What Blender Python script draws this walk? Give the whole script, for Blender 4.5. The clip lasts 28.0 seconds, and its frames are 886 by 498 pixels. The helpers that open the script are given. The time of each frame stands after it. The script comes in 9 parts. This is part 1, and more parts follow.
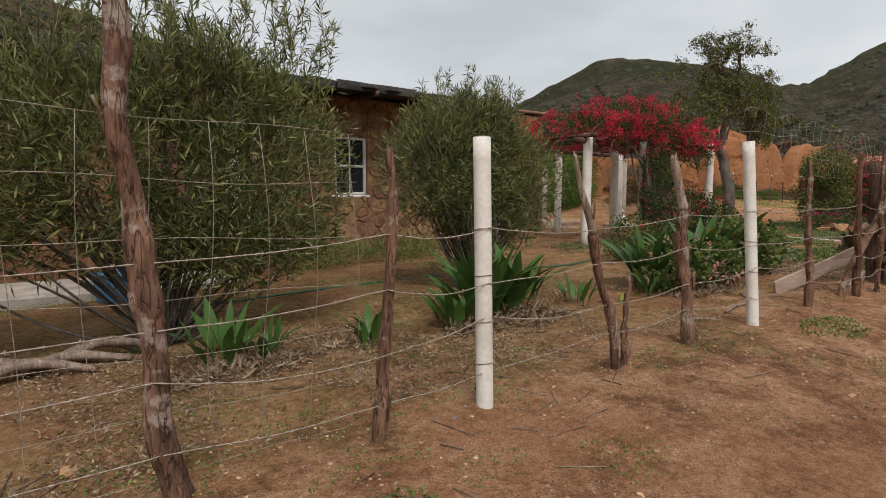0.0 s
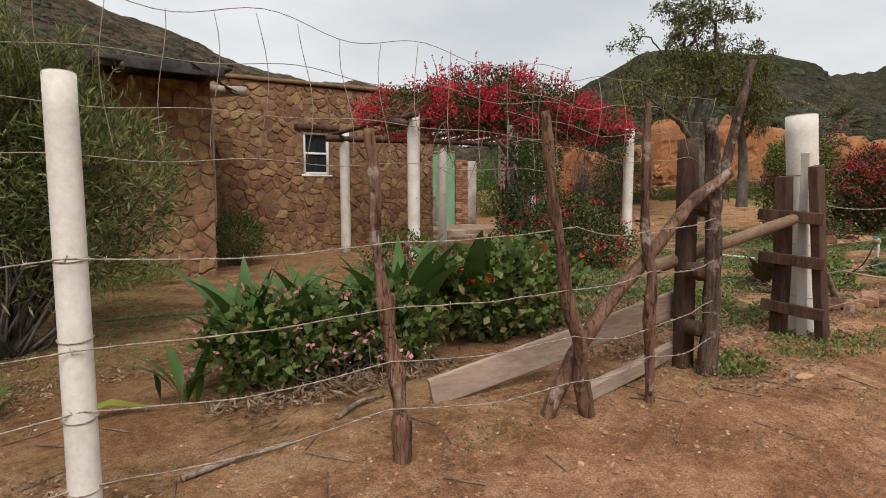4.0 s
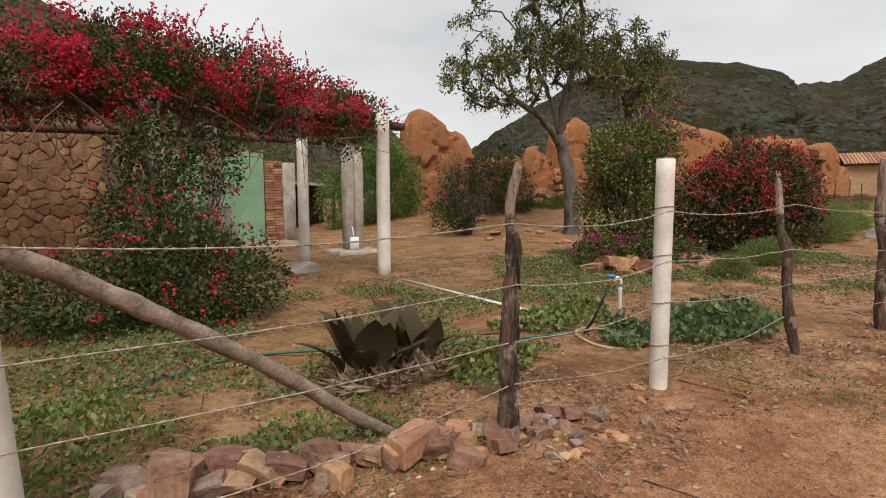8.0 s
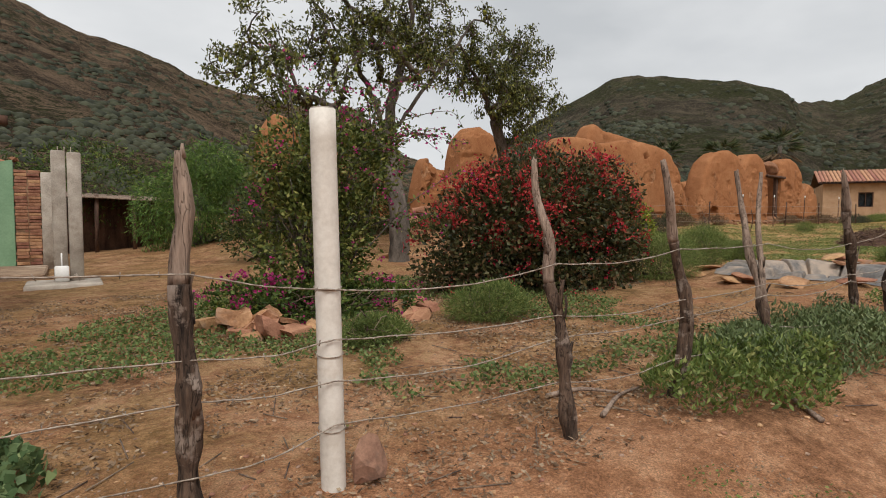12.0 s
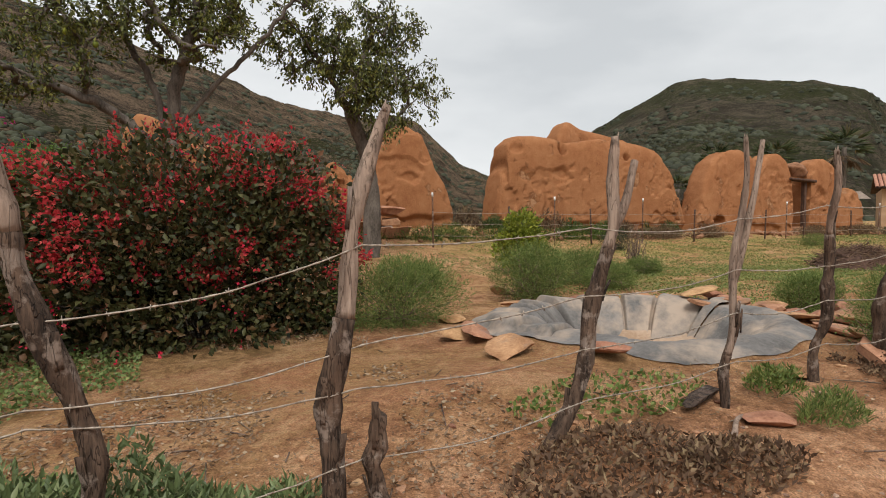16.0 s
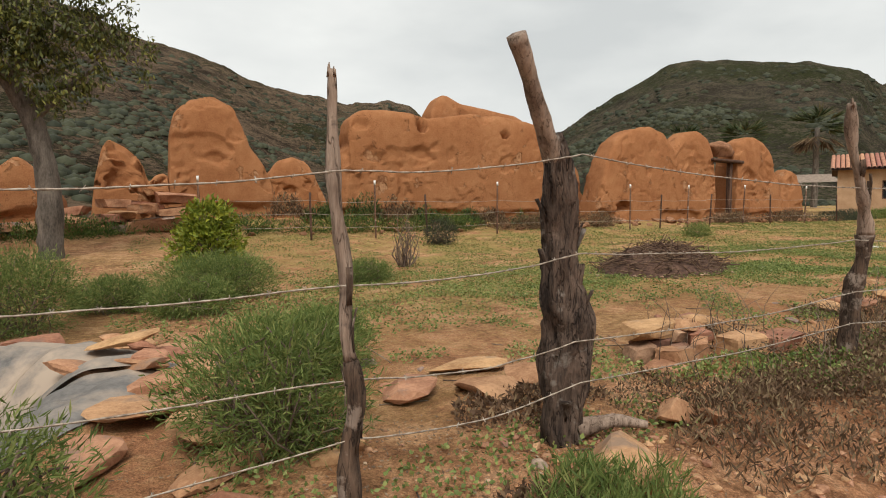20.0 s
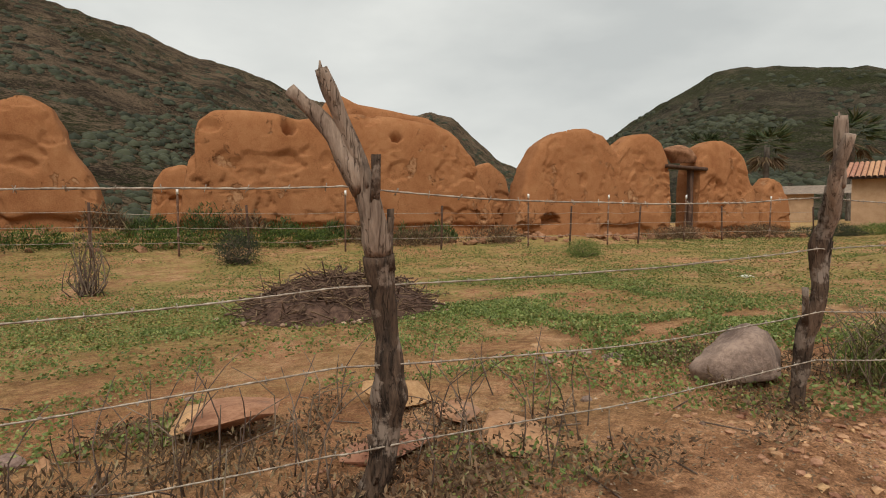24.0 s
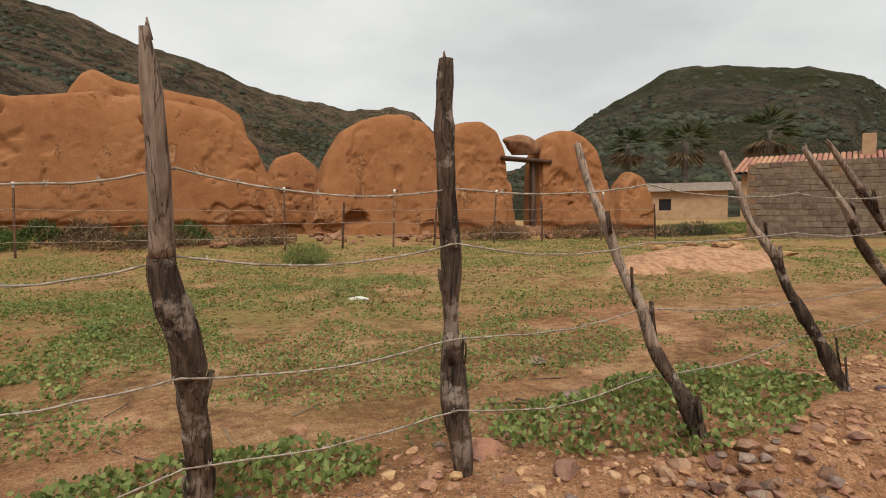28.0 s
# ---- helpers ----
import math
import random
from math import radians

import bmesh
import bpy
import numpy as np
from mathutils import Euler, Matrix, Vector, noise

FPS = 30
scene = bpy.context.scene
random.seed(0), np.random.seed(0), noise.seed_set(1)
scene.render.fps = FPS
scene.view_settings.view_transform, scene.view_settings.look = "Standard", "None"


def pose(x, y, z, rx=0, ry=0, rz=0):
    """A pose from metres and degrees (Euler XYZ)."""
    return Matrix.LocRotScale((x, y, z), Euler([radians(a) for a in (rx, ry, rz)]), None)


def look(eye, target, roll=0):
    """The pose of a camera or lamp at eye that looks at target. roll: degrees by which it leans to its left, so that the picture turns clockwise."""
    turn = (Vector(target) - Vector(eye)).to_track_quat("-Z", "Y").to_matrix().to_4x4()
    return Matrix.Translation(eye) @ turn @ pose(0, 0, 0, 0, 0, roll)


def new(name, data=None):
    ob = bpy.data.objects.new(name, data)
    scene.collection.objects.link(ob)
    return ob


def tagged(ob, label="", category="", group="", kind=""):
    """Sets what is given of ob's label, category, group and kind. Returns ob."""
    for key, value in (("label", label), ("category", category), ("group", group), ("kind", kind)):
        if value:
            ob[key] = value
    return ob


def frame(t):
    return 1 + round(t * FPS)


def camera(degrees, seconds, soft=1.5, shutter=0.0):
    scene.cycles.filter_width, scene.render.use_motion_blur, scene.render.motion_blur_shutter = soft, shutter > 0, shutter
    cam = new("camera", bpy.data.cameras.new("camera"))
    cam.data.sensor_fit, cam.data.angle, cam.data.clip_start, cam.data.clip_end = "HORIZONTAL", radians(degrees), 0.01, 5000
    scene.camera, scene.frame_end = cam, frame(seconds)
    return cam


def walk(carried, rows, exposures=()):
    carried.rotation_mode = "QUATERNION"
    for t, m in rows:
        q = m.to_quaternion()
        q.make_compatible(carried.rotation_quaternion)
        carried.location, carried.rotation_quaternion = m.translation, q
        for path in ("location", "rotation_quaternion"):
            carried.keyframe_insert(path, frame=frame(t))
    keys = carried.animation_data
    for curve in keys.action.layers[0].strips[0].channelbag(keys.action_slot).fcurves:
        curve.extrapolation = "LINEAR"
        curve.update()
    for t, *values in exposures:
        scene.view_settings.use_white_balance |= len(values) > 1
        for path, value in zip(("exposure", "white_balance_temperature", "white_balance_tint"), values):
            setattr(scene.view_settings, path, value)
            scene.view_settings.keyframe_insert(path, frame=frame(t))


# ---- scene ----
cam = camera(76.2, 28.0, 1.0)
PATH = [
    (0, (0.632, -0.141, 1.216), (1.819, 1.458, 1.028), 0.3),
    (0.5, (1.337, -0.137, 1.234), (2.508, 1.476, 1.076), 0.0),
    (1, (2.073, -0.044, 1.267), (3.231, 1.581, 1.123), 0.1),
    (1.5, (2.842, -0.04, 1.263), (4.007, 1.58, 1.132), 0.1),
    (2, (3.586, 0.027, 1.221), (4.738, 1.656, 1.084), 0.1),
    (2.5, (4.34, 0.05, 1.233), (5.464, 1.697, 1.08), 0.0),
    (3, (5.07, 0.038, 1.265), (6.158, 1.708, 1.099), 0.1),
    (3.5, (5.84, 0.058, 1.326), (6.897, 1.745, 1.143), 0.0),
    (5.5, (8.802, 0.067, 1.282), (9.856, 1.754, 1.072), -0.3),
    (6, (9.558, 0.109, 1.291), (10.594, 1.806, 1.076), -0.2),
    (6.5, (10.221, 0.17, 1.349), (11.257, 1.867, 1.128), -0.1),
    (7, (10.958, 0.335, 1.335), (11.985, 2.039, 1.13), -0.1),
    (7.5, (11.722, 0.402, 1.307), (12.791, 2.085, 1.15), -0.0),
    (8, (12.420, 0.496, 1.324), (13.532, 2.150, 1.157), -0.3),
    (8.5, (13.147, 0.428, 1.302), (14.274, 2.073, 1.144), -0.3),
    (9, (13.852, 0.397, 1.325), (15.004, 2.023, 1.16), -0.2),
    (9.5, (14.552, 0.397, 1.364), (15.701, 2.025, 1.195), -0.2),
    (10, (15.201, 0.335, 1.406), (16.342, 1.97, 1.248), 0.0),
    (10.5, (15.902, 0.318, 1.41), (17.028, 1.964, 1.254), 0.1),
    (11, (16.599, 0.231, 1.394), (17.702, 1.893, 1.251), 0.2),
    (11.5, (17.321, 0.105, 1.447), (18.389, 1.789, 1.289), -0.4),
    (12, (18.024, 0.124, 1.426), (19.125, 1.79, 1.314), 0.2),
    (12.5, (18.715, 0.118, 1.409), (19.806, 1.791, 1.308), 0.0),
    (14.5, (21.677, -0.021, 1.363), (22.658, 1.717, 1.236), -0.2),
    (15, (22.487, 0.03, 1.414), (23.435, 1.787, 1.291), -0.0),
    (15.5, (23.338, 0.204, 1.445), (24.255, 1.979, 1.356), -0.2),
    (16, (24.112, 0.156, 1.504), (25.024, 1.935, 1.428), 0.0),
    (16.5, (24.944, 0.286, 1.484), (25.849, 2.067, 1.394), -0.1),
    (17, (25.791, 0.28, 1.477), (26.662, 2.076, 1.36), 0.1),
    (18, (27.464, 0.403, 1.478), (28.346, 2.191, 1.320), -0.1),
    (18.5, (28.180, 0.371, 1.500), (29.077, 2.152, 1.346), -0.1),
    (19, (28.869, 0.356, 1.574), (29.789, 2.127, 1.442), -0.6),
    (19.5, (29.731, 0.305, 1.622), (30.611, 2.094, 1.464), 0.0),
    (20, (30.46, 0.338, 1.613), (31.373, 2.113, 1.486), -0.3),
    (20.5, (31.299, 0.261, 1.562), (32.196, 2.045, 1.446), -0.6),
    (21, (32.009, 0.254, 1.568), (32.887, 2.047, 1.459), -0.3),
    (21.5, (32.778, 0.276, 1.600), (33.646, 2.075, 1.482), -0.2),
    (22, (33.609, 0.288, 1.633), (34.453, 2.098, 1.530), -0.3),
    (22.5, (34.418, 0.339, 1.701), (35.241, 2.159, 1.597), -0.3),
    (24.5, (37.423, 0.45, 1.662), (38.174, 2.302, 1.582), 0.0),
    (25, (38.264, 0.507, 1.714), (38.998, 2.366, 1.636), -0.0),
    (25.5, (39.054, 0.402, 1.788), (39.778, 2.264, 1.695), 0.1),
    (26, (39.929, 0.487, 1.766), (40.657, 2.348, 1.675), -0.1),
    (26.5, (40.700, 0.502, 1.754), (41.450, 2.353, 1.658), 0.1),
    (27, (41.402, 0.53, 1.731), (42.195, 2.363, 1.616), 0.3),
    (27.5, (42.185, 0.534, 1.72), (43.015, 2.349, 1.606), 0.2),
    (28, (42.883, 0.495, 1.762), (43.762, 2.289, 1.66), 0.0),
]
walk(cam, [(t, look(eye, target, roll)) for t, eye, target, roll in PATH], exposures=((0.0, 0.34, 6250, 9.0), (1.0, 0.55, 6300, 9.5), (3.0, 0.5, 6250, 9.0), (6.0, 0.5, 6550, 10.0), (8.0, 0.5, 6500, 10.0), (11.0, 0.36, 6425, 10.0), (15.0, 0.43, 6350, 9.5), (16.0, 0.52, 6400, 9.2), (17.5, 0.52, 6525, 8.0), (18.2, 0.68, 6600, 7.0), (19.0, 0.72, 6600, 7.0), (20.0, 0.57, 6600, 7.0), (22.5, 0.39, 6620, 6.8), (25.0, 0.32, 6720, 5.5), (26.5, 0.37, 6780, 6.0), (28.0, 0.44, 6650, 7.0)))

# ---- light ----
world = bpy.data.worlds.new("overcast_sky")
scene.world = world
world.use_nodes = True
wn, wl = world.node_tree.nodes, world.node_tree.links
bg = wn["Background"]
bg.inputs["Strength"].default_value = 0.1
sky = wn.new("ShaderNodeTexSky")
sky.sky_type = "NISHITA"
sky.sun_disc = False
sky.sun_elevation, sky.sun_rotation = radians(48), radians(150)
grey = wn.new("ShaderNodeHueSaturation")
grey.inputs["Saturation"].default_value = 0.25
wl.new(sky.outputs[0], grey.inputs["Color"])
wco = wn.new("ShaderNodeTexCoord")
wmap = wn.new("ShaderNodeMapping")
wmap.inputs["Scale"].default_value = (1.0, 1.0, 2.6)
wl.new(wco.outputs["Generated"], wmap.inputs["Vector"])
cloud = wn.new("ShaderNodeTexNoise")
cloud.inputs["Scale"].default_value, cloud.inputs["Detail"].default_value = 2.2, 5.0
wl.new(wmap.outputs[0], cloud.inputs["Vector"])
cramp = wn.new("ShaderNodeValToRGB")
cramp.color_ramp.elements[0].position, cramp.color_ramp.elements[0].color = 0.3, (0.56, 0.575, 0.585, 1)
cramp.color_ramp.elements[1].position, cramp.color_ramp.elements[1].color = 0.72, (0.86, 0.86, 0.85, 1)
wl.new(cloud.outputs["Fac"], cramp.inputs["Fac"])
cmul = wn.new("ShaderNodeVectorMath")
cmul.operation = "SCALE"
cmul.inputs["Scale"].default_value = 8.0
wl.new(cramp.outputs["Color"], cmul.inputs[0])
wmix = wn.new("ShaderNodeMixRGB")
wmix.inputs["Fac"].default_value = 0.88
wl.new(grey.outputs[0], wmix.inputs[1])
wl.new(cmul.outputs[0], wmix.inputs[2])
wl.new(wmix.outputs[0], bg.inputs["Color"])
sun = new("sun", bpy.data.lights.new("sun", "SUN"))
sun.data.energy, sun.data.angle, sun.data.color = 2.0, radians(26), (1.0, 0.96, 0.9)
sun.matrix_world = look((0, -40, 60), (18, 0, 0))

# ---- tools ----
def vnoise(p, seed=0):
    """Smooth value noise in 0..1 at the points p (n, 3)."""
    p = np.asarray(p, float)
    i = np.floor(p).astype(np.int64)
    f = p - i
    f = f * f * (3 - 2 * f)
    out = 0
    for dx in (0, 1):
        for dy in (0, 1):
            for dz in (0, 1):
                h = ((i[:, 0] + dx) * 374761393 + (i[:, 1] + dy) * 668265263 + (i[:, 2] + dz) * 1274126177 + seed * 97531) & 0x7FFFFFFF
                h = ((h ^ (h >> 13)) * 1103515245 + 12345) & 0x7FFFFFFF
                h = ((h ^ (h >> 15)) * 69069 + 1) & 0x7FFFFFFF
                w = (f[:, 0] if dx else 1 - f[:, 0]) * (f[:, 1] if dy else 1 - f[:, 1]) * (f[:, 2] if dz else 1 - f[:, 2])
                out = out + w * (h / 2147483647.0)
    return out


def fbm(p, octaves=4, seed=0):
    p, a, s, t = np.asarray(p, float), 1.0, 0.0, 0.0
    for k in range(octaves):
        s = s + a * vnoise(p * 2.03 ** k + 11.3 * k, seed + k)
        t += a
        a *= 0.5
    return s / t


def sstep(a, b, x):
    t = np.clip((np.asarray(x, float) - a) / (b - a), 0, 1)
    return t * t * (3 - 2 * t)


def mesh(name, verts, faces, material=None, smooth=True):
    """A mesh from vertex rows and one or more arrays of faces."""
    me = bpy.data.meshes.new(name)
    groups = [np.asarray(f, np.int32) for f in (faces if isinstance(faces, (list, tuple)) and len(faces) and hasattr(faces[0], "ndim") and faces[0].ndim == 2 else [faces])]
    verts = np.asarray(verts, np.float32)
    loops = np.concatenate([g.ravel() for g in groups])
    sizes = np.concatenate([np.full(len(g), g.shape[1], np.int32) for g in groups])
    me.vertices.add(len(verts))
    me.vertices.foreach_set("co", verts.ravel())
    me.loops.add(len(loops))
    me.loops.foreach_set("vertex_index", loops)
    me.polygons.add(len(sizes))
    me.polygons.foreach_set("loop_start", np.r_[0, np.cumsum(sizes)[:-1]].astype(np.int32))
    me.polygons.foreach_set("loop_total", sizes)
    me.polygons.foreach_set("use_smooth", np.full(len(sizes), smooth))
    me.update(calc_edges=True)
    if material:
        me.materials.append(material)
    return me


def joined(pieces):
    """Several (verts, faces) into one; all faces of one size."""
    vs, fs, n = [], [], 0
    for v, f in pieces:
        vs.append(np.asarray(v, float))
        fs.append(np.asarray(f, np.int64) + n)
        n += len(v)
    return np.concatenate(vs), np.concatenate(fs)


def thing(name, place, label, category, group="", kind=""):
    ob = new(name)
    ob.location = place
    ob.empty_display_size = 0.1
    return tagged(ob, label, category, group, kind)


def root_place(ob):
    while ob.parent:
        ob = ob.parent
    return np.array(ob.location)


def part(name, vf, material, parent, label="", smooth=True, kind=""):
    """One mesh of world-placed vertices, as a part of its parent."""
    v, f = vf
    ob = new(name, mesh(name, np.asarray(v, float) - root_place(parent), f, material, smooth))
    ob.parent = parent
    return tagged(ob, label, kind=kind)


def solo(name, vf, material, place, label, category, group="", kind="", smooth=True):
    """A thing of one mesh, with its origin at place."""
    v, f = vf
    ob = new(name, mesh(name, np.asarray(v, float) - np.array(place), f, material, smooth))
    ob.location = place
    return tagged(ob, label, category, group, kind)


def spline(points, step=0.08):
    """A smooth line through the control points."""
    p = np.asarray(points, float)
    p = np.vstack([2 * p[0] - p[1], p, 2 * p[-1] - p[-2]])
    out = []
    for k in range(1, len(p) - 2):
        n = max(2, int(np.linalg.norm(p[k + 1] - p[k]) / step))
        t = np.linspace(0, 1, n, endpoint=False)[:, None]
        a, b, c, d = p[k - 1], p[k], p[k + 1], p[k + 2]
        out.append(0.5 * (2 * b + (c - a) * t + (2 * a - 5 * b + 4 * c - d) * t ** 2 + (3 * b - a - 3 * c + d) * t ** 3))
    return np.vstack(out + [p[-2:-1]])


def tube(path, radii, sides=8, rough=0.0, seed=0, caps=True, ridge=0.0):
    """A tube of quads along a path; rough: uneven skin as a share of the radius."""
    path = np.asarray(path, float)
    n = len(path)
    radii = np.broadcast_to(np.asarray(radii, float), (n,)) if np.ndim(radii) == 0 or len(np.atleast_1d(radii)) == n else np.interp(np.linspace(0, 1, n), np.linspace(0, 1, len(radii)), radii)
    d = np.gradient(path, axis=0)
    d /= np.maximum(np.linalg.norm(d, axis=1, keepdims=True), 1e-9)
    ref = np.array([0.31, 0.95, 0.05]) if abs(d[:, 2]).mean() > 0.6 else np.array([0.05, 0.1, 1.0])
    a = np.cross(d, ref)
    a /= np.maximum(np.linalg.norm(a, axis=1, keepdims=True), 1e-9)
    b = np.cross(d, a)
    t = np.linspace(0, 2 * np.pi, sides, endpoint=False)
    ring = path[:, None] + radii[:, None, None] * (np.cos(t)[None, :, None] * a[:, None] + np.sin(t)[None, :, None] * b[:, None])
    v = ring.reshape(-1, 3)
    if rough:
        k = (fbm(v * np.array([16, 16, 5]) + seed, 3, seed) - 0.5) * 2 * rough
        if ridge:
            tt = np.tile(t, n)
            along = np.repeat(np.r_[0, np.cumsum(np.linalg.norm(np.diff(path, axis=0), axis=1))], sides)
            u = vnoise(np.stack([np.cos(tt) * 2.6 + seed, np.sin(tt) * 2.6, along * 2.2], -1), 61) * 0.65 + vnoise(np.stack([np.cos(tt) * 5 + seed, np.sin(tt) * 5, along * 6], -1), 62) * 0.35
            k = k + ridge * (np.minimum(np.abs(u - 0.5) * 9, 1.0) * 1.6 - 1.2)
        v = v + (v - np.repeat(path, sides, axis=0)) * k[:, None]
    i = np.arange(n - 1)[:, None] * sides
    j = np.arange(sides)[None]
    f = np.stack([i + j, i + (j + 1) % sides, i + sides + (j + 1) % sides, i + sides + j], -1).reshape(-1, 4)
    if caps:
        v = np.vstack([v, path[:1], path[-1:]])
        lo, hi = n * sides, n * sides + 1
        jj = np.arange(0, sides, 2)
        f = np.vstack([f, np.stack([np.full(len(jj), lo), (jj + 2) % sides, (jj + 1) % sides, jj], -1),
                       np.stack([np.full(len(jj), hi), jj + (n - 1) * sides, (jj + 1) % sides + (n - 1) * sides, (jj + 2) % sides + (n - 1) * sides], -1)])
    return v, f


def box(x0, y0, z0, x1, y1, z1, bevel=0.008):
    """A box with chamfered upright edges and rim, as quads and triangles in one array of quads."""
    b = min(bevel, 0.45 * min(x1 - x0, y1 - y0, z1 - z0))
    rows = []
    for z, k in ((z0, b), (z0 + b, 0.0), (z1 - b, 0.0), (z1, b)):
        rows.append([(x0 + k + b, y0 + k, z), (x1 - k - b, y0 + k, z), (x1 - k, y0 + k + b, z), (x1 - k, y1 - k - b, z), (x1 - k - b, y1 - k, z), (x0 + k + b, y1 - k, z), (x0 + k, y1 - k - b, z), (x0 + k, y0 + k + b, z)])
    v = np.array(rows).reshape(-1, 3)
    f = [(r * 8 + j, r * 8 + (j + 1) % 8, r * 8 + 8 + (j + 1) % 8, r * 8 + 8 + j) for r in range(3) for j in range(8)]
    f += [(0, 7, 2, 1), (2, 7, 6, 3), (3, 6, 5, 4), (24, 25, 26, 31), (26, 27, 30, 31), (27, 28, 29, 30)]
    return v, np.array(f)


def turned(vf, angle, centre=(0, 0, 0), axis="Z"):
    v, f = vf
    m = np.array(Matrix.Rotation(radians(angle), 3, axis))
    c = np.array(centre, float)
    return (np.asarray(v) - c) @ m.T + c, f


def plank(a, b, width, thick, seed=0, up=(0, 0, 1)):
    """A rough board from a to b, width along up, slightly warped."""
    a, b, up = np.array(a, float), np.array(b, float), np.array(up, float)
    n = max(4, int(np.linalg.norm(b - a) / 0.12))
    d = (b - a) / np.linalg.norm(b - a)
    side = np.cross(d, up)
    side /= np.linalg.norm(side)
    up = np.cross(side, d)
    t = np.linspace(0, 1, n)
    c = a + (b - a) * t[:, None] + side * ((vnoise(np.c_[t * 2, t * 0, t * 0 + seed]) - 0.5) * 0.03)[:, None]
    w = width / 2 * (1 + 0.12 * (vnoise(np.c_[t * 5, t * 0, t * 0 + seed + 9]) - 0.5))
    prof = [(1, 0.8), (0.9, 1), (-0.9, 1), (-1, 0.8), (-1, -0.8), (-0.9, -1), (0.9, -1), (1, -0.8)]
    v = np.stack([c + up * (w * p)[:, None] + side * (thick / 2 * q) for p, q in prof], 1).reshape(-1, 3)
    i, j = np.arange(n - 1)[:, None] * 8, np.arange(8)[None]
    f = np.stack([i + j, i + (j + 1) % 8, i + 8 + (j + 1) % 8, i + 8 + j], -1).reshape(-1, 4)
    e = (n - 1) * 8
    f = np.vstack([f, [(0, 3, 2, 1), (0, 7, 4, 3), (7, 6, 5, 4), (e, e + 1, e + 2, e + 3), (e, e + 3, e + 4, e + 7), (e + 7, e + 4, e + 5, e + 6)]])
    return v, f


def leaves(p, d, length, width, rng, fold=0.25):
    """Folded leaf quads at p along d."""
    n = len(p)
    d = d / np.maximum(np.linalg.norm(d, axis=1, keepdims=True), 1e-9)
    s = np.cross(d, rng.normal(size=(n, 3)))
    s /= np.maximum(np.linalg.norm(s, axis=1, keepdims=True), 1e-9)
    u = np.cross(s, d)
    L = length * rng.uniform(0.6, 1.25, n)[:, None]
    W = width * rng.uniform(0.7, 1.2, n)[:, None]
    mid = p + d * L * 0.45
    v = np.stack([p, mid + s * W / 2 + u * W * fold, p + d * L, mid - s * W / 2 + u * W * fold], 1).reshape(-1, 3)
    k = np.arange(n)[:, None] * 4
    f = np.vstack([np.hstack([k, k + 1, k + 2]), np.hstack([k, k + 2, k + 3])])
    return v, f


def cloud_points(rng, blobs, n, shell=0.45, gap=0.36, grain=2.2, seed=0):
    """Points in ellipsoids (cx, cy, cz, rx, ry, rz), denser outside, with gaps; and the way outwards."""
    blobs = np.asarray(blobs, float)
    vol = blobs[:, 3] * blobs[:, 4] * blobs[:, 5]
    pts, outs, have = [], [], 0
    while have < n:
        k = rng.choice(len(blobs), n, p=vol / vol.sum())
        d = rng.normal(size=(n, 3))
        d /= np.linalg.norm(d, axis=1, keepdims=True)
        r = (shell ** 3 + (1 - shell ** 3) * rng.uniform(0, 1, n)) ** (1 / 3) * rng.uniform(0.82, 1.12, n)
        p = blobs[k, :3] + d * r[:, None] * blobs[k, 3:]
        keep = vnoise(p * grain, 40 + seed) * 0.6 + vnoise(p * grain * 2.7, 50 + seed) * 0.4 > gap
        pts.append(p[keep])
        outs.append(d[keep])
        have += int(keep.sum())
    return np.vstack(pts)[:n], np.vstack(outs)[:n]


def rock(rng, centre, size, cuts=11, rough=0.05, level=2, turn=None):
    """A broken stone: a ball cut by planes, with a worn skin."""
    bm = bmesh.new()
    bmesh.ops.create_icosphere(bm, subdivisions=level, radius=1.0)
    v = np.array([q.co[:] for q in bm.verts])
    f = np.array([[q.index for q in g.verts] for g in bm.faces])
    bm.free()
    for _ in range(cuts):
        d = rng.normal(size=3)
        d /= np.linalg.norm(d)
        lim = rng.uniform(0.42, 0.74)
        over = np.maximum(v @ d - lim, 0)
        v = v - over[:, None] * d
    v = v * (1 + rough * 2 * (fbm(v * 2.5 + rng.uniform(0, 50), 3) - 0.5))[:, None]
    v = v * np.asarray(size, float)
    a = rng.uniform(0, 360) if turn is None else turn
    v, f = turned((v, f), a)
    v, f = turned((v, f), rng.uniform(-9, 9), axis="X")
    return v + np.array(centre, float), f

# ---- materials ----
def node_mat(name):
    m = bpy.data.materials.new(name)
    m.use_nodes = True
    return m, m.node_tree.nodes, m.node_tree.links, m.node_tree.nodes["Principled BSDF"]


def noise_node(n, l, vec, scale, detail=4.0, rough=0.6):
    t = n.new("ShaderNodeTexNoise")
    t.inputs["Scale"].default_value, t.inputs["Detail"].default_value, t.inputs["Roughness"].default_value = scale, detail, rough
    l.new(vec, t.inputs["Vector"])
    return t.outputs["Fac"]


def ramp(n, l, fac, stops):
    r = n.new("ShaderNodeValToRGB")
    e = r.color_ramp.elements
    e[0].position, e[0].color = stops[0][0], (*stops[0][1], 1)
    e[1].position, e[1].color = stops[-1][0], (*stops[-1][1], 1)
    for pos, c in stops[1:-1]:
        e.new(pos).color = (*c, 1)
    l.new(fac, r.inputs["Fac"])
    return r.outputs["Color"]


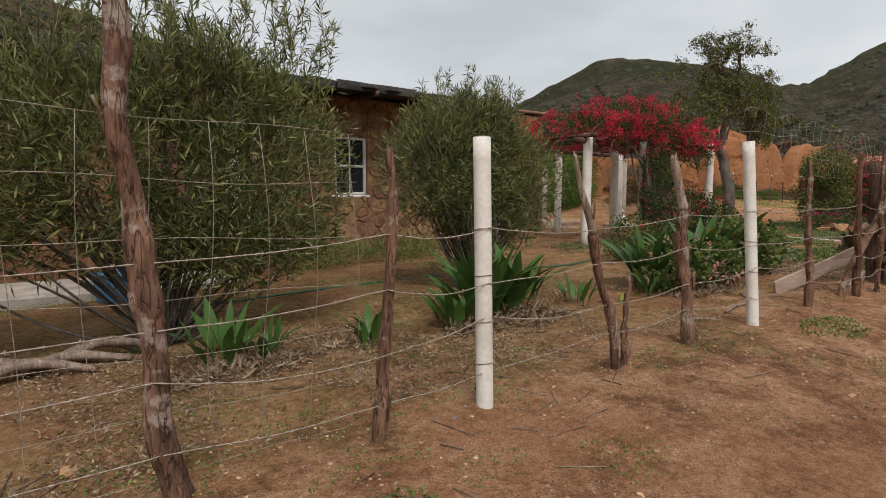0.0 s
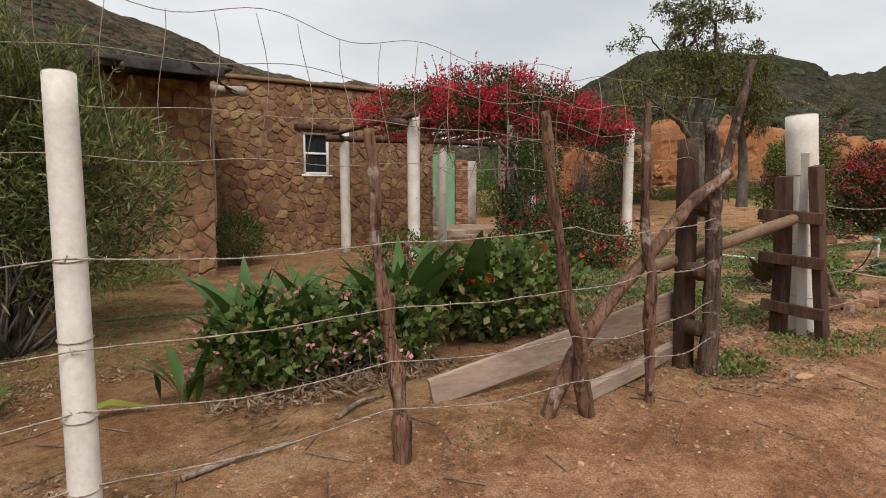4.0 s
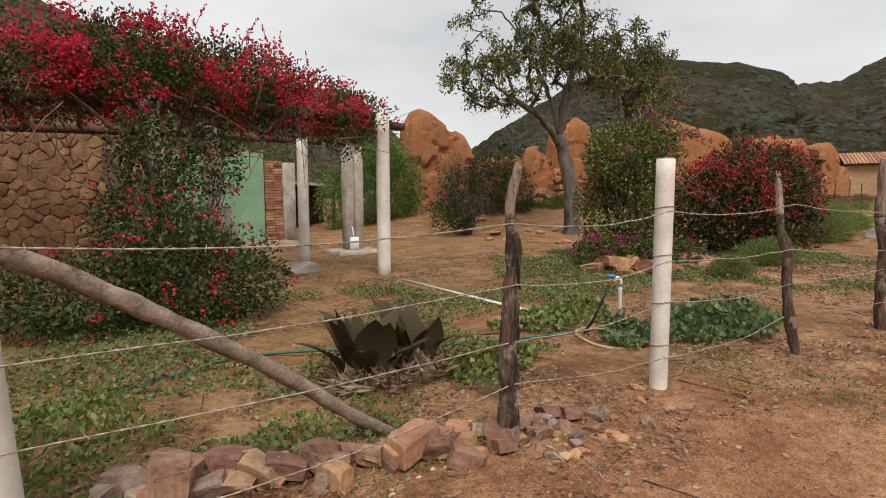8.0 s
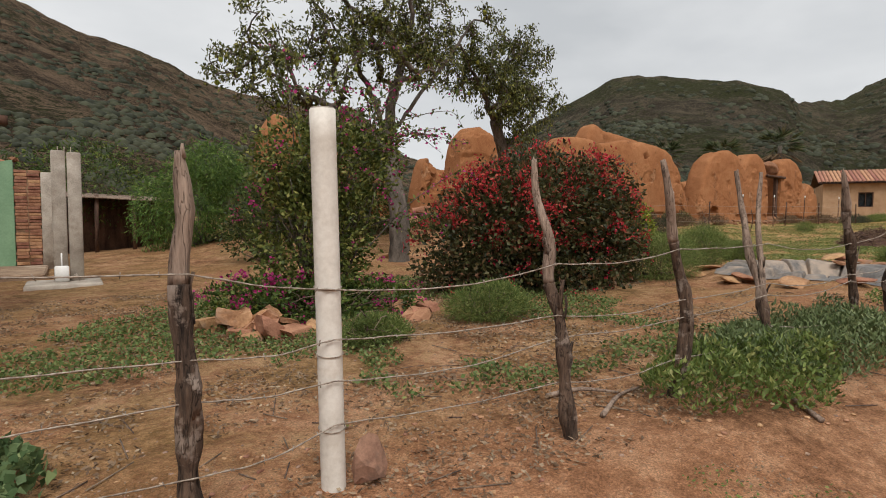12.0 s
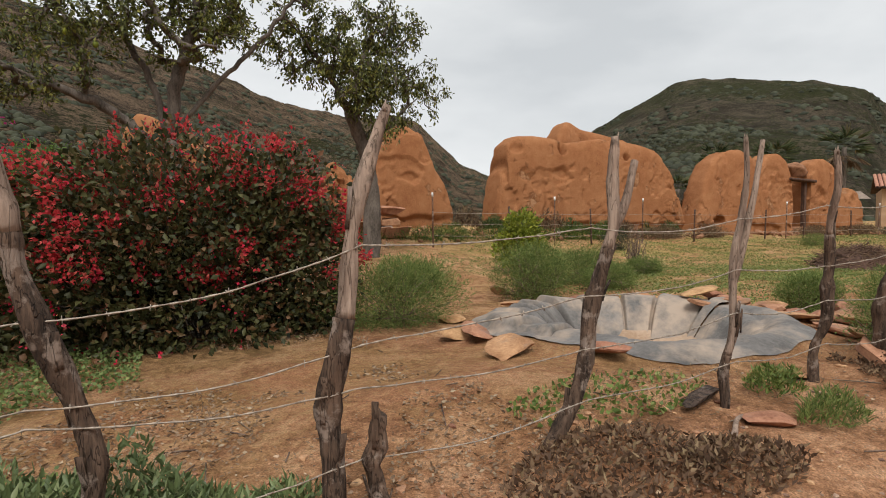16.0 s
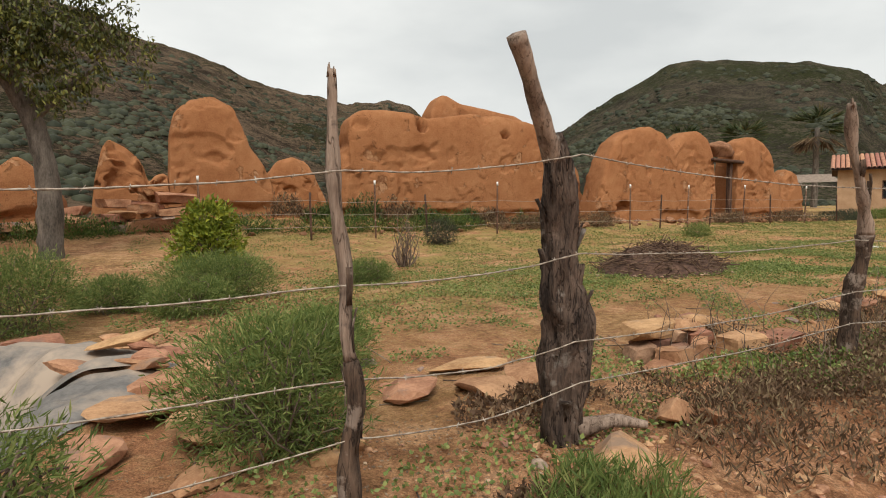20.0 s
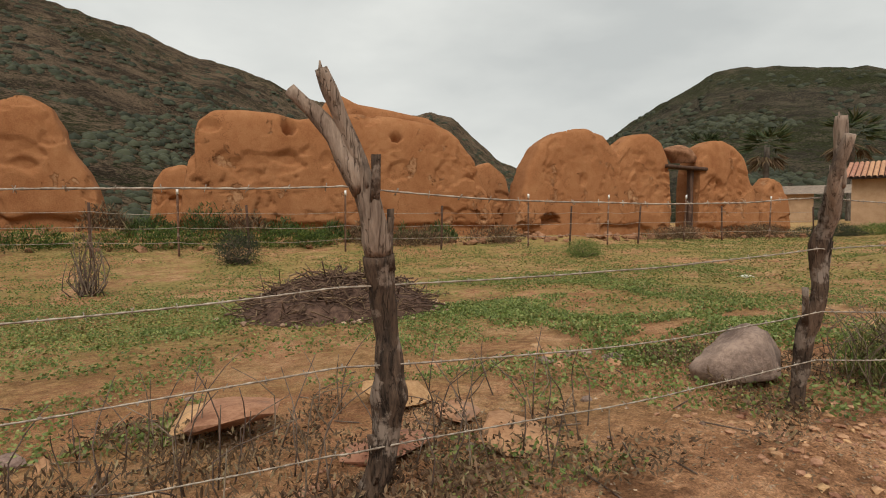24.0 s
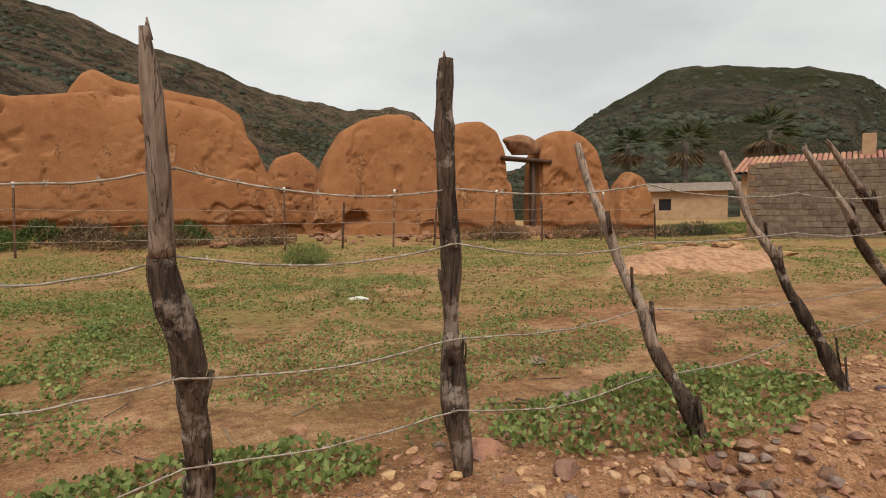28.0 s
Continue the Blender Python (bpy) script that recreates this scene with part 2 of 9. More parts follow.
def blend(n, l, fac, a, b, mode="MIX"):
    m = n.new("ShaderNodeMixRGB")
    m.blend_type = mode
    for value, socket in ((fac, m.inputs[0]), (a, m.inputs[1]), (b, m.inputs[2])):
        if isinstance(value, bpy.types.NodeSocket):
            l.new(value, socket)
        elif isinstance(value, tuple):
            socket.default_value = (*value, 1)
        else:
            socket.default_value = value
    return m.outputs[0]


def maths(n, l, op, a, b=0.5, clamp=False):
    m = n.new("ShaderNodeMath")
    m.operation, m.use_clamp = op, clamp
    for value, socket in ((a, m.inputs[0]), (b, m.inputs[1])):
        if isinstance(value, bpy.types.NodeSocket):
            l.new(value, socket)
        else:
            socket.default_value = value
    return m.outputs[0]


def surface(name, dark, light, scale=4.0, fine=40.0, rough=0.9, bump=0.4, deep=0.02, stain=None, stain_scale=1.1, stain_at=(0.55, 0.7), rand=0.0, island=0.0, stretch=None, spec=0.3, metal=0.0, crack=0.0):
    """A weathered surface: two scales of noise, a stain with its own shape, fine relief."""
    m, n, l, p = node_mat(name)
    geo = n.new("ShaderNodeNewGeometry")
    vec = geo.outputs["Position"]
    if stretch:
        mp = n.new("ShaderNodeMapping")
        mp.inputs["Scale"].default_value = stretch
        l.new(vec, mp.inputs["Vector"])
        vec = mp.outputs[0]
    big, small = noise_node(n, l, vec, scale, 5.0), noise_node(n, l, vec, fine, 4.0, 0.7)
    mixed = maths(n, l, "ADD", maths(n, l, "MULTIPLY", big, 0.62), maths(n, l, "MULTIPLY", small, 0.38))
    col = ramp(n, l, mixed, [(0.39, dark), (0.61, light)])
    if crack:
        cut = maths(n, l, "ABSOLUTE", maths(n, l, "SUBTRACT", noise_node(n, l, vec, crack, 3.0, 0.6), 0.5))
        line = ramp(n, l, cut, [(0.003, (0.46, 0.43, 0.4)), (0.017, (1, 1, 1))])
        mixed = maths(n, l, "ADD", mixed, maths(n, l, "MULTIPLY", line, 0.35))
    if stain:
        s = ramp(n, l, noise_node(n, l, geo.outputs["Position"], stain_scale, 6.0, 0.65), [(stain_at[0], (0, 0, 0)), (stain_at[1], (1, 1, 1))])
        col = blend(n, l, s, col, stain)
    if crack:
        col = blend(n, l, 1.0, col, line, "MULTIPLY")
    if rand or island:
        src = n.new("ShaderNodeObjectInfo").outputs["Random"] if rand else geo.outputs["Random Per Island"]
        k = rand or island
        value = maths(n, l, "ADD", maths(n, l, "MULTIPLY", src, 2 * k), 1 - k)
        hs = n.new("ShaderNodeHueSaturation")
        l.new(value, hs.inputs["Value"])
        l.new(maths(n, l, "ADD", maths(n, l, "MULTIPLY", src, 0.03), 0.485), hs.inputs["Hue"])
        l.new(col, hs.inputs["Color"])
        col = hs.outputs["Color"]
    l.new(col, p.inputs["Base Color"])
    p.inputs["Roughness"].default_value, p.inputs["Metallic"].default_value = rough, metal
    p.inputs["Specular IOR Level"].default_value = spec
    if bump:
        bn = n.new("ShaderNodeBump")
        bn.inputs["Strength"].default_value, bn.inputs["Distance"].default_value = bump, deep
        l.new(mixed, bn.inputs["Height"])
        l.new(bn.outputs[0], p.inputs["Normal"])
    return m


def foliage(name, a, b, c=None, gloss=0.5, through_light=0.27):
    """Leaves: each its own tone between a and b (some c), light passing through."""
    m, n, l, p = node_mat(name)
    geo = n.new("ShaderNodeNewGeometry")
    stops = [(0.0, a), (0.75, b)] + ([(1.0, c)] if c else [])
    if not c:
        stops = [(0.0, a), (1.0, b)]
    col = ramp(n, l, geo.outputs["Random Per Island"], stops)
    patch = noise_node(n, l, geo.outputs["Position"], 2.3, 3.0)
    col = blend(n, l, 0.45, col, ramp(n, l, patch, [(0.3, (0.55, 0.55, 0.55)), (0.7, (1.25, 1.25, 1.25))]), "MULTIPLY")
    l.new(col, p.inputs["Base Color"])
    p.inputs["Roughness"].default_value = gloss
    p.inputs["Specular IOR Level"].default_value = 0.25
    tr = n.new("ShaderNodeBsdfTranslucent")
    l.new(col, tr.inputs["Color"])
    mix = n.new("ShaderNodeMixShader")
    mix.inputs[0].default_value = through_light
    l.new(p.outputs[0], mix.inputs[1])
    l.new(tr.outputs[0], mix.inputs[2])
    l.new(mix.outputs[0], n["Material Output"].inputs["Surface"])
    return m


def ground_material():
    m, n, l, p = node_mat("sandy_soil")
    geo = n.new("ShaderNodeNewGeometry")
    pos = geo.outputs["Position"]
    big, mid, small, grit = noise_node(n, l, pos, 0.35, 5.0), noise_node(n, l, pos, 2.3, 6.0, 0.65), noise_node(n, l, pos, 14.0, 5.0, 0.7), noise_node(n, l, pos, 90.0, 3.0, 0.8)
    soil = ramp(n, l, maths(n, l, "ADD", maths(n, l, "MULTIPLY", mid, 0.6), maths(n, l, "MULTIPLY", small, 0.4)), [(0.41, (0.22, 0.105, 0.052)), (0.5, (0.43, 0.218, 0.113)), (0.59, (0.61, 0.352, 0.203))])
    red = ramp(n, l, big, [(0.45, (0, 0, 0)), (0.62, (1, 1, 1))])
    soil = blend(n, l, maths(n, l, "MULTIPLY", red, 0.5), soil, (0.42, 0.185, 0.09))
    soil = blend(n, l, 0.5, soil, ramp(n, l, grit, [(0.38, (0.55, 0.52, 0.5)), (0.62, (1.35, 1.35, 1.35))]), "MULTIPLY")
    stone = n.new("ShaderNodeTexVoronoi")
    stone.inputs["Scale"].default_value, stone.inputs["Randomness"].default_value = 38.0, 1.0
    l.new(pos, stone.inputs["Vector"])
    fine = n.new("ShaderNodeTexVoronoi")
    fine.inputs["Scale"].default_value = 110.0
    l.new(pos, fine.inputs["Vector"])
    spread = ramp(n, l, noise_node(n, l, pos, 1.7, 5.0, 0.7), [(0.42, (0, 0, 0)), (0.6, (1, 1, 1))])
    chip = ramp(n, l, stone.outputs["Distance"], [(0.16, (1, 1, 1)), (0.3, (0, 0, 0))])
    tone = n.new("ShaderNodeSeparateColor")
    l.new(stone.outputs["Color"], tone.inputs[0])
    some = ramp(n, l, tone.outputs[0], [(0.5, (0, 0, 0)), (0.52, (1, 1, 1))])
    chip_col = ramp(n, l, tone.outputs[1], [(0.0, (0.13, 0.075, 0.05)), (0.5, (0.36, 0.22, 0.14)), (1.0, (0.58, 0.43, 0.31))])
    chips = maths(n, l, "MULTIPLY", maths(n, l, "MULTIPLY", chip, some), spread)
    soil = blend(n, l, chips, soil, chip_col)
    ftone = n.new("ShaderNodeSeparateColor")
    l.new(fine.outputs["Color"], ftone.inputs[0])
    soil = blend(n, l, 0.55, soil, ramp(n, l, ftone.outputs[0], [(0.0, (0.5, 0.47, 0.45)), (0.5, (1, 1, 1)), (1.0, (1.4, 1.38, 1.36))]), "MULTIPLY")
    xyz = n.new("ShaderNodeSeparateXYZ")
    l.new(pos, xyz.inputs[0])
    lump = n.new("ShaderNodeTexVoronoi")
    lump.feature = "SMOOTH_F1"
    lump.inputs["Scale"].default_value = 15.0
    l.new(pos, lump.inputs["Vector"])

    def band(value, a, b):
        r = n.new("ShaderNodeMapRange")
        r.inputs["From Min"].default_value, r.inputs["From Max"].default_value = a, b
        l.new(value, r.inputs["Value"])
        return r.outputs[0]

    # darker soil over yard and towards the house, pale packed sand on the road
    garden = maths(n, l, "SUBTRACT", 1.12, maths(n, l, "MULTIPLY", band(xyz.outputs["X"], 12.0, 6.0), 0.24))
    # yard mask: up to 0.24 darker past y 2.6, below x 30
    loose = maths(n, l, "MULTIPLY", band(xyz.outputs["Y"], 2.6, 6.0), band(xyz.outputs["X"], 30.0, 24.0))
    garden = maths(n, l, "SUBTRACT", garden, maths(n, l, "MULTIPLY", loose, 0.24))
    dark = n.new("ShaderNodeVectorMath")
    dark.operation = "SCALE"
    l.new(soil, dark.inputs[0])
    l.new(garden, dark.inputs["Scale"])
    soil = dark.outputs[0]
    # low weeds grow through the soil of the open field, thinly in the yard, and not on the road
    field = maths(n, l, "MULTIPLY", band(xyz.outputs["X"], 28.0, 34.0), band(xyz.outputs["Y"], 4.0, 6.5))
    yard = maths(n, l, "MULTIPLY", maths(n, l, "MULTIPLY", band(xyz.outputs["Y"], 2.2, 3.4), band(xyz.outputs["Y"], 40.0, 12.0)), 0.35)
    amount = maths(n, l, "MAXIMUM", field, yard)
    weed = ramp(n, l, maths(n, l, "ADD", maths(n, l, "MULTIPLY", noise_node(n, l, pos, 0.8, 6.0, 0.7), 0.65), maths(n, l, "MULTIPLY", small, 0.35)), [(0.42, (0, 0, 0)), (0.54, (1, 1, 1))])
    green = ramp(n, l, small, [(0.4, (0.19, 0.165, 0.045)), (0.6, (0.4, 0.315, 0.105))])
    col = blend(n, l, maths(n, l, "MULTIPLY", maths(n, l, "MULTIPLY", weed, amount), 0.8), soil, green)
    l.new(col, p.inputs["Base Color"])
    p.inputs["Roughness"].default_value = 0.95
    p.inputs["Specular IOR Level"].default_value = 0.15
    bn = n.new("ShaderNodeBump")
    bn.inputs["Strength"].default_value, bn.inputs["Distance"].default_value = 1.0, 0.05
    l.new(maths(n, l, "ADD", maths(n, l, "ADD", maths(n, l, "SUBTRACT", small, maths(n, l, "MULTIPLY", lump.outputs["Distance"], 0.5)), maths(n, l, "MULTIPLY", chips, 0.35)), maths(n, l, "MULTIPLY", grit, 0.6)), bn.inputs["Height"])
    l.new(bn.outputs[0], p.inputs["Normal"])
    return m


def hill_material(name, rock_dark, rock_light, green_dark, green_light, cover_at):
    m, n, l, p = node_mat(name)
    geo = n.new("ShaderNodeNewGeometry")
    pos = geo.outputs["Position"]
    big, mid, small, speck = noise_node(n, l, pos, 0.012, 6.0, 0.6), noise_node(n, l, pos, 0.07, 8.0, 0.75), noise_node(n, l, pos, 0.5, 6.0, 0.8), noise_node(n, l, pos, 1.7, 3.0, 0.8)
    rockc = ramp(n, l, maths(n, l, "ADD", maths(n, l, "MULTIPLY", mid, 0.55), maths(n, l, "MULTIPLY", speck, 0.45)), [(0.45, rock_dark), (0.56, rock_light)])
    green = ramp(n, l, speck, [(0.35, green_dark), (0.65, green_light)])
    cover = ramp(n, l, maths(n, l, "ADD", maths(n, l, "MULTIPLY", small, 0.6), maths(n, l, "MULTIPLY", big, 0.4)), [(cover_at, (0, 0, 0)), (cover_at + 0.06, (1, 1, 1))])
    l.new(blend(n, l, cover, rockc, green), p.inputs["Base Color"])
    p.inputs["Roughness"].default_value = 1.0
    p.inputs["Specular IOR Level"].default_value = 0.05
    bn = n.new("ShaderNodeBump")
    bn.inputs["Strength"].default_value, bn.inputs["Distance"].default_value = 1.0, 3.0
    l.new(maths(n, l, "ADD", mid, maths(n, l, "MULTIPLY", small, 0.8)), bn.inputs["Height"])
    l.new(bn.outputs[0], p.inputs["Normal"])
    return m


def adobe_material():
    """Mud plaster: blotches, crisp-edged patches where a coat has fallen off, thin cracks, straw-fine grain."""
    m, n, l, p = node_mat("adobe_plaster")
    geo = n.new("ShaderNodeNewGeometry")
    pos = geo.outputs["Position"]
    big, mid, small = noise_node(n, l, pos, 0.7, 5.0, 0.6), noise_node(n, l, pos, 3.5, 6.0, 0.7), noise_node(n, l, pos, 28.0, 4.0, 0.75)
    tone = maths(n, l, "ADD", maths(n, l, "MULTIPLY", big, 0.4), maths(n, l, "ADD", maths(n, l, "MULTIPLY", mid, 0.35), maths(n, l, "MULTIPLY", small, 0.25)))
    col = ramp(n, l, tone, [(0.36, (0.245, 0.097, 0.04)), (0.5, (0.325, 0.142, 0.063)), (0.64, (0.395, 0.188, 0.088))])
    off = noise_node(n, l, pos, 1.1, 7.0, 0.62)
    fallen = ramp(n, l, off, [(0.632, (0, 0, 0)), (0.638, (1, 1, 1))])
    rim = ramp(n, l, off, [(0.618, (0, 0, 0)), (0.632, (1, 1, 1))])
    col = blend(n, l, maths(n, l, "MULTIPLY", fallen, 0.75), col, ramp(n, l, mid, [(0.42, (0.20, 0.088, 0.042)), (0.58, (0.43, 0.24, 0.13))]))
    line = ramp(n, l, maths(n, l, "ABSOLUTE", maths(n, l, "SUBTRACT", noise_node(n, l, pos, 0.9, 8.0, 0.68), 0.5)), [(0.002, (0.5, 0.45, 0.42)), (0.006, (1, 1, 1))])
    where = ramp(n, l, noise_node(n, l, pos, 0.45, 3.0), [(0.47, (0, 0, 0)), (0.55, (1, 1, 1))])
    col = blend(n, l, where, col, blend(n, l, 1.0, col, line, "MULTIPLY"))
    l.new(col, p.inputs["Base Color"])
    p.inputs["Roughness"].default_value = 0.96
    p.inputs["Specular IOR Level"].default_value = 0.1
    bn = n.new("ShaderNodeBump")
    bn.inputs["Strength"].default_value, bn.inputs["Distance"].default_value = 0.9, 0.045
    l.new(maths(n, l, "SUBTRACT", maths(n, l, "ADD", maths(n, l, "MULTIPLY", mid, 0.4), maths(n, l, "MULTIPLY", small, 0.4)), maths(n, l, "MULTIPLY", rim, 1.0)), bn.inputs["Height"])
    l.new(bn.outputs[0], p.inputs["Normal"])
    return m


def glass_material():
    m, n, l, p = node_mat("window_glass")
    p.inputs["Base Color"].default_value = (0.03, 0.035, 0.04, 1)
    p.inputs["Roughness"].default_value = 0.06
    p.inputs["Transmission Weight"].default_value = 0.35
    return m


CLOD = surface("red_earth_clods", (0.24, 0.115, 0.06), (0.50, 0.28, 0.165), 9, 60, 0.98, 0.4, 0.01, island=0.3)
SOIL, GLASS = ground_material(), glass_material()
HILL_BROWN = hill_material("rocky_brown_hillside", (0.034, 0.024, 0.016), (0.2, 0.138, 0.09), (0.014, 0.017, 0.007), (0.058, 0.058, 0.024), 0.505)
HILL_GREEN = hill_material("scrub_green_hillside", (0.04, 0.033, 0.024), (0.135, 0.108, 0.074), (0.018, 0.022, 0.01), (0.072, 0.074, 0.032), 0.47)
BARK = surface("weathered_bark", (0.024, 0.0155, 0.011), (0.15, 0.094, 0.064), 12, 70, 0.95, 1.0, 0.03, stretch=(1, 1, 0.16), stain=(0.25, 0.19, 0.152), stain_scale=8.0, stain_at=(0.53, 0.6), crack=26)
REDBARK = surface("reddish_bark", (0.06, 0.029, 0.019), (0.25, 0.135, 0.085), 11, 60, 0.9, 1.0, 0.03, stretch=(1, 1, 0.18), stain=(0.33, 0.25, 0.20), stain_scale=4.5, stain_at=(0.56, 0.62), crack=14)
BARE = surface("bare_grey_wood", (0.15, 0.1, 0.074), (0.38, 0.28, 0.215), 11, 80, 0.9, 0.9, 0.02, stretch=(1, 1, 0.1), stain=(0.12, 0.085, 0.065), stain_scale=5, stain_at=(0.6, 0.68), crack=24)
BOARD = surface("weathered_board", (0.21, 0.145, 0.108), (0.44, 0.32, 0.25), 4, 46, 0.9, 0.35, 0.006, stretch=(0.06, 1, 1))
DARKWOOD = surface("dark_stained_wood", (0.030, 0.0155, 0.010), (0.125, 0.066, 0.043), 6, 60, 0.8, 0.6, 0.012, stretch=(1, 1, 0.2))
POLE = surface("brown_log_skin", (0.10, 0.06, 0.035), (0.27, 0.17, 0.105), 6, 60, 0.8, 0.6, 0.012, stretch=(0.3, 1, 1))
PIPE = surface("white_painted_pipe", (0.58, 0.52, 0.45), (0.75, 0.70, 0.63), 3, 35, 0.6, 0.15, 0.006, stain=(0.52, 0.43, 0.34), stain_scale=2.6, stain_at=(0.63, 0.78))
WIRE = surface("rusty_wire", (0.17, 0.13, 0.10), (0.45, 0.38, 0.31), 30, 90, 0.6, 0.2, 0.002, metal=0.2)
ADOBE = adobe_material()
LOGSKIN = surface("grey_brown_log", (0.13, 0.09, 0.065), (0.36, 0.27, 0.21), 8, 70, 0.9, 0.9, 0.02, stain=(0.10, 0.065, 0.048), stain_scale=6, stain_at=(0.56, 0.63))
RAWADOBE = surface("bare_mud_brick", (0.16, 0.075, 0.042), (0.36, 0.19, 0.11), 4, 30, 0.98, 0.8, 0.04, spec=0.1)
STONE = surface("brown_wall_stone", (0.14, 0.07, 0.034), (0.33, 0.183, 0.094), 6, 45, 0.9, 0.6, 0.015, rand=0.2, stain=(0.21, 0.13, 0.078), stain_scale=4, stain_at=(0.55, 0.68))
STONEREST = surface("brown_wall_stone_rest", (0.14, 0.07, 0.034), (0.33, 0.183, 0.094), 6, 45, 0.9, 0.6, 0.015, island=0.2, stain=(0.21, 0.13, 0.078), stain_scale=4, stain_at=(0.55, 0.68))
MORTAR = surface("sandy_mortar", (0.15, 0.085, 0.05), (0.28, 0.17, 0.10), 8, 60, 0.95, 0.5, 0.01)
EDGEROCK = surface("reddish_brown_fieldstone", (0.15, 0.078, 0.05), (0.36, 0.205, 0.135), 5, 45, 0.92, 0.5, 0.015, rand=0.35, stain=(0.13, 0.085, 0.062), stain_scale=4, stain_at=(0.58, 0.68))
SLABROCK = surface("orange_flagstone", (0.235, 0.108, 0.056), (0.47, 0.255, 0.142), 4, 40, 0.9, 0.5, 0.02, rand=0.14, stain=(0.24, 0.15, 0.105), stain_scale=3, stain_at=(0.58, 0.68))
GREYROCK = surface("pinkish_grey_boulder", (0.15, 0.098, 0.078), (0.37, 0.26, 0.205), 5, 45, 0.95, 0.7, 0.03, rand=0.2, stain=(0.11, 0.08, 0.07), stain_scale=3, stain_at=(0.55, 0.65))
PEBBLE = surface("mixed_pebbles", (0.22, 0.13, 0.085), (0.48, 0.33, 0.23), 9, 60, 0.95, 0.3, 0.01, island=0.45)
WHITE = surface("white_paint", (0.66, 0.64, 0.60), (0.82, 0.80, 0.77), 3, 40, 0.6, 0.1, 0.004, stain=(0.5, 0.45, 0.38), stain_scale=3, stain_at=(0.66, 0.8))
TAR = surface("tar_paper_roof", (0.018, 0.016, 0.015), (0.075, 0.066, 0.06), 3, 30, 0.85, 0.5, 0.02)
CONCRETE = surface("grey_concrete", (0.25, 0.21, 0.17), (0.46, 0.40, 0.335), 3, 45, 0.9, 0.4, 0.01, stain=(0.22, 0.17, 0.13), stain_scale=1.8, stain_at=(0.58, 0.72))
DUSTY = surface("dusty_broken_concrete", (0.17, 0.105, 0.066), (0.36, 0.25, 0.17), 2.5, 40, 0.95, 0.6, 0.02, stain=(0.42, 0.33, 0.25), stain_scale=1.6, stain_at=(0.56, 0.66))
GREENWALL = surface("faded_green_plaster", (0.16, 0.28, 0.16), (0.25, 0.39, 0.24), 1.5, 25, 0.8, 0.3, 0.01, stain=(0.17, 0.26, 0.18), stain_scale=1.5, stain_at=(0.6, 0.75))
BRICK = surface("old_red_brick", (0.20, 0.085, 0.048), (0.40, 0.21, 0.125), 9, 60, 0.95, 0.5, 0.01, rand=0.3)
BLOCK = surface("mud_grey_block", (0.119, 0.083, 0.060), (0.217, 0.158, 0.117), 6, 50, 0.95, 0.5, 0.012, rand=0.18)
TILE = surface("terracotta_roof_tile", (0.3, 0.13, 0.08), (0.48, 0.24, 0.155), 4, 40, 0.85, 0.3, 0.01, rand=0.2)
CREAM = surface("ochre_plaster", (0.33, 0.2, 0.115), (0.45, 0.295, 0.18), 1.5, 30, 0.9, 0.3, 0.01)
# darkness of the rooms, put into the colour of a flat sheet
ROOM_SHADE = surface("room_shade_sheet", (0.03, 0.027, 0.025), (0.07, 0.06, 0.052), 3, 30, 0.95, 0.2, 0.01)
LINER = surface("dusty_black_pond_liner", (0.095, 0.087, 0.081), (0.2, 0.182, 0.168), 2.0, 25, 0.65, 0.3, 0.01, stain=(0.36, 0.28, 0.215), stain_scale=1.5, stain_at=(0.46, 0.64), spec=0.3)
SILT = surface("dried_pale_silt", (0.30, 0.20, 0.13), (0.44, 0.32, 0.23), 3, 30, 0.9, 0.4, 0.012)
WATER = surface("murky_green_water", (0.035, 0.032, 0.012), (0.07, 0.06, 0.025), 3, 20, 0.08, 0.0, 0.0, spec=0.5)
HOSEG = surface("green_garden_hose", (0.02, 0.075, 0.045), (0.05, 0.15, 0.09), 10, 60, 0.5, 0.0)
HOSEY = surface("tan_hose", (0.32, 0.25, 0.13), (0.50, 0.41, 0.24), 10, 60, 0.5, 0.0)
BLACKHOSE = surface("black_hose", (0.012, 0.014, 0.012), (0.035, 0.04, 0.035), 10, 60, 0.5, 0.0)
BLUE = surface("faded_blue_plastic", (0.05, 0.17, 0.33), (0.10, 0.27, 0.46), 4, 40, 0.5, 0.1, 0.004)
MESHCLOTH = surface("dusty_window_screen", (0.09, 0.10, 0.08), (0.17, 0.18, 0.14), 5, 90, 0.9, 0.2, 0.002)
TWIG = surface("dry_twigs", (0.075, 0.05, 0.036), (0.24, 0.17, 0.125), 14, 70, 0.95, 0.3, 0.01, island=0.4)
DARKTWIG = surface("dark_rotting_brush", (0.055, 0.03, 0.02), (0.19, 0.115, 0.075), 14, 70, 0.95, 0.3, 0.01, island=0.4)
TREEBARK = surface("grey_brown_tree_bark", (0.05, 0.04, 0.032), (0.17, 0.14, 0.115), 6, 45, 0.95, 0.9, 0.02, stretch=(1, 1, 0.3))
WILLOW = foliage("narrow_olive_leaves", (0.052, 0.066, 0.021), (0.2, 0.215, 0.072), (0.37, 0.365, 0.15), 0.5, 0.4)
GERANIUM = foliage("round_geranium_leaves", (0.05, 0.085, 0.02), (0.16, 0.215, 0.055), (0.27, 0.2, 0.09))
CANNA = foliage("broad_green_canna_leaves", (0.024, 0.06, 0.014), (0.08, 0.148, 0.032), (0.16, 0.21, 0.055), 0.4, 0.2)
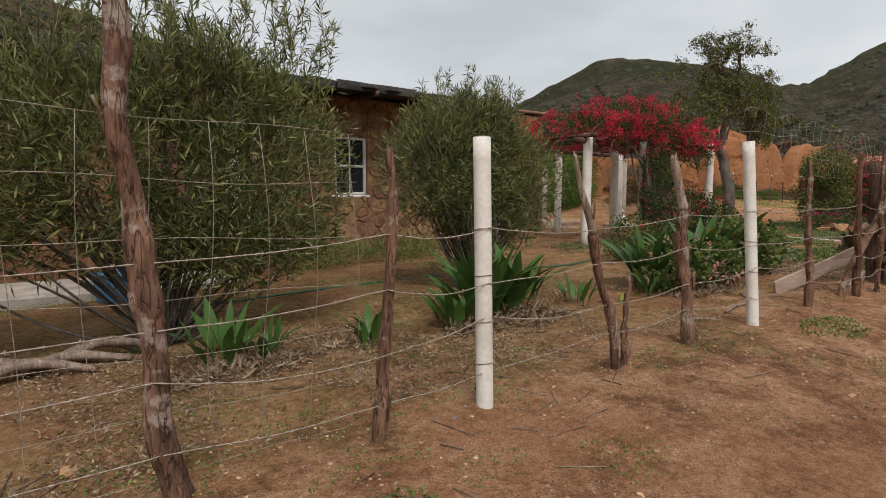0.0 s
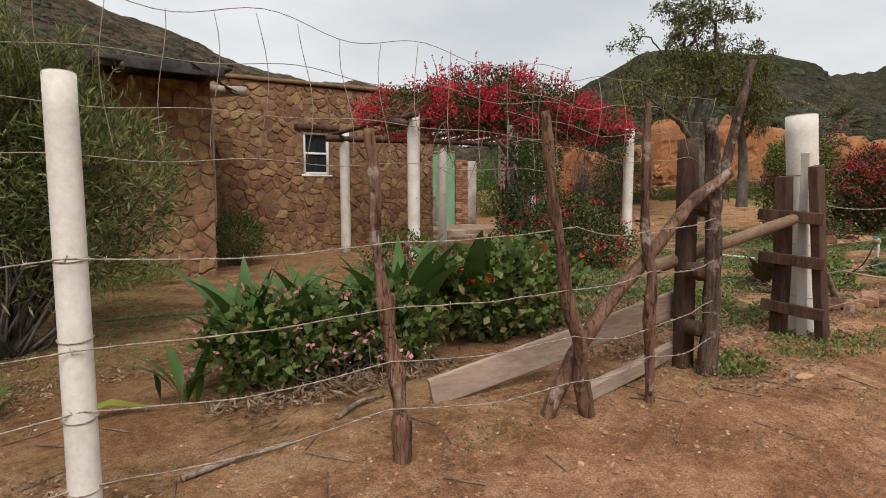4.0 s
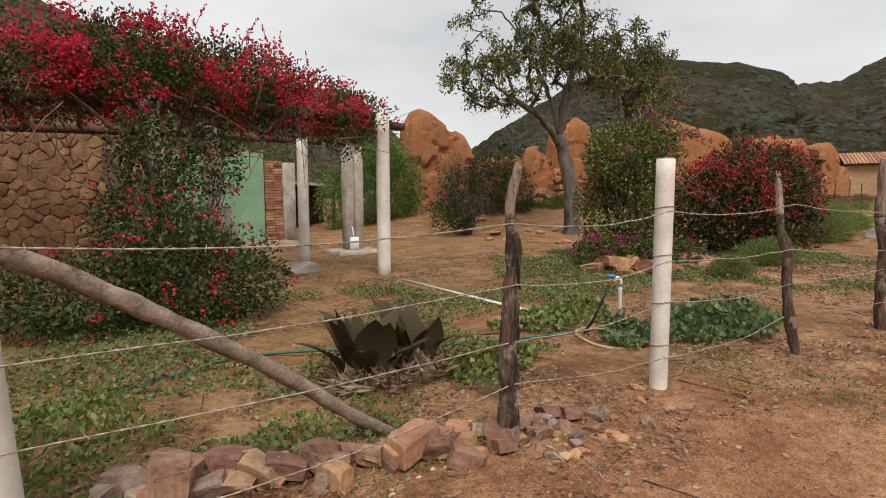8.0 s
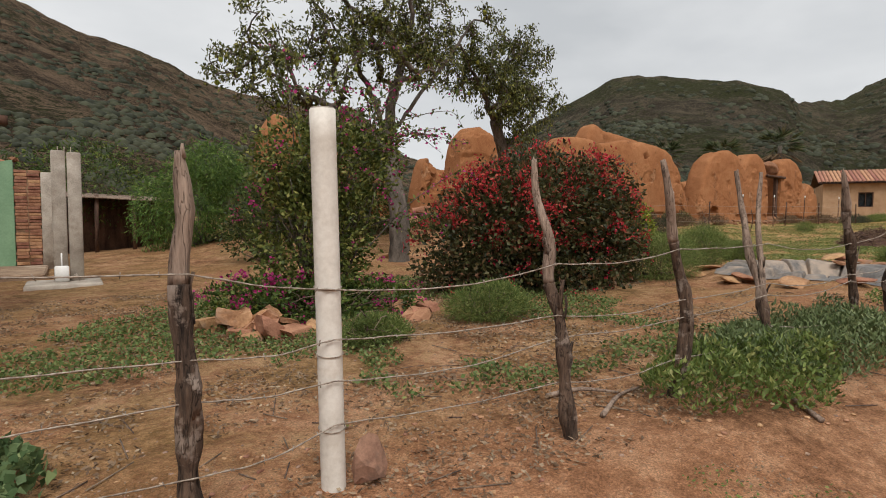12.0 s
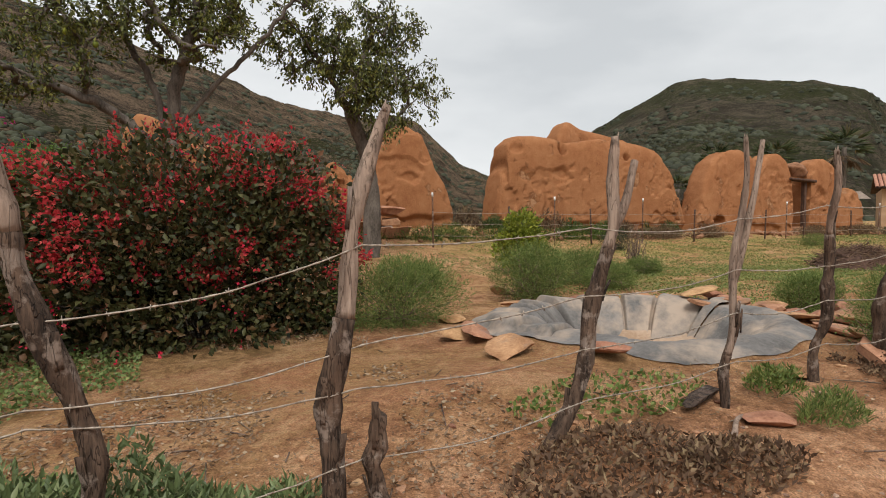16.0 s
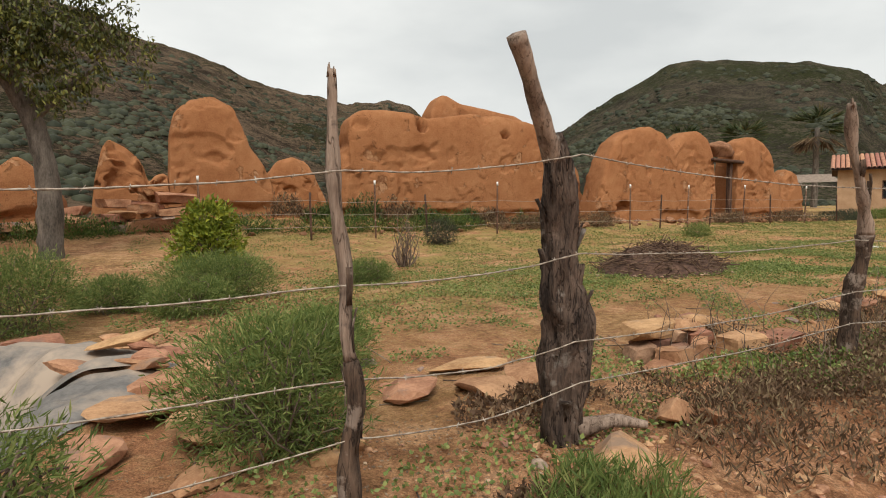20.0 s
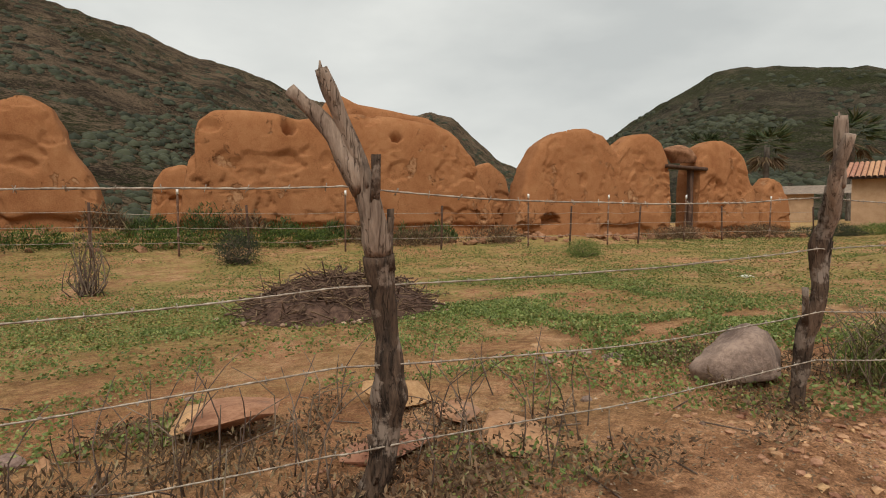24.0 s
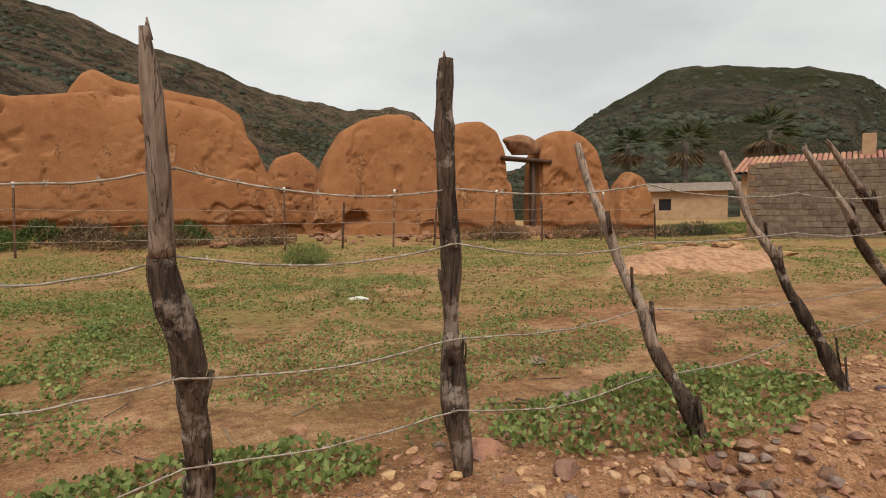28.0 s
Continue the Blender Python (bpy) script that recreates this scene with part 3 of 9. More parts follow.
BROADLEAF = foliage("dark_green_garden_leaves", (0.03, 0.055, 0.013), (0.10, 0.15, 0.03), (0.20, 0.22, 0.05))
BOUGLEAF = foliage("bougainvillea_leaves", (0.02, 0.034, 0.011), (0.075, 0.10, 0.025), (0.19, 0.17, 0.055))
CRIMSON = foliage("crimson_bracts", (0.42, 0.012, 0.035), (0.72, 0.035, 0.085), (0.78, 0.10, 0.14), 0.6, 0.45)
REDDISH = foliage("dusky_bougainvillea_leaves", (0.024, 0.03, 0.012), (0.095, 0.092, 0.032), (0.21, 0.10, 0.055))
REDBRACT = foliage("scarlet_bracts", (0.36, 0.022, 0.03), (0.62, 0.06, 0.065), (0.66, 0.17, 0.12), 0.6, 0.45)
PINKBRACT = foliage("magenta_bracts", (0.38, 0.02, 0.14), (0.62, 0.07, 0.28), None, 0.6, 0.45)
ORANGEPETAL = foliage("red_orange_petals", (0.62, 0.05, 0.015), (0.80, 0.11, 0.03), None, 0.6, 0.4)
ROSE = foliage("pale_pink_petals", (0.70, 0.26, 0.26), (0.80, 0.42, 0.40), None, 0.6, 0.4)
TREELEAF = foliage("small_tree_leaves", (0.038, 0.046, 0.013), (0.13, 0.14, 0.034), (0.3, 0.29, 0.075))
LUSH = foliage("yellow_green_shrub_leaves", (0.046, 0.066, 0.016), (0.15, 0.175, 0.04), (0.33, 0.31, 0.085))
LIME = foliage("yellow_green_leaves", (0.11, 0.15, 0.02), (0.26, 0.29, 0.035), (0.36, 0.36, 0.05))
FERNY = foliage("feathery_green_leaves", (0.09, 0.135, 0.036), (0.215, 0.27, 0.078), (0.36, 0.37, 0.13), 0.6, 0.45)
SUCCULENT = foliage("grey_green_succulent_leaves", (0.08, 0.112, 0.042), (0.165, 0.21, 0.085), (0.25, 0.28, 0.13), 0.45, 0.15)
WEED = foliage("low_weed_leaves", (0.075, 0.115, 0.026), (0.18, 0.235, 0.058), (0.32, 0.32, 0.11))
YARDWEED = foliage("dull_green_yard_weed_leaves", (0.075, 0.115, 0.032), (0.165, 0.22, 0.07), (0.3, 0.3, 0.11))
BLUEWEED = foliage("pale_green_clover_leaves", (0.105, 0.145, 0.04), (0.225, 0.275, 0.08), (0.36, 0.36, 0.13))
DRYWEED = foliage("dry_reddish_weed", (0.075, 0.045, 0.026), (0.19, 0.12, 0.07), (0.31, 0.24, 0.13), 0.8, 0.2)
LITTER = foliage("dead_leaf_litter", (0.14, 0.088, 0.055), (0.30, 0.205, 0.13), (0.42, 0.32, 0.21), 0.9, 0.1)
AGAVE = foliage("dark_bronze_agave_leaves", (0.026, 0.018, 0.009), (0.078, 0.054, 0.026), (0.13, 0.085, 0.04), 0.65, 0.1)
GREYSHRUB = foliage("dull_grey_green_leaves", (0.035, 0.04, 0.024), (0.085, 0.09, 0.052), None, 0.7)
PALM = foliage("palm_fronds", (0.03, 0.045, 0.018), (0.08, 0.105, 0.04), (0.19, 0.16, 0.08), 0.5)

# ---- land ----
def plain(x):
    return 0.2 + 0.022 * (np.clip(x, -60, 140) - 19.1)


def gz(x, y):
    """Height of the ground."""
    x, y = np.broadcast_arrays(np.asarray(x, float), np.asarray(y, float))
    z = plain(x)
    drop = np.interp(x, [-10, 0, 10, 20, 30, 43, 60], [0.03, 0.06, 0.13, 0.2, 0.22, 0.38, 0.4])
    edge = 1.9 + 0.25 * (vnoise(np.stack([x * 0.6, x * 0, x * 0], -1).reshape(-1, 3), 3).reshape(x.shape) - 0.5)
    z = z - drop * (1 - sstep(edge - 1.0, edge + 0.25, y))
    rise = np.interp(x, [16, 20, 24, 30, 36, 41, 46, 54, 60], [0, 0.2, 0.85, 1.15, 0.85, 0.62, 0.5, 0.28, 0.0])
    z = z + rise * np.clip((y - 9.5) / 9, 0, 1) ** 2
    z = z + 0.22 * np.exp(-((x - 28.8) ** 2 + (y - 12.5) ** 2) / 6)
    # heaps and the hollow of the pond
    z = z + 0.36 * np.exp(-(((x - 50.6) / 2.2) ** 2 + ((y - 7.0) / 1.1) ** 2))
    z = z + 0.13 * np.exp(-(((x - 26.3) / 1.3) ** 2 + ((y - 3.4) / 0.7) ** 2))
    q = np.hypot((x - 28.72) / 1.55, (y - 4.62) / 1.32)
    z = z + 0.13 * np.exp(-((q - 1.02) / 0.2) ** 2) - 0.75 * (1 - sstep(0.3, 0.95, q))
    p = np.stack([x, y, x * 0], -1).reshape(-1, 3)
    near = np.exp(-np.maximum(0, np.abs(y - 3) - 12) / 20)
    fine = (fbm(p * 1.4, 4, 7) - 0.5).reshape(x.shape) * 0.09 + (fbm(p * 6.5, 3, 9) - 0.5).reshape(x.shape) * 0.035
    road = 1 - 0.55 * (1 - sstep(0.8, 2.2, y))
    return z + fine * road * near


def G(x, y):
    return float(gz(np.array([x]), np.array([y]))[0])


def spaced(lo, hi, step, grow, far_lo, far_hi):
    mid = np.arange(lo, hi + step / 2, step)
    out, d, a = [], step, lo
    while a > far_lo:
        d *= grow
        a -= d
        out.append(a)
    up, d, b = [], step, hi
    while b < far_hi:
        d *= grow
        b += d
        up.append(b)
    return np.r_[out[::-1], mid, up]


gx = spaced(-2.0, 50.0, 0.1, 1.1, -1400, 1500)
gy = spaced(0.2, 7.5, 0.1, 1.08, -1400, 1500)
X, Y = np.meshgrid(gx, gy)
Z = gz(X, Y)
k = np.arange(len(gy) - 1)[:, None] * len(gx) + np.arange(len(gx) - 1)[None]
quads = np.stack([k, k + 1, k + 1 + len(gx), k + len(gx)], -1).reshape(-1, 4)
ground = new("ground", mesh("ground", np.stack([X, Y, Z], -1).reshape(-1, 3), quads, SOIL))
tagged(ground, "sandy reddish-brown soil with gravel, a dirt road and weeds", "ground", kind="structure")

# skyline: bearing from the x axis, height in degrees, distance of the crest
AZ = [-180, -140, -90, -40, -10, 8, 13, 16.6, 18.5, 20, 21.8, 24.9, 26, 27.7, 30, 33, 36, 38.1, 40.5, 44, 48, 51, 54, 57, 61, 63, 65.5, 67.5, 69.5, 71.5, 75, 79, 82.5, 85.5, 88.5, 91.3, 94, 98, 102, 115, 135, 160, 180]
EL = [7, 6, 5, 6, 9, 13.2, 13.4, 12.1, 11.2, 10.4, 9.4, 9.5, 10.5, 11.4, 11.8, 12.2, 12.9, 13.2, 12.9, 11.0, 8.7, 7.0, 4.8, 4.4, 6.2, 8.0, 10.2, 10.8, 10.6, 10.3, 11.0, 11.6, 13.2, 14.2, 14.8, 15.8, 17.0, 17.9, 18.4, 20, 17, 11, 7]
CREST = [700, 700, 700, 700, 900, 900, 900, 880, 850, 800, 700, 500, 400, 380, 380, 390, 400, 400, 400, 410, 430, 480, 650, 850, 900, 850, 800, 780, 760, 720, 650, 560, 520, 500, 480, 470, 460, 450, 430, 420, 430, 550, 700]
FOOT = [200, 200, 200, 200, 220, 180, 170, 160, 155, 150, 140, 125, 115, 110, 105, 100, 98, 95, 95, 95, 95, 100, 160, 220, 200, 160, 130, 110, 100, 90, 75, 62, 55, 50, 48, 46, 46, 46, 46, 50, 60, 120, 200]


def hill_band(name, a0, a1, step, label, material):
    az = np.arange(a0, a1 + step / 2, step)
    s = np.r_[np.linspace(-0.06, 1, 70), 1.06, 1.2, 1.5]
    A, S = np.meshgrid(az, s)
    el, rc, rf = (np.interp(A, AZ, c) for c in (EL, CREST, FOOT))
    r = rf + (rc - rf) * S
    h = rc * np.tan(np.radians(el)) * np.where(S < 1, np.clip(S, 0, 1) ** 1.18, 1 - 0.9 * (S - 1)) + np.minimum(S, 0) * 60
    x, y = 22 + r * np.cos(np.radians(A)), r * np.sin(np.radians(A))
    p = np.stack([x, y, x * 0], -1).reshape(-1, 3)
    big = np.abs(fbm(p / 75, 4, 21) - 0.5).reshape(x.shape) * 2
    rocky = (fbm(p / 11, 4, 23) - 0.5).reshape(x.shape)
    ledges = (np.abs(fbm(p / 26 + 9, 4, 27) - 0.5) * 2).reshape(x.shape)
    amp = np.clip(S, 0, 1) * np.clip(1.15 - S, 0, 1)
    z = h + amp * (rc * 0.05) * (0.35 - big) * 1.4 + rocky * (1.2 + 9 * amp + 2.2 * np.clip(S, 0, 1)) + ledges * 5 * amp * np.clip(S * 6, 0, 1)
    z = z + plain(np.clip(x, -60, 140)) + 0.5
    n = len(az)
    k = np.arange(len(s) - 1)[:, None] * n + np.arange(n - 1)[None]
    f = np.stack([k, k + 1, k + 1 + n, k + n], -1).reshape(-1, 4)
    ob = new(name, mesh(name, np.stack([x, y, z], -1).reshape(-1, 3), f, material))
    return tagged(ob, label, "hill", kind="structure"), np.stack([x, y, z], -1)


_, slope_right = hill_band("backdrop_hill_east", 4, 55, 0.22, "dark green scrub-covered round hill under cloud", HILL_GREEN)
_, slope_left = hill_band("backdrop_hill_north", 55, 125, 0.22, "rocky brown mountainside dotted with green scrub", HILL_BROWN)
hill_band("backdrop_hill_behind", 125, 364, 1.0, "low scrubby hills across the valley", HILL_GREEN)

# scrub on the slopes
rng = np.random.default_rng(5)
for name, grid, count in (("hillside_scrub", slope_left, 5200), ("hillside_scrub", slope_right, 3000)):
    rows, cols = grid.shape[:2]
    a = rng.integers(2, rows - 8, count * 3)
    a = np.minimum(a, rng.integers(2, rows - 8, count * 3))
    b = rng.integers(0, cols - 1, count * 3)
    u, w = rng.uniform(0, 1, (2, count * 3, 1))
    pts = grid[a, b] * (1 - u) * (1 - w) + grid[a + 1, b] * u * (1 - w) + grid[a, b + 1] * (1 - u) * w + grid[a + 1, b + 1] * u * w
    pts = pts[vnoise(pts / 14, 60) > 0.45][:count]
    size = rng.uniform(0.3, 1.15, len(pts)) * (0.7 + np.linalg.norm(pts[:, :2] - 22, axis=1) / 330)
    ico = np.array([(0, 0, 1.05), *[(math.cos(t), math.sin(t), 0.45) for t in np.arange(5) * 1.2566], *[(math.cos(t) * 1.1, math.sin(t) * 1.1, -0.35) for t in np.arange(5) * 1.2566 + 0.63]])
    tri = [(0, 1 + i, 1 + (i + 1) % 5) for i in range(5)] + [(1 + i, 6 + i, 1 + (i + 1) % 5) for i in range(5)] + [(6 + i, 6 + (i + 1) % 5, 1 + (i + 1) % 5) for i in range(5)]
    jit = 1 + 0.5 * (rng.uniform(0, 1, (len(pts), 11, 1)) - 0.5)
    v = (pts[:, None] + ico[None] * jit * size[:, None, None] * np.array([1, 1, 0.75])).reshape(-1, 3)
    f = (np.arange(len(pts))[:, None, None] * 11 + np.array(tri)[None]).reshape(-1, 3)
    solo(name, (v, f), GREYSHRUB, tuple(pts[0]), "scattered dark green scrub on the hillside", "scrub", kind="stuff")

# ---- the fence along the road ----
def wooden_post(x, y, dx, h, r, bark=None, bare=0.0, bend=0.0, fork=None, dy=0.0, seed=0, label="", stub=0.0, course=()):
    """A crooked stick post: bark below, bare wood above the share given; fork: (share, dx, height, dy) of a second prong; course: its crooks, as (height, dx)."""
    z0 = G(x, y)
    bark = bark or BARK
    s = np.random.default_rng(seed + 100)
    r = r * 0.92
    t = np.array([-0.12, 0.0, 0.14, 0.28, 0.42, 0.56, 0.7, 0.85, 1.0])
    wob = s.uniform(-1, 1, (9, 2)) * 0.017 + s.uniform(-1, 1, (9, 2)) * 0.35 * r
    wob[-1] *= 0.3
    pts = np.stack([x + dx * t + wob[:, 0] + bend * np.sin(np.clip(t, 0, 1) * np.pi), y + dy * t + wob[:, 1], z0 + h * t], -1)
    if course:
        ch, cx = zip(*course)
        pts = np.stack([x + np.interp(h * t, ch, cx) + wob[:, 0] * 0.25, pts[:, 1], pts[:, 2]], -1)
    line = spline(pts, 0.028)
    n = len(line)
    lump = vnoise(np.c_[np.linspace(0, 11, n), np.zeros(n), np.full(n, seed)]) - 0.5
    knot = np.exp(-((np.linspace(0, 1, n)[:, None] - s.uniform(0.15, 0.9, 4)[None]) / 0.018) ** 2).sum(1)
    rad = r * np.interp(np.linspace(0, 1, n), [0, 0.15, 0.6, 0.95, 1], [1.25, 1.1, 0.92, 0.72, 0.5]) * (1 + 0.5 * lump + 0.16 * knot)
    post = thing("fence_post", (x, y, z0), label or "crooked weathered stick post of a wire fence", "fence post", "fence posts along the road")
    cut = int(n * (1 - bare))
    if 3 < cut < n - 2:
        stem = part("bark", tube(line[:cut], rad[:cut], 20, 0.26, seed, ridge=0.15), bark, post)
        crown = part("bare_top", tube(line[cut - 1:], rad[cut - 1:] * 0.88, 18, 0.2, seed + 3, ridge=0.14), BARE, post, "bleached bare wood top")
    else:
        stem = crown = part("stem", tube(line, rad, 20, 0.26, seed, ridge=0.15), BARE if bare >= 1 else bark, post)
    # jagged broken end, and strips of bark peeling off
    for k in range(3):
        a = line[-2] + np.array([s.uniform(-1, 1), s.uniform(-1, 1), 0]) * r * 0.35
        part("splinter", tube(np.array([a, a + np.array([dx * 0.03, 0, s.uniform(0.02, 0.06)])]), [r * 0.28, r * 0.06], 5, 0.2, k), BARE if bare else bark, crown)
    for k in range(4):
        i = int(n * s.uniform(0.12, 0.75))
        a, ang = line[i], s.uniform(2.6, 6.8)
        o = np.array([math.cos(ang), math.sin(ang), 0]) * rad[i]
        part("bark_strip", plank(a + o * 0.9, a + o * 1.25 + np.array([dx * 0.08, 0, s.uniform(0.1, 0.2)]), r * 0.7, 0.006, seed + k, up=(-math.sin(ang), math.cos(ang), 0)), bark, stem)
    if fork:
        at, fx, fh = fork[:3]
        fy = fork[3] if len(fork) > 3 else dy * 0.6 + 0.02
        a = line[int(n * at)]
        b = np.array([x + fx, y + fy, z0 + fh])
        side = spline([a, a * 0.7 + b * 0.3 + s.normal(size=3) * 0.02, a * 0.35 + b * 0.65 + s.normal(size=3) * 0.02, b], 0.03)
        part("prong", tube(side, np.linspace(r * 0.85, r * 0.5, len(side)), 12, 0.3, seed + 5, ridge=0.14), BARE if bare else bark, post)
    if stub:
        a = line[int(n * 0.3)]
        part("broken_stub", tube(spline([a, a + np.array([r * 1.3, -0.01, stub])], 0.03), [r * 0.45, r * 0.25], 7, 0.25, seed + 8), bark, post)
    return line


def pipe_post(x, y, dx, h, r=0.057, label="", dy=0.0, ties=(0.28, 0.55, 0.85, 1.15)):
    z0 = G(x, y)
    post = thing("pipe_fence_post", (x, y, z0), label or "white plastic pipe fence post filled with concrete", "fence post", "white pipe posts")
    line = np.linspace((x - dx * 0.08, y - dy * 0.08, z0 - 0.15), (x + dx, y + dy, z0 + h), 14)
    pipe = part("pipe", tube(line, r * 0.995, 24, 0.012, 3), PIPE, post)
    a, b = line[-1] - (line[-1] - line[0]) * 0.002, line[-1]
    part("concrete_fill", tube(np.array([a + (0, 0, 0.002), b + (0, 0, 0.006)]), r * 0.9, 24), CONCRETE, pipe, "rough concrete filling in the pipe's mouth")
    for k in ties:
        c = np.array([x + dx * k / h, y + dy * k / h, z0 + k])
        t = np.linspace(0, 2 * np.pi, 20)
        part("wire_tie", tube(np.stack([c[0] + (r + 0.003) * np.cos(t), c[1] + (r + 0.003) * np.sin(t), c[2] + 0.008 * np.sin(t + x)], -1), 0.003, 5, caps=False), WIRE, post)
    return line


# x, y, lean of the top in x and y, height, thickness, bare share, bend
WEST = [(1.15, 2.62, -0.2, 0.0, 2.5, 0.054, 0, -0.05), (2.2, 2.55, 0.06, 0.0, 1.66, 0.036, 0, 0.02), (4.36, 2.55, -0.5, 0.06, 1.66, 0.036, 0.3, 0.02), (5.34, 2.51, -0.12, 0.16, 1.67, 0.058, 0.25, 0.06), (7.87, 2.51, -0.15, 0.03, 1.67, 0.04, 0, 0.0), (9.12, 2.43, -0.47, -0.08, 1.78, 0.04, 0, -0.03), (9.59, 2.35, -0.12, 0.0, 1.88, 0.034, 0, 0.0)]
MIDDLE = [(14.25, 2.66, 0.08, 0.0, 1.42, 0.047, 0.15, 0.0), (16.94, 2.48, 0.08, 0.22, 1.36, 0.038, 0.2, 0.0), (18.4, 2.43, -0.02, 0.05, 1.5, 0.046, 0.3, 0.0), (20.29, 2.29, 0.0, 0.3, 1.55, 0.04, 0.4, 0.03), (21.31, 2.3, -0.08, 0.07, 1.53, 0.042, 0.3, -0.02), (23.83, 2.31, -0.18, 0.02, 1.52, 0.042, 0.2, 0.05), (24.73, 2.3, 0.23, 0.0, 1.66, 0.043, 0.45, -0.02)]
EAST = [(28.32, 2.54, -0.03, -0.15, 1.64, 0.037, 0.3, 0.02), (29.19, 2.56, 0.2, -0.3, 1.58, 0.04, 0.35, -0.1), (31.1, 2.31, -0.03, 0.1, 1.7, 0.035, 0.55, 0.0), (34.84, 2.56, -0.31, -0.12, 1.76, 0.052, 0.45, 0.07), (39.6, 2.5, -0.05, -0.24, 1.56, 0.05, 0.2, 0.04), (41.31, 2.46, 0.03, -0.43, 1.52, 0.044, 0.3, 0.06), (42.2, 2.45, -0.08, -0.31, 1.55, 0.042, 0, 0.0), (42.97, 2.5, -0.13, -0.28, 1.55, 0.042, 0.35, 0.0), (43.91, 2.45, -0.09, -0.06, 1.6, 0.043, 0, 0.0), (45.02, 2.22, -0.27, 0.56, 1.4, 0.034, 0.6, -0.03), (46.41, 2.36, -0.5, 0.5, 1.4, 0.033, 0.4, -0.04), (48.4, 2.6, -1.15, 0.4, 1.5, 0.036, 0.2, 0.0)]
# crooks of the more bent ones: height and offset
CROOKS = {21.31: ((0, 0), (0.3, 0.07), (0.56, 0.11), (1.1, -0.03), (1.53, -0.13)), 23.83: ((0, 0), (0.36, 0.12), (0.68, 0.03), (1.0, -0.09), (1.52, -0.18)), 24.73: ((0, 0), (0.47, -0.02), (0.81, 0.04), (1.27, 0.09), (1.66, 0.23)),
          28.32: ((0, 0), (0.4, 0.06), (0.85, 0.08), (1.64, -0.03)), 29.19: ((0, 0), (0.35, -0.06), (0.62, -0.1), (0.75, 0.0), (1.24, 0.06), (1.58, 0.21)), 34.84: ((0, 0), (0.6, 0.02), (0.95, 0.03), (1.16, -0.07), (1.47, -0.2), (1.76, -0.31)),
          41.31: ((0, -0.05), (0.16, 0.0), (0.42, 0.07), (0.55, 0.09), (0.75, 0.02), (0.97, -0.02), (1.18, -0.05), (1.39, -0.1), (1.52, -0.14)), 39.6: ((0, 0), (0.6, 0.01), (1.0, 0.01), (1.25, -0.02), (1.57, -0.05))}
post_tops = []
for n, (x, y, dx, dy, h, r, bare, bend) in enumerate(WEST + MIDDLE + EAST):
    red = x < 10
    text = "tall crooked tree-trunk fence post with peeling reddish bark" if h > 2.2 else "reddish-brown stick fence post with peeling bark" if red else "thin bleached stick fence post leaning over" if abs(dx) > 0.5 else "dark weathered stick fence post with a bleached top"
    post_tops.append(wooden_post(x, y, dx, h, r, REDBARK if red else BARK, bare, bend, (0.62, -0.13, 1.45, -0.34) if x == 39.6 else None, dy, n * 7 + 1, text, stub=0.18 if n in (3, 10, 19, 21, 25) else 0, course=CROOKS.get(x, ())))
wooden_post(4.44, 2.55, 0.02, 0.72, 0.026, REDBARK, seed=77, label="short stick wired beside a leaning fence post")
post_tops.append(wooden_post(22.6, 2.34, 0.27, 1.55, 0.035, BARK, 0.6, -0.03, (0.3, 0.33, 1.53), 0.5, 5, label="forked pale stick fence post"))
post_tops.append(wooden_post(25.93, 2.49, 0.43, 1.64, 0.043, BARK, 0.3, 0.03, (0.66, 0.6, 1.52), 0.0, 9, course=((0, 0), (0.22, 0.16), (0.59, 0.28), (0.96, 0.36), (1.2, 0.42), (1.64, 0.43)), label="forked grey branch fence post leaning along the road"))
post_tops.append(wooden_post(27.26, 2.47, 0.14, 1.68, 0.032, BARK, 0.7, 0.02, (0.5, 0.35, 1.68), -0.03, 12, label="pale forked stick fence post in a dug hole"))
post_tops.append(wooden_post(37.16, 2.4, -0.18, 1.58, 0.052, BARK, 0.35, 0.06, (0.76, -0.27, 1.52), -0.13, 15, course=((0, 0), (0.28, 0.06), (0.75, 0.07), (1.25, -0.03), (1.58, -0.18)), label="split old branch fence post with two prongs"))
wooden_post(24.88, 2.24, 0.02, 0.42, 0.045, BARK, seed=18, label="dark broken stump beside a fence post")
wooden_post(47.75, 2.5, -0.95, 1.45, 0.034, BARK, 0.3, dy=0.4, seed=22, label="thin grey stick fence post leaning over")
# the gnarled trunk used as a post
gx0, gy0 = 32.2, 2.47
gnz = G(gx0, gy0)
gnarl = thing("gnarled_trunk_post", (gx0, gy0, gnz), "thick gnarled dead trunk with torn black bark as fence post", "fence post", "fence posts along the road")
trunk_line = spline([(gx0 + 0.03, gy0, gnz - 0.1), (gx0 + 0.01, gy0, gnz + 0.12), (gx0 + 0.02, gy0, gnz + 0.38), (gx0 + 0.04, gy0, gnz + 0.58), (gx0 - 0.01, gy0, gnz + 0.8), (gx0 - 0.03, gy0 - 0.02, gnz + 1.05), (gx0 - 0.07, gy0 - 0.05, gnz + 1.3), (gx0 - 0.12, gy0 - 0.06, gnz + 1.46)], 0.025)
BLACKBARK = surface("torn_black_bark", (0.018, 0.012, 0.01), (0.165, 0.11, 0.082), 11, 70, 0.95, 1.0, 0.04, stretch=(1, 1, 0.2), stain=(0.24, 0.2, 0.17), stain_scale=5.0, stain_at=(0.57, 0.63), crack=15)
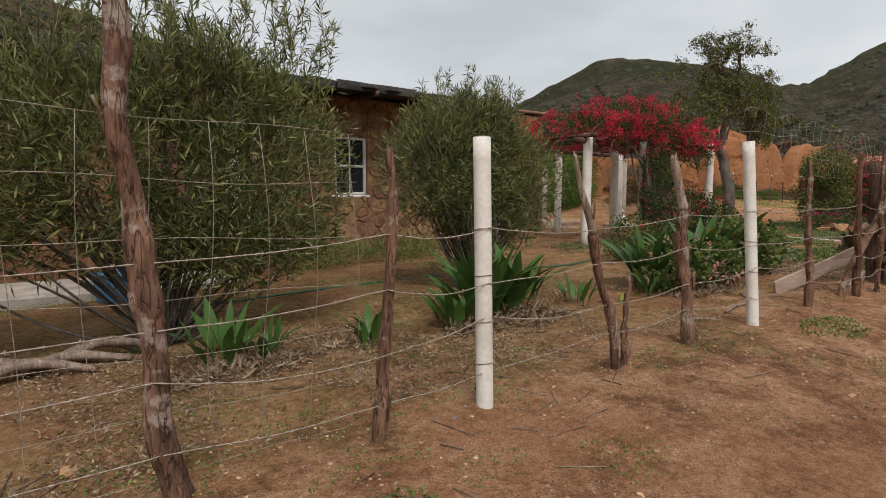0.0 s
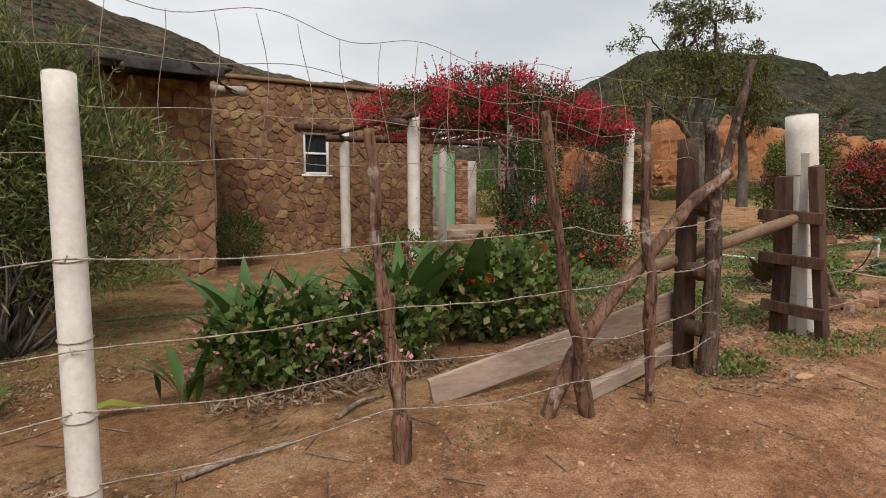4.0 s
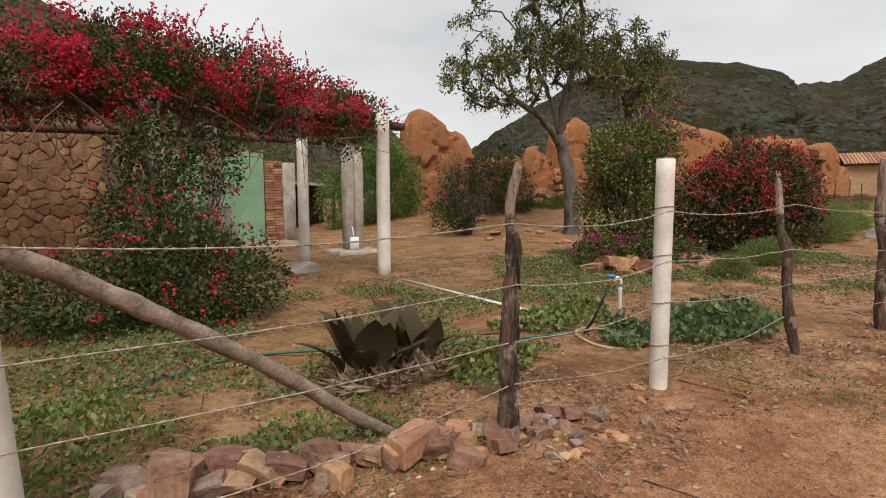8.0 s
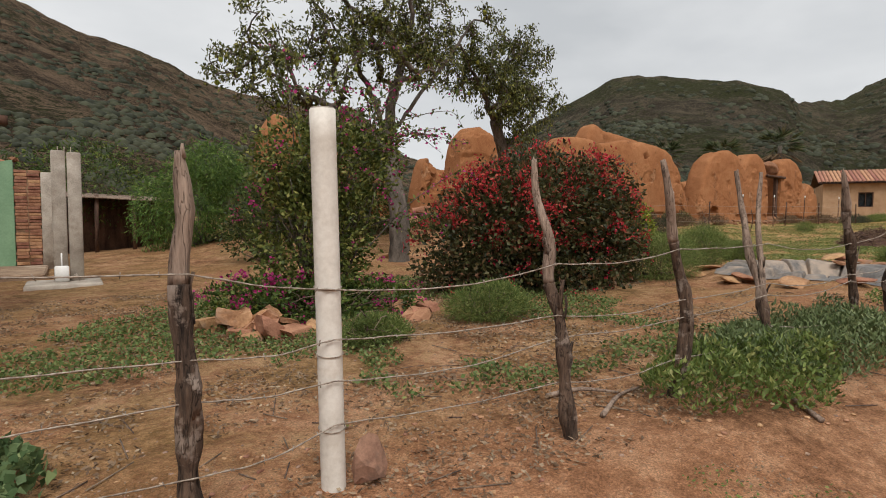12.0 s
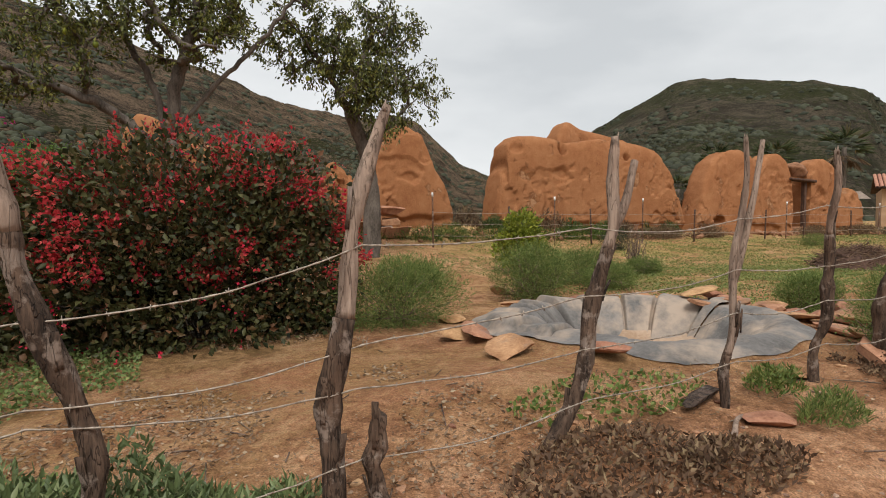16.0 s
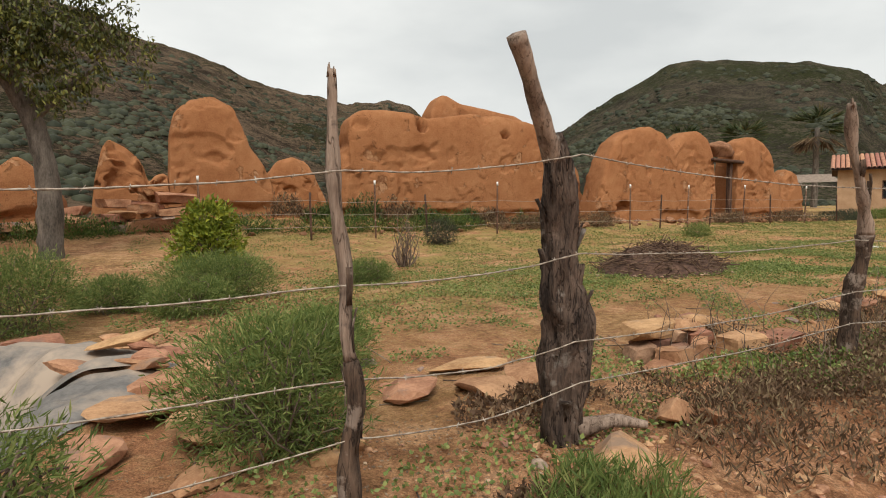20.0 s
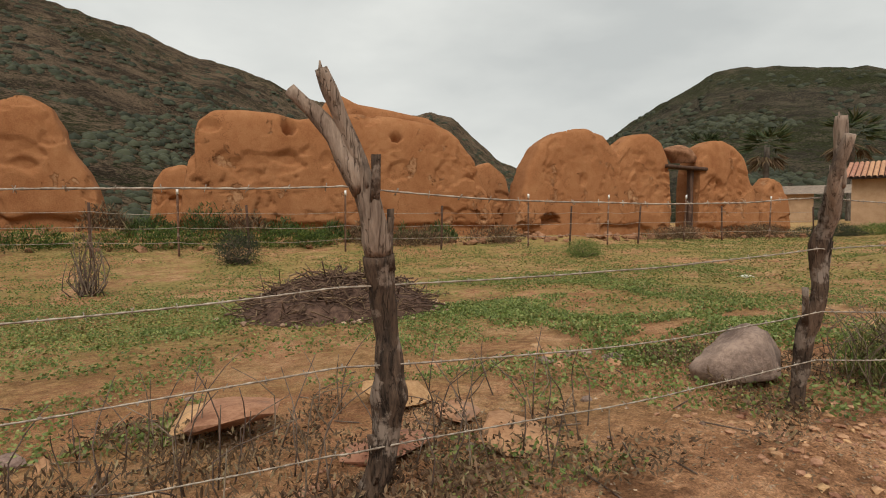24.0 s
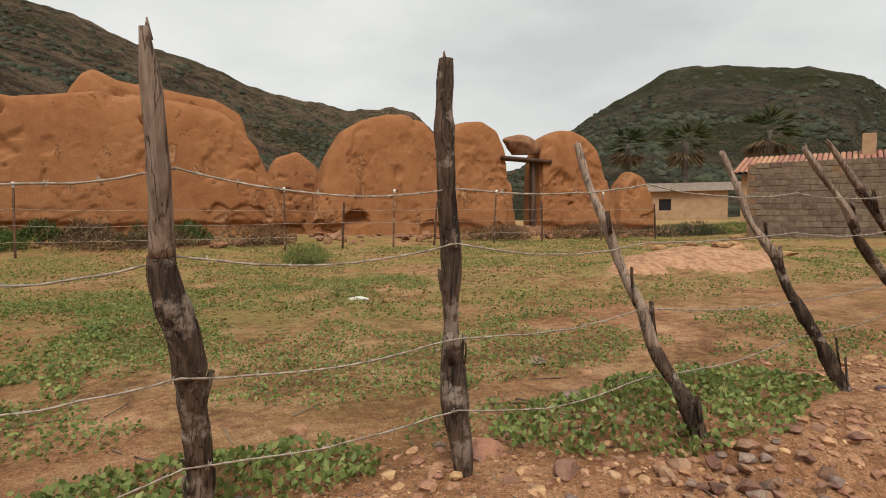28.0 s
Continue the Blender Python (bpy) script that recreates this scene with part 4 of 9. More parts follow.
part("dead_trunk", tube(trunk_line, [0.098, 0.085, 0.108, 0.122, 0.085, 0.074, 0.07, 0.05], 28, 0.4, 31, ridge=0.24), BLACKBARK, gnarl)
part("pale_limb", tube(spline([(gx0 - 0.08, gy0 - 0.05, gnz + 1.33), (gx0 - 0.18, gy0 - 0.1, gnz + 1.47), (gx0 - 0.3, gy0 - 0.16, gnz + 1.64), (gx0 - 0.42, gy0 - 0.22, gnz + 1.82)], 0.03), [0.055, 0.042, 0.036, 0.042], 12, 0.16, 32, ridge=0.1), BARE, gnarl, "bleached limb sawn off at the top")
part("side_root", tube(spline([(gx0 + 0.08, gy0 - 0.03, gnz + 0.05), (gx0 + 0.22, gy0 - 0.12, gnz + 0.1), (gx0 + 0.36, gy0 - 0.2, gnz + 0.08)], 0.03), [0.05, 0.035, 0.02], 8, 0.2, 33), BARE, gnarl)
sh = np.random.default_rng(70)
for k in range(20):
    a, ang = trunk_line[8 + k * 2], sh.uniform(2.4, 7.0)
    o = np.array([math.cos(ang), math.sin(ang), 0])
    part("bark_shred", plank(a + o * 0.06, a + o * sh.uniform(0.08, 0.12) + np.array([0, 0, sh.uniform(0.08, 0.2)]), 0.055, 0.01, k, up=(-o[1], o[0], 0)), BLACKBARK, gnarl)
post_tops.append(trunk_line)
pipe_post(3.0, 2.58, 0.0, 1.73, dy=0.06)
pipe_post(6.52, 2.51, 0.0, 1.84, dy=0.14)
pipe_post(15.54, 2.67, 0.02, 1.45)
pipe_post(19.0, 2.5, -0.04, 1.7, ties=(0.28, 0.62, 0.92))

# barbed wire strands
def strand(xs, ys, heights, radius, name, label, barbs=True, sag=0.035, seed=0):
    s = np.random.default_rng(seed)
    pts = []
    for a in range(len(xs) - 1):
        n = max(3, int((xs[a + 1] - xs[a]) / (0.03 if barbs else 0.12)))
        t = np.linspace(0, 1, n, endpoint=False)
        z = [G(xs[a], ys[a]) + heights[a], G(xs[a + 1], ys[a + 1]) + heights[a + 1]]
        drop = sag * s.uniform(0.4, 1.8) * 4 * t * (1 - t)
        pts.append(np.stack([xs[a] + (xs[a + 1] - xs[a]) * t, ys[a] + (ys[a + 1] - ys[a]) * t + 0.01 * np.sin(t * 9), z[0] + (z[1] - z[0]) * t - drop + 0.006 * (vnoise(np.c_[t * 9, t * 0 + a, t * 0 + seed]) - 0.5)], -1))
    line = np.vstack(pts)
    wire = thing(name, tuple(line[0]), label, "barbed wire" if barbs else "wire", "fence wires")
    part("line_wire", tube(line, radius * np.where(np.arange(len(line)) % 2, 1.3, 0.75), 5), WIRE, wire)
    if barbs:
        bits = []
        d = np.r_[0, np.cumsum(np.linalg.norm(np.diff(line, axis=0), axis=1))]
        for q in np.arange(0.05, d[-1], 0.125):
            c = np.array([np.interp(q, d, line[:, i]) for i in range(3)])
            for e in range(2):
                w = s.normal(size=3) * np.array([0.5, 1, 1])
                w = w / np.linalg.norm(w) * 0.014
                bits.append(tube(np.array([c - w, c + w]), 0.0016, 4))
        part("barb", joined(bits), WIRE, wire, kind="stuff")
    return line


west_rows = sorted([(x + dx * 0.45, y + dy * 0.45 - r) for x, y, dx, dy, h, r, _, _ in WEST] + [(-3.5, 2.75), (3.0, 2.55), (6.52, 2.5), (10.3, 2.38)])
east_rows = sorted([(x + dx * 0.45, y + dy * 0.45 - r) for x, y, dx, dy, h, r, _, _ in MIDDLE + EAST] + [(12.15, 2.52), (15.46, 2.55), (18.98, 2.43), (22.66, 2.43), (26.0, 2.27), (27.3, 2.41), (32.2, 2.34), (37.05, 2.3), (53.5, 3.2)])
(west_x, west_y), (east_x, east_y) = (list(zip(*rows)) for rows in (west_rows, east_rows))
for level, base in enumerate((0.28, 0.55, 0.85, 1.16)):
    s = np.random.default_rng(level)
    strand(west_x, west_y, base + s.uniform(-0.05, 0.05, len(west_x)), 0.0035, "barbed_wire", "slack rusty barbed wire strand between stick posts", True, 0.03, level)
    hts = base + s.uniform(-0.05, 0.05, len(east_x))
    if level == 3:
        hts = hts + np.interp(east_x, [12, 17, 19, 24, 26, 28, 32, 38, 46], [0.0, -0.05, -0.22, -0.2, 0.0, 0.05, 0.2, 0.0, 0.0])
    if level == 2:
        hts = hts + np.interp(east_x, [12, 17, 19, 24, 27, 31, 45], [0.0, -0.05, -0.2, -0.2, -0.02, 0.06, 0.06])
    strand(east_x, east_y, hts, 0.0035, "barbed_wire", "slack rusty barbed wire strand between stick posts", True, 0.03, level + 10)

# a loose sheet of square fence mesh above the wires
def square_mesh(x0, x1, zfun, rows, cols, y, label):
    t = np.linspace(0, 1, 40)
    ob = thing("wire_mesh", (x0, y, zfun(0, 0)), label, "wire mesh")
    for r in range(rows):
        u = r / (rows - 1)
        pts = np.stack([x0 + (x1 - x0) * t, y + 0.04 * np.sin(t * 7 + r), zfun(t, u) + 0.012 * np.sin(t * 23 + r * 2)], -1)
        part("mesh_wire", tube(pts, 0.0019, 4), WIRE, ob)
    for c in range(cols):
        q = c / (cols - 1)
        u = np.linspace(0, 1, 9)
        pts = np.stack([x0 + (x1 - x0) * q + 0.02 * np.sin(u * 5 + c), y + 0.04 * np.sin(q * 7 + u * rows), zfun(np.full(9, q), u)], -1)
        part("mesh_wire", tube(pts, 0.0018, 4), WIRE, ob)


square_mesh(6.28, 9.0, lambda t, u: 1.46 + 0.6 * u + (0.05 * np.sin(np.clip(t * 2.2, 0, 1.6)) + 0.025 * np.sin(t * 21) * u - 0.08 * t) * (0.3 + 0.7 * u), 4, 15, 2.6, "loose rusty square-mesh fencing curling above the fence")
square_mesh(8.6, 10.44, lambda t, u: 1.6 + 0.42 * u + 0.035 * np.sin(t * 9 + u * 3) - 0.08 * t * (1 - u), 4, 9, 2.58, "torn rusty square-mesh fencing above the gate")
square_mesh(-3.0, 2.2, lambda t, u: -0.15 + 1.75 * u + 0.03 * np.sin(t * 5), 7, 20, 2.84, "sagging rusty square-mesh fencing on stick posts")

# ---- the gate ----
gate = thing("gate_post_frame", (10.5, 2.8, G(10.5, 2.8)), "dark wooden double gate post with cross-pieces holding a pole", "gate post", "gate posts")
zg = G(10.5, 2.8)
part("back_post", plank((10.36, 2.66, zg - 0.1), (10.4, 2.7, zg + 1.72), 0.13, 0.1, 1, up=(1, 0, 0)), DARKWOOD, gate)
part("front_post", tube(spline([(10.37, 2.47, zg - 0.1), (10.4, 2.47, zg + 0.5), (10.38, 2.47, zg + 1.15), (10.3, 2.47, zg + 1.84)], 0.05), [0.068, 0.06, 0.056, 0.05], 14, 0.24, 4, ridge=0.14), BARK, gate)
for k, zz in enumerate((0.3, 0.72, 1.2)):
    part("cross_piece", plank((10.24, 2.52, zg + zz + 0.06), (10.42, 2.56, zg + zz), 0.1, 0.1, k), DARKWOOD, gate)
tall = thing("leaning_branch", (10.5, 2.53, zg), "tall leaning branch wired to the gate post", "branch")
lean_line = spline([(10.5, 2.53, zg - 0.08), (10.54, 2.56, zg + 0.55), (10.56, 2.58, zg + 1.1), (10.68, 2.58, zg + 1.56), (10.94, 2.6, zg + 2.18), (11.0, 2.6, zg + 2.34)], 0.03)
lean_rad = np.interp(np.linspace(0, 1, len(lean_line)), [0, 0.35, 0.7, 1], [0.056, 0.046, 0.038, 0.03])
half = int(len(lean_line) * 0.55)
part("bark", tube(lean_line[:half], lean_rad[:half], 18, 0.25, 14, ridge=0.15), REDBARK, tall)
part("upper_limb", tube(lean_line[half - 1:], lean_rad[half - 1:] * 0.94, 16, 0.2, 15, ridge=0.13), BARK, tall)
for zz in (0.45, 1.05):
    q = np.linspace(0, 2 * np.pi, 18)
    part("wire_tie", tube(np.stack([10.45 + 0.155 * np.cos(q), 2.51 + 0.1 * np.sin(q), zg + zz + 0.02 * np.sin(q * 2)], -1), 0.003, 5, caps=False), WIRE, tall)
brace = thing("brace_log", (8.95, 2.5, G(8.95, 2.5)), "thick peeled log bracing the gate post diagonally", "log")
part("stem", tube(spline([(8.86, 2.56, G(8.9, 2.5) - 0.08), (9.03, 2.5, 0.3), (9.25, 2.44, 0.62), (9.66, 2.41, 0.97), (10.03, 2.4, 1.27), (10.4, 2.38, 1.46)], 0.05), [0.045, 0.046, 0.044, 0.042, 0.038, 0.033], 14, 0.28, 24, ridge=0.1), REDBARK, brace)
bar = thing("gate_pole", (10.0, 2.75, zg + 0.9), "smooth brown log pole laid across the gateway", "pole")
part("stem", tube(spline([(10.12, 2.77, zg + 0.77), (10.7, 2.7, zg + 0.89), (11.3, 2.62, zg + 1.02), (11.82, 2.55, zg + 1.13)], 0.05), [0.052, 0.05, 0.047, 0.044], 14, 0.07, 40), POLE, bar)
board = thing("gate_board", (8.4, 3.1, G(8.4, 3.1)), "wide grey weathered board leaning low across the gate", "board")
part("plank", plank((8.4, 3.1, G(8.4, 3.1) + 0.07), (10.44, 2.78, zg + 0.48), 0.2, 0.035, 3), BOARD, board, smooth=False)
low = thing("gate_board", (9.1, 2.8, G(9.1, 2.8)), "split grey board lying on the ground below the gate", "board")
part("plank", plank((9.25, 2.58, G(9.25, 2.58) + 0.05), (10.36, 2.74, zg + 0.13), 0.1, 0.07, 6), BOARD, low, smooth=False)
zw = G(12.1, 2.75)
pipe_post(12.17, 2.65, -0.13, 1.95, 0.128, "thick white pipe gate post filled with concrete", 0.08, ties=(0.32, 0.8, 1.08, 1.42))
ladder = thing("gate_latch_frame", (11.85, 2.7, zw), "dark wooden frame with rungs against the white gate post", "gate post", "gate posts")
part("upright", plank((11.98, 2.42, zw - 0.08), (11.72, 2.42, zw + 1.5), 0.12, 0.075, 2, up=(1, 0, 0)), DARKWOOD, ladder, smooth=False)
part("upright", plank((11.9, 2.74, zw - 0.08), (11.76, 2.72, zw + 1.42), 0.12, 0.11, 5, up=(1, 0, 0)), DARKWOOD, ladder, smooth=False)
part("pale_batten", plank((11.97, 2.59, zw - 0.05), (11.8, 2.56, zw + 1.62), 0.05, 0.07, 7, up=(1, 0, 0)), PIPE, ladder, "whitewashed batten between the uprights", smooth=False)
for k, (zz, xx) in enumerate(((0.24, 11.88), (0.68, 11.82), (1.06, 11.77))):
    part("rung", plank((xx - 0.06, 2.34, zw + zz), (xx - 0.1, 2.86, zw + zz + 0.03), 0.1, 0.045, k + 8), DARKWOOD, ladder, smooth=False)
prop = thing("prop_log", (13.75, 3.05, G(13.75, 3.05)), "grey weathered log propped against the gate post", "log")
part("stem", tube(spline([(12.24, 2.8, zw + 1.12), (12.5, 2.86, zw + 0.98), (13.1, 2.98, zw + 0.58), (13.5, 3.04, zw + 0.27), (13.86, 3.1, G(13.86, 3.1) - 0.04)], 0.04), [0.034, 0.04, 0.038, 0.033, 0.034], 14, 0.26, 44, ridge=0.1), LOGSKIN, prop)

# ---- the adobe ruins ----
def adobe(name, label, outline, front, thick, seed, niches=(), worn=0.05, base_drop=0.25, lean=0.09, boxy=0.32):
    """An eroded mud wall: its upright outline (x, height) carried through a rounded section."""
    o = np.array(outline, float)
    d = np.r_[0, np.cumsum(np.linalg.norm(np.diff(o, axis=0), axis=1))]
    nu = max(30, int(d[-1] / 0.07))
    u = np.linspace(0, d[-1], nu)
    kern = np.array([1, 2, 3, 2, 1]) / 9
    xs, tops = (np.convolve(np.pad(np.interp(u, d, o[:, i]), 2, mode="edge"), kern, "valid") for i in (0, 1))
    base = gz(xs, np.full(nu, front + thick / 2)) - base_drop
    nv = 104
    turn = np.linspace(0, np.pi, 1500)
    run = np.hypot(np.diff(np.sign(np.cos(turn)) * np.abs(np.cos(turn)) ** boxy) * thick / 2, np.diff(np.abs(np.sin(turn)) ** (boxy * 0.95)) * 4.0) * np.where(turn[1:] < 1.7, 1.0, 0.3)
    phi = np.interp(np.linspace(0, 1, nv), np.r_[0, np.cumsum(run)] / run.sum(), turn)
    cy, sz = np.cos(phi), np.sin(phi)
    prof_y = np.sign(cy) * np.abs(cy) ** boxy
    prof_z = np.abs(sz) ** (boxy * 0.95)
    hgt = np.maximum(tops - base, 0.02)
    edge = np.clip(np.minimum(u, d[-1] - u) / 0.9, 0, 1)
    half = thick / 2 * (0.55 + 0.45 * np.sqrt(edge))
    x = np.repeat(xs[:, None], nv, 1)
    z = base[:, None] + hgt[:, None] * prof_z[None]
    share = prof_z[None] * np.ones((nu, 1))
    y = front + thick / 2 - (half[:, None] * (1 - lean * share)) * prof_y[None]
    p = np.stack([x, y, z], -1).reshape(-1, 3)
    q = p - np.stack([np.repeat(xs, nv), np.full(nu * nv, front + thick / 2), np.repeat(base + hgt * 0.45, nv)], -1)
    out = q * np.array([0.25, 1.0, 0.35])
    out /= np.maximum(np.linalg.norm(out, axis=1, keepdims=True), 1e-6)
    disp = (vnoise(p * 0.55, seed) - 0.5) * 0.07 + (fbm(p * 2.4, 3, seed + 4) - 0.5) * 0.018 + (fbm(p * 9, 3, seed + 6) - 0.5) * 0.018
    peel = fbm(p * 1.15 + 5, 4, seed + 8)
    disp -= worn * 1.5 * sstep(0.575, 0.583, peel) * (0.6 + 0.8 * vnoise(p * 7, 4))
    crack = np.abs(fbm(p * 0.9 + 31, 4, seed + 12) - 0.5)
    disp -= 0.05 * (1 - sstep(0.0, 0.016, crack)) * sstep(0.45, 0.6, vnoise(p * 0.6, 77))
    foot = p[:, 2] - np.repeat(base, nv) - base_drop
    disp -= 0.2 * (1 - sstep(0.12, 0.5, foot + 0.35 * (vnoise(p * 1.6, 5) - 0.5))) * sstep(0.42, 0.5, vnoise(p * np.array([0.5, 0.5, 0.1]), 8))
    for nx, nz, rx, rz, deep in niches:
        w = np.hypot((p[:, 0] - nx) / rx, (p[:, 2] - nz) / rz) + 0.2 * (vnoise(p * 9, 3) - 0.5)
        disp -= deep * (1 - sstep(0.75, 1.0, w)) * (q[:, 1] < 0)
    p = p + out * disp[:, None]
    k = np.arange(nu - 1)[:, None] * nv + np.arange(nv - 1)[None]
    f = np.stack([k, k + nv, k + nv + 1, k + 1], -1).reshape(-1, 4)
    place = (float(xs.mean()), front + thick / 2, G(float(xs.mean()), front + thick / 2))
    return solo(name, (p, f), ADOBE, place, label, "adobe ruin", "adobe ruins")


adobe("adobe_wall", "long eroded orange adobe wall with two small niches and peeled plaster", [(35.75, 1.0), (35.85, 1.6), (36.0, 2.8), (36.15, 3.6), (36.4, 3.85), (36.32, 4.3), (36.42, 4.75), (36.85, 5.1), (37.6, 5.17), (38.6, 5.15), (39.3, 4.98), (40.2, 5.12), (41.2, 5.3), (42.4, 5.3), (43.6, 5.2), (44.5, 5.0), (45.1, 4.5), (45.5, 3.9), (45.9, 2.9), (46.2, 1.9), (46.4, 1.0)], 18.4, 1.5, 3,
      niches=((39.0, 4.72, 0.22, 0.27, 0.75), (42.48, 4.58, 0.2, 0.15, 0.6), (40.15, 3.75, 0.2, 0.3, 0.07), (39.0, 3.75, 0.42, 0.24, 0.06), (36.75, 4.6, 0.32, 0.2, 0.12), (44.3, 4.3, 0.3, 0.5, 0.05)))
adobe("adobe_wall", "peaked orange adobe gable behind the long ruin wall", [(39.9, 1.0), (40.2, 4.8), (40.35, 5.6), (40.7, 6.15), (40.98, 6.33), (41.3, 6.2), (41.7, 6.02), (43.0, 5.9), (44.4, 5.72), (45.2, 5.3), (45.55, 4.2), (45.7, 2.6), (45.75, 1.0)], 20.3, 1.4, 13)
adobe("adobe_wall", "low round-topped adobe wall end behind a gap in the ruins", [(45.78, 0.9), (45.85, 1.8), (45.94, 3.05), (46.33, 3.9), (47.08, 4.18), (47.8, 3.66), (48.08, 2.4), (48.16, 0.9)], 20.45, 1.1, 113, niches=((46.7, 2.6, 0.3, 0.3, 0.1),))
adobe("adobe_wall", "double-lobed orange adobe wall beside a doorway", [(46.9, 1.0), (47.05, 1.5), (47.35, 2.8), (47.6, 3.7), (48.2, 4.72), (49.2, 5.3), (50.3, 5.42), (51.1, 5.2), (51.5, 4.75), (51.75, 4.55), (52.05, 4.95), (52.6, 5.3), (53.4, 5.4), (54.0, 5.12), (54.32, 4.5), (54.4, 3.0), (54.45, 1.0)], 18.4, 1.4, 23,
      niches=((50.0, 3.4, 0.16, 0.28, 0.1), (48.5, 1.75, 0.45, 0.35, 0.4)))
adobe("adobe_wall", "rounded orange adobe wall with round hollows by the doorway", [(55.95, 1.0), (56.0, 4.4), (56.25, 5.0), (56.9, 5.3), (57.5, 5.36), (58.2, 5.15), (58.75, 4.75), (59.2, 3.7), (59.6, 2.5), (59.9, 1.5), (60.0, 0.9)], 18.4, 1.4, 33, niches=((56.9, 3.35, 0.42, 0.35, 0.13), (58.0, 4.75, 0.22, 0.18, 0.12), (57.4, 2.2, 0.18, 0.3, 0.1)))
adobe("adobe_pillar", "small round-topped adobe stub beyond the ruin", [(60.4, 0.9), (60.6, 2.5), (60.85, 3.4), (61.4, 3.92), (61.95, 3.75), (62.3, 3.2), (62.6, 2.0), (62.7, 0.9)], 19.0, 1.2, 43, niches=((61.3, 3.1, 0.3, 0.4, 0.1),))
adobe("adobe_wall", "tall humped orange adobe stub sloping down on one side", [(30.85, 1.2), (30.92, 2.6), (30.99, 4.0), (31.12, 4.58), (31.57, 5.06), (32.24, 5.15), (32.75, 4.88), (33.02, 4.38), (33.2, 3.72), (33.55, 3.25), (33.8, 2.8), (33.95, 2.0), (34.0, 1.2)], 18.4, 1.3, 53, niches=((32.2, 3.3, 0.3, 0.2, 0.07), (31.5, 2.0, 0.3, 0.5, 0.08)))
adobe("adobe_wall", "low rounded adobe wall end standing farther back", [(34.6, 1.2), (34.7, 2.4), (34.79, 3.25), (35.14, 3.79), (35.8, 4.0), (36.39, 3.76), (36.68, 3.2), (36.8, 2.0), (36.85, 1.2)], 24.0, 1.2, 63, niches=((35.6, 2.6, 0.3, 0.2, 0.15),))
adobe("adobe_wall", "distant adobe wall end with a rounded top", [(35.2, 1.0), (35.5, 3.6), (36.2, 4.2), (37.1, 4.25), (37.7, 3.4), (38.2, 2.4), (38.4, 1.0)], 28.0, 1.2, 73)
adobe("adobe_wall", "jagged pointed adobe and stone ruin behind trees", [(23.0, 0.8), (23.15, 2.5), (23.4, 4.3), (23.75, 4.85), (24.2, 4.75), (24.9, 4.35), (25.8, 4.0), (26.3, 3.2), (26.6, 2.6), (27.3, 3.2), (27.9, 2.7), (28.3, 2.1), (28.6, 1.0)], 18.6, 1.3, 83, worn=0.1)
adobe("adobe_wall", "crumbled lump of adobe wall on a low stone footing", [(28.95, 1.3), (29.1, 2.6), (29.29, 3.46), (29.45, 3.74), (29.84, 3.54), (30.23, 3.17), (30.42, 2.5), (30.6, 2.75), (30.9, 2.8), (31.0, 1.3)], 18.3, 1.1, 93, worn=0.14)

lintel = thing("doorway", (55.2, 18.9, G(55.2, 18.9)), "old wooden doorway lintel carrying broken mud in the ruin", "doorway")
part("lintel_beam", plank((54.1, 18.6, 4.08), (56.3, 18.6, 4.02), 0.14, 0.5, 2), DARKWOOD, lintel)
part("door_post", plank((55.62, 18.62, G(55.6, 18.6) - 0.1), (55.6, 18.62, 4.02), 0.2, 0.2, 4, up=(1, 0, 0)), DARKWOOD, lintel, "grey squared timber post under the lintel")
rr = np.random.default_rng(8)
part("mud_cap", rock(rr, (55.2, 18.95, 4.55), (0.98, 0.5, 0.48), 9, 0.16, 3, turn=0), RAWADOBE, lintel, "broken mud masonry on the lintel")
part("sill", box(54.3, 18.5, G(55, 18.6) - 0.2, 56.1, 19.3, G(55, 18.6) + 0.35, 0.05), RAWADOBE, lintel)
back_wall = adobe("adobe_wall", "adobe room wall seen through the doorway", [(53.2, 0.9), (53.4, 3.9), (54.8, 4.1), (56.8, 4.0), (57.9, 3.6), (58.2, 0.9)], 23.5, 1.0, 103)
# rubble and broken masonry at the foot of the walls
ledge = thing("rubble_ledge", (40, 16.6, G(40, 16.6)), "low line of mud rubble and stones before the ruins", "rubble", kind="stuff")
pieces = []
for k in range(260):
    xx, yy = rr.uniform(31, 62), rr.uniform(16.0, 18.3)
    s = rr.uniform(0.08, 0.26)
    pieces.append(rock(rr, (xx, yy, G(xx, yy) + s * 0.25), (s, s * rr.uniform(0.6, 1), s * 0.6), 8, 0.1, 1))
part("stones", joined(pieces), RAWADOBE, ledge, kind="stuff", smooth=False)

# ---- plants ----
def stems(rng, base, tips, r0, r1, sides=5, bow=0.12):
    """Thin stems from one base to many tips, as one joined mesh."""
    out = []
    base = np.array(base, float)
    for t in tips:
        start = base + rng.normal(size=3) * np.array([0.06, 0.06, 0])
        mid = (start + t) / 2 + rng.normal(size=3) * bow
        out.append(tube(spline([start, mid, t], 0.16), [r0, (r0 + r1) / 2, r1], sides))
    return joined(out)


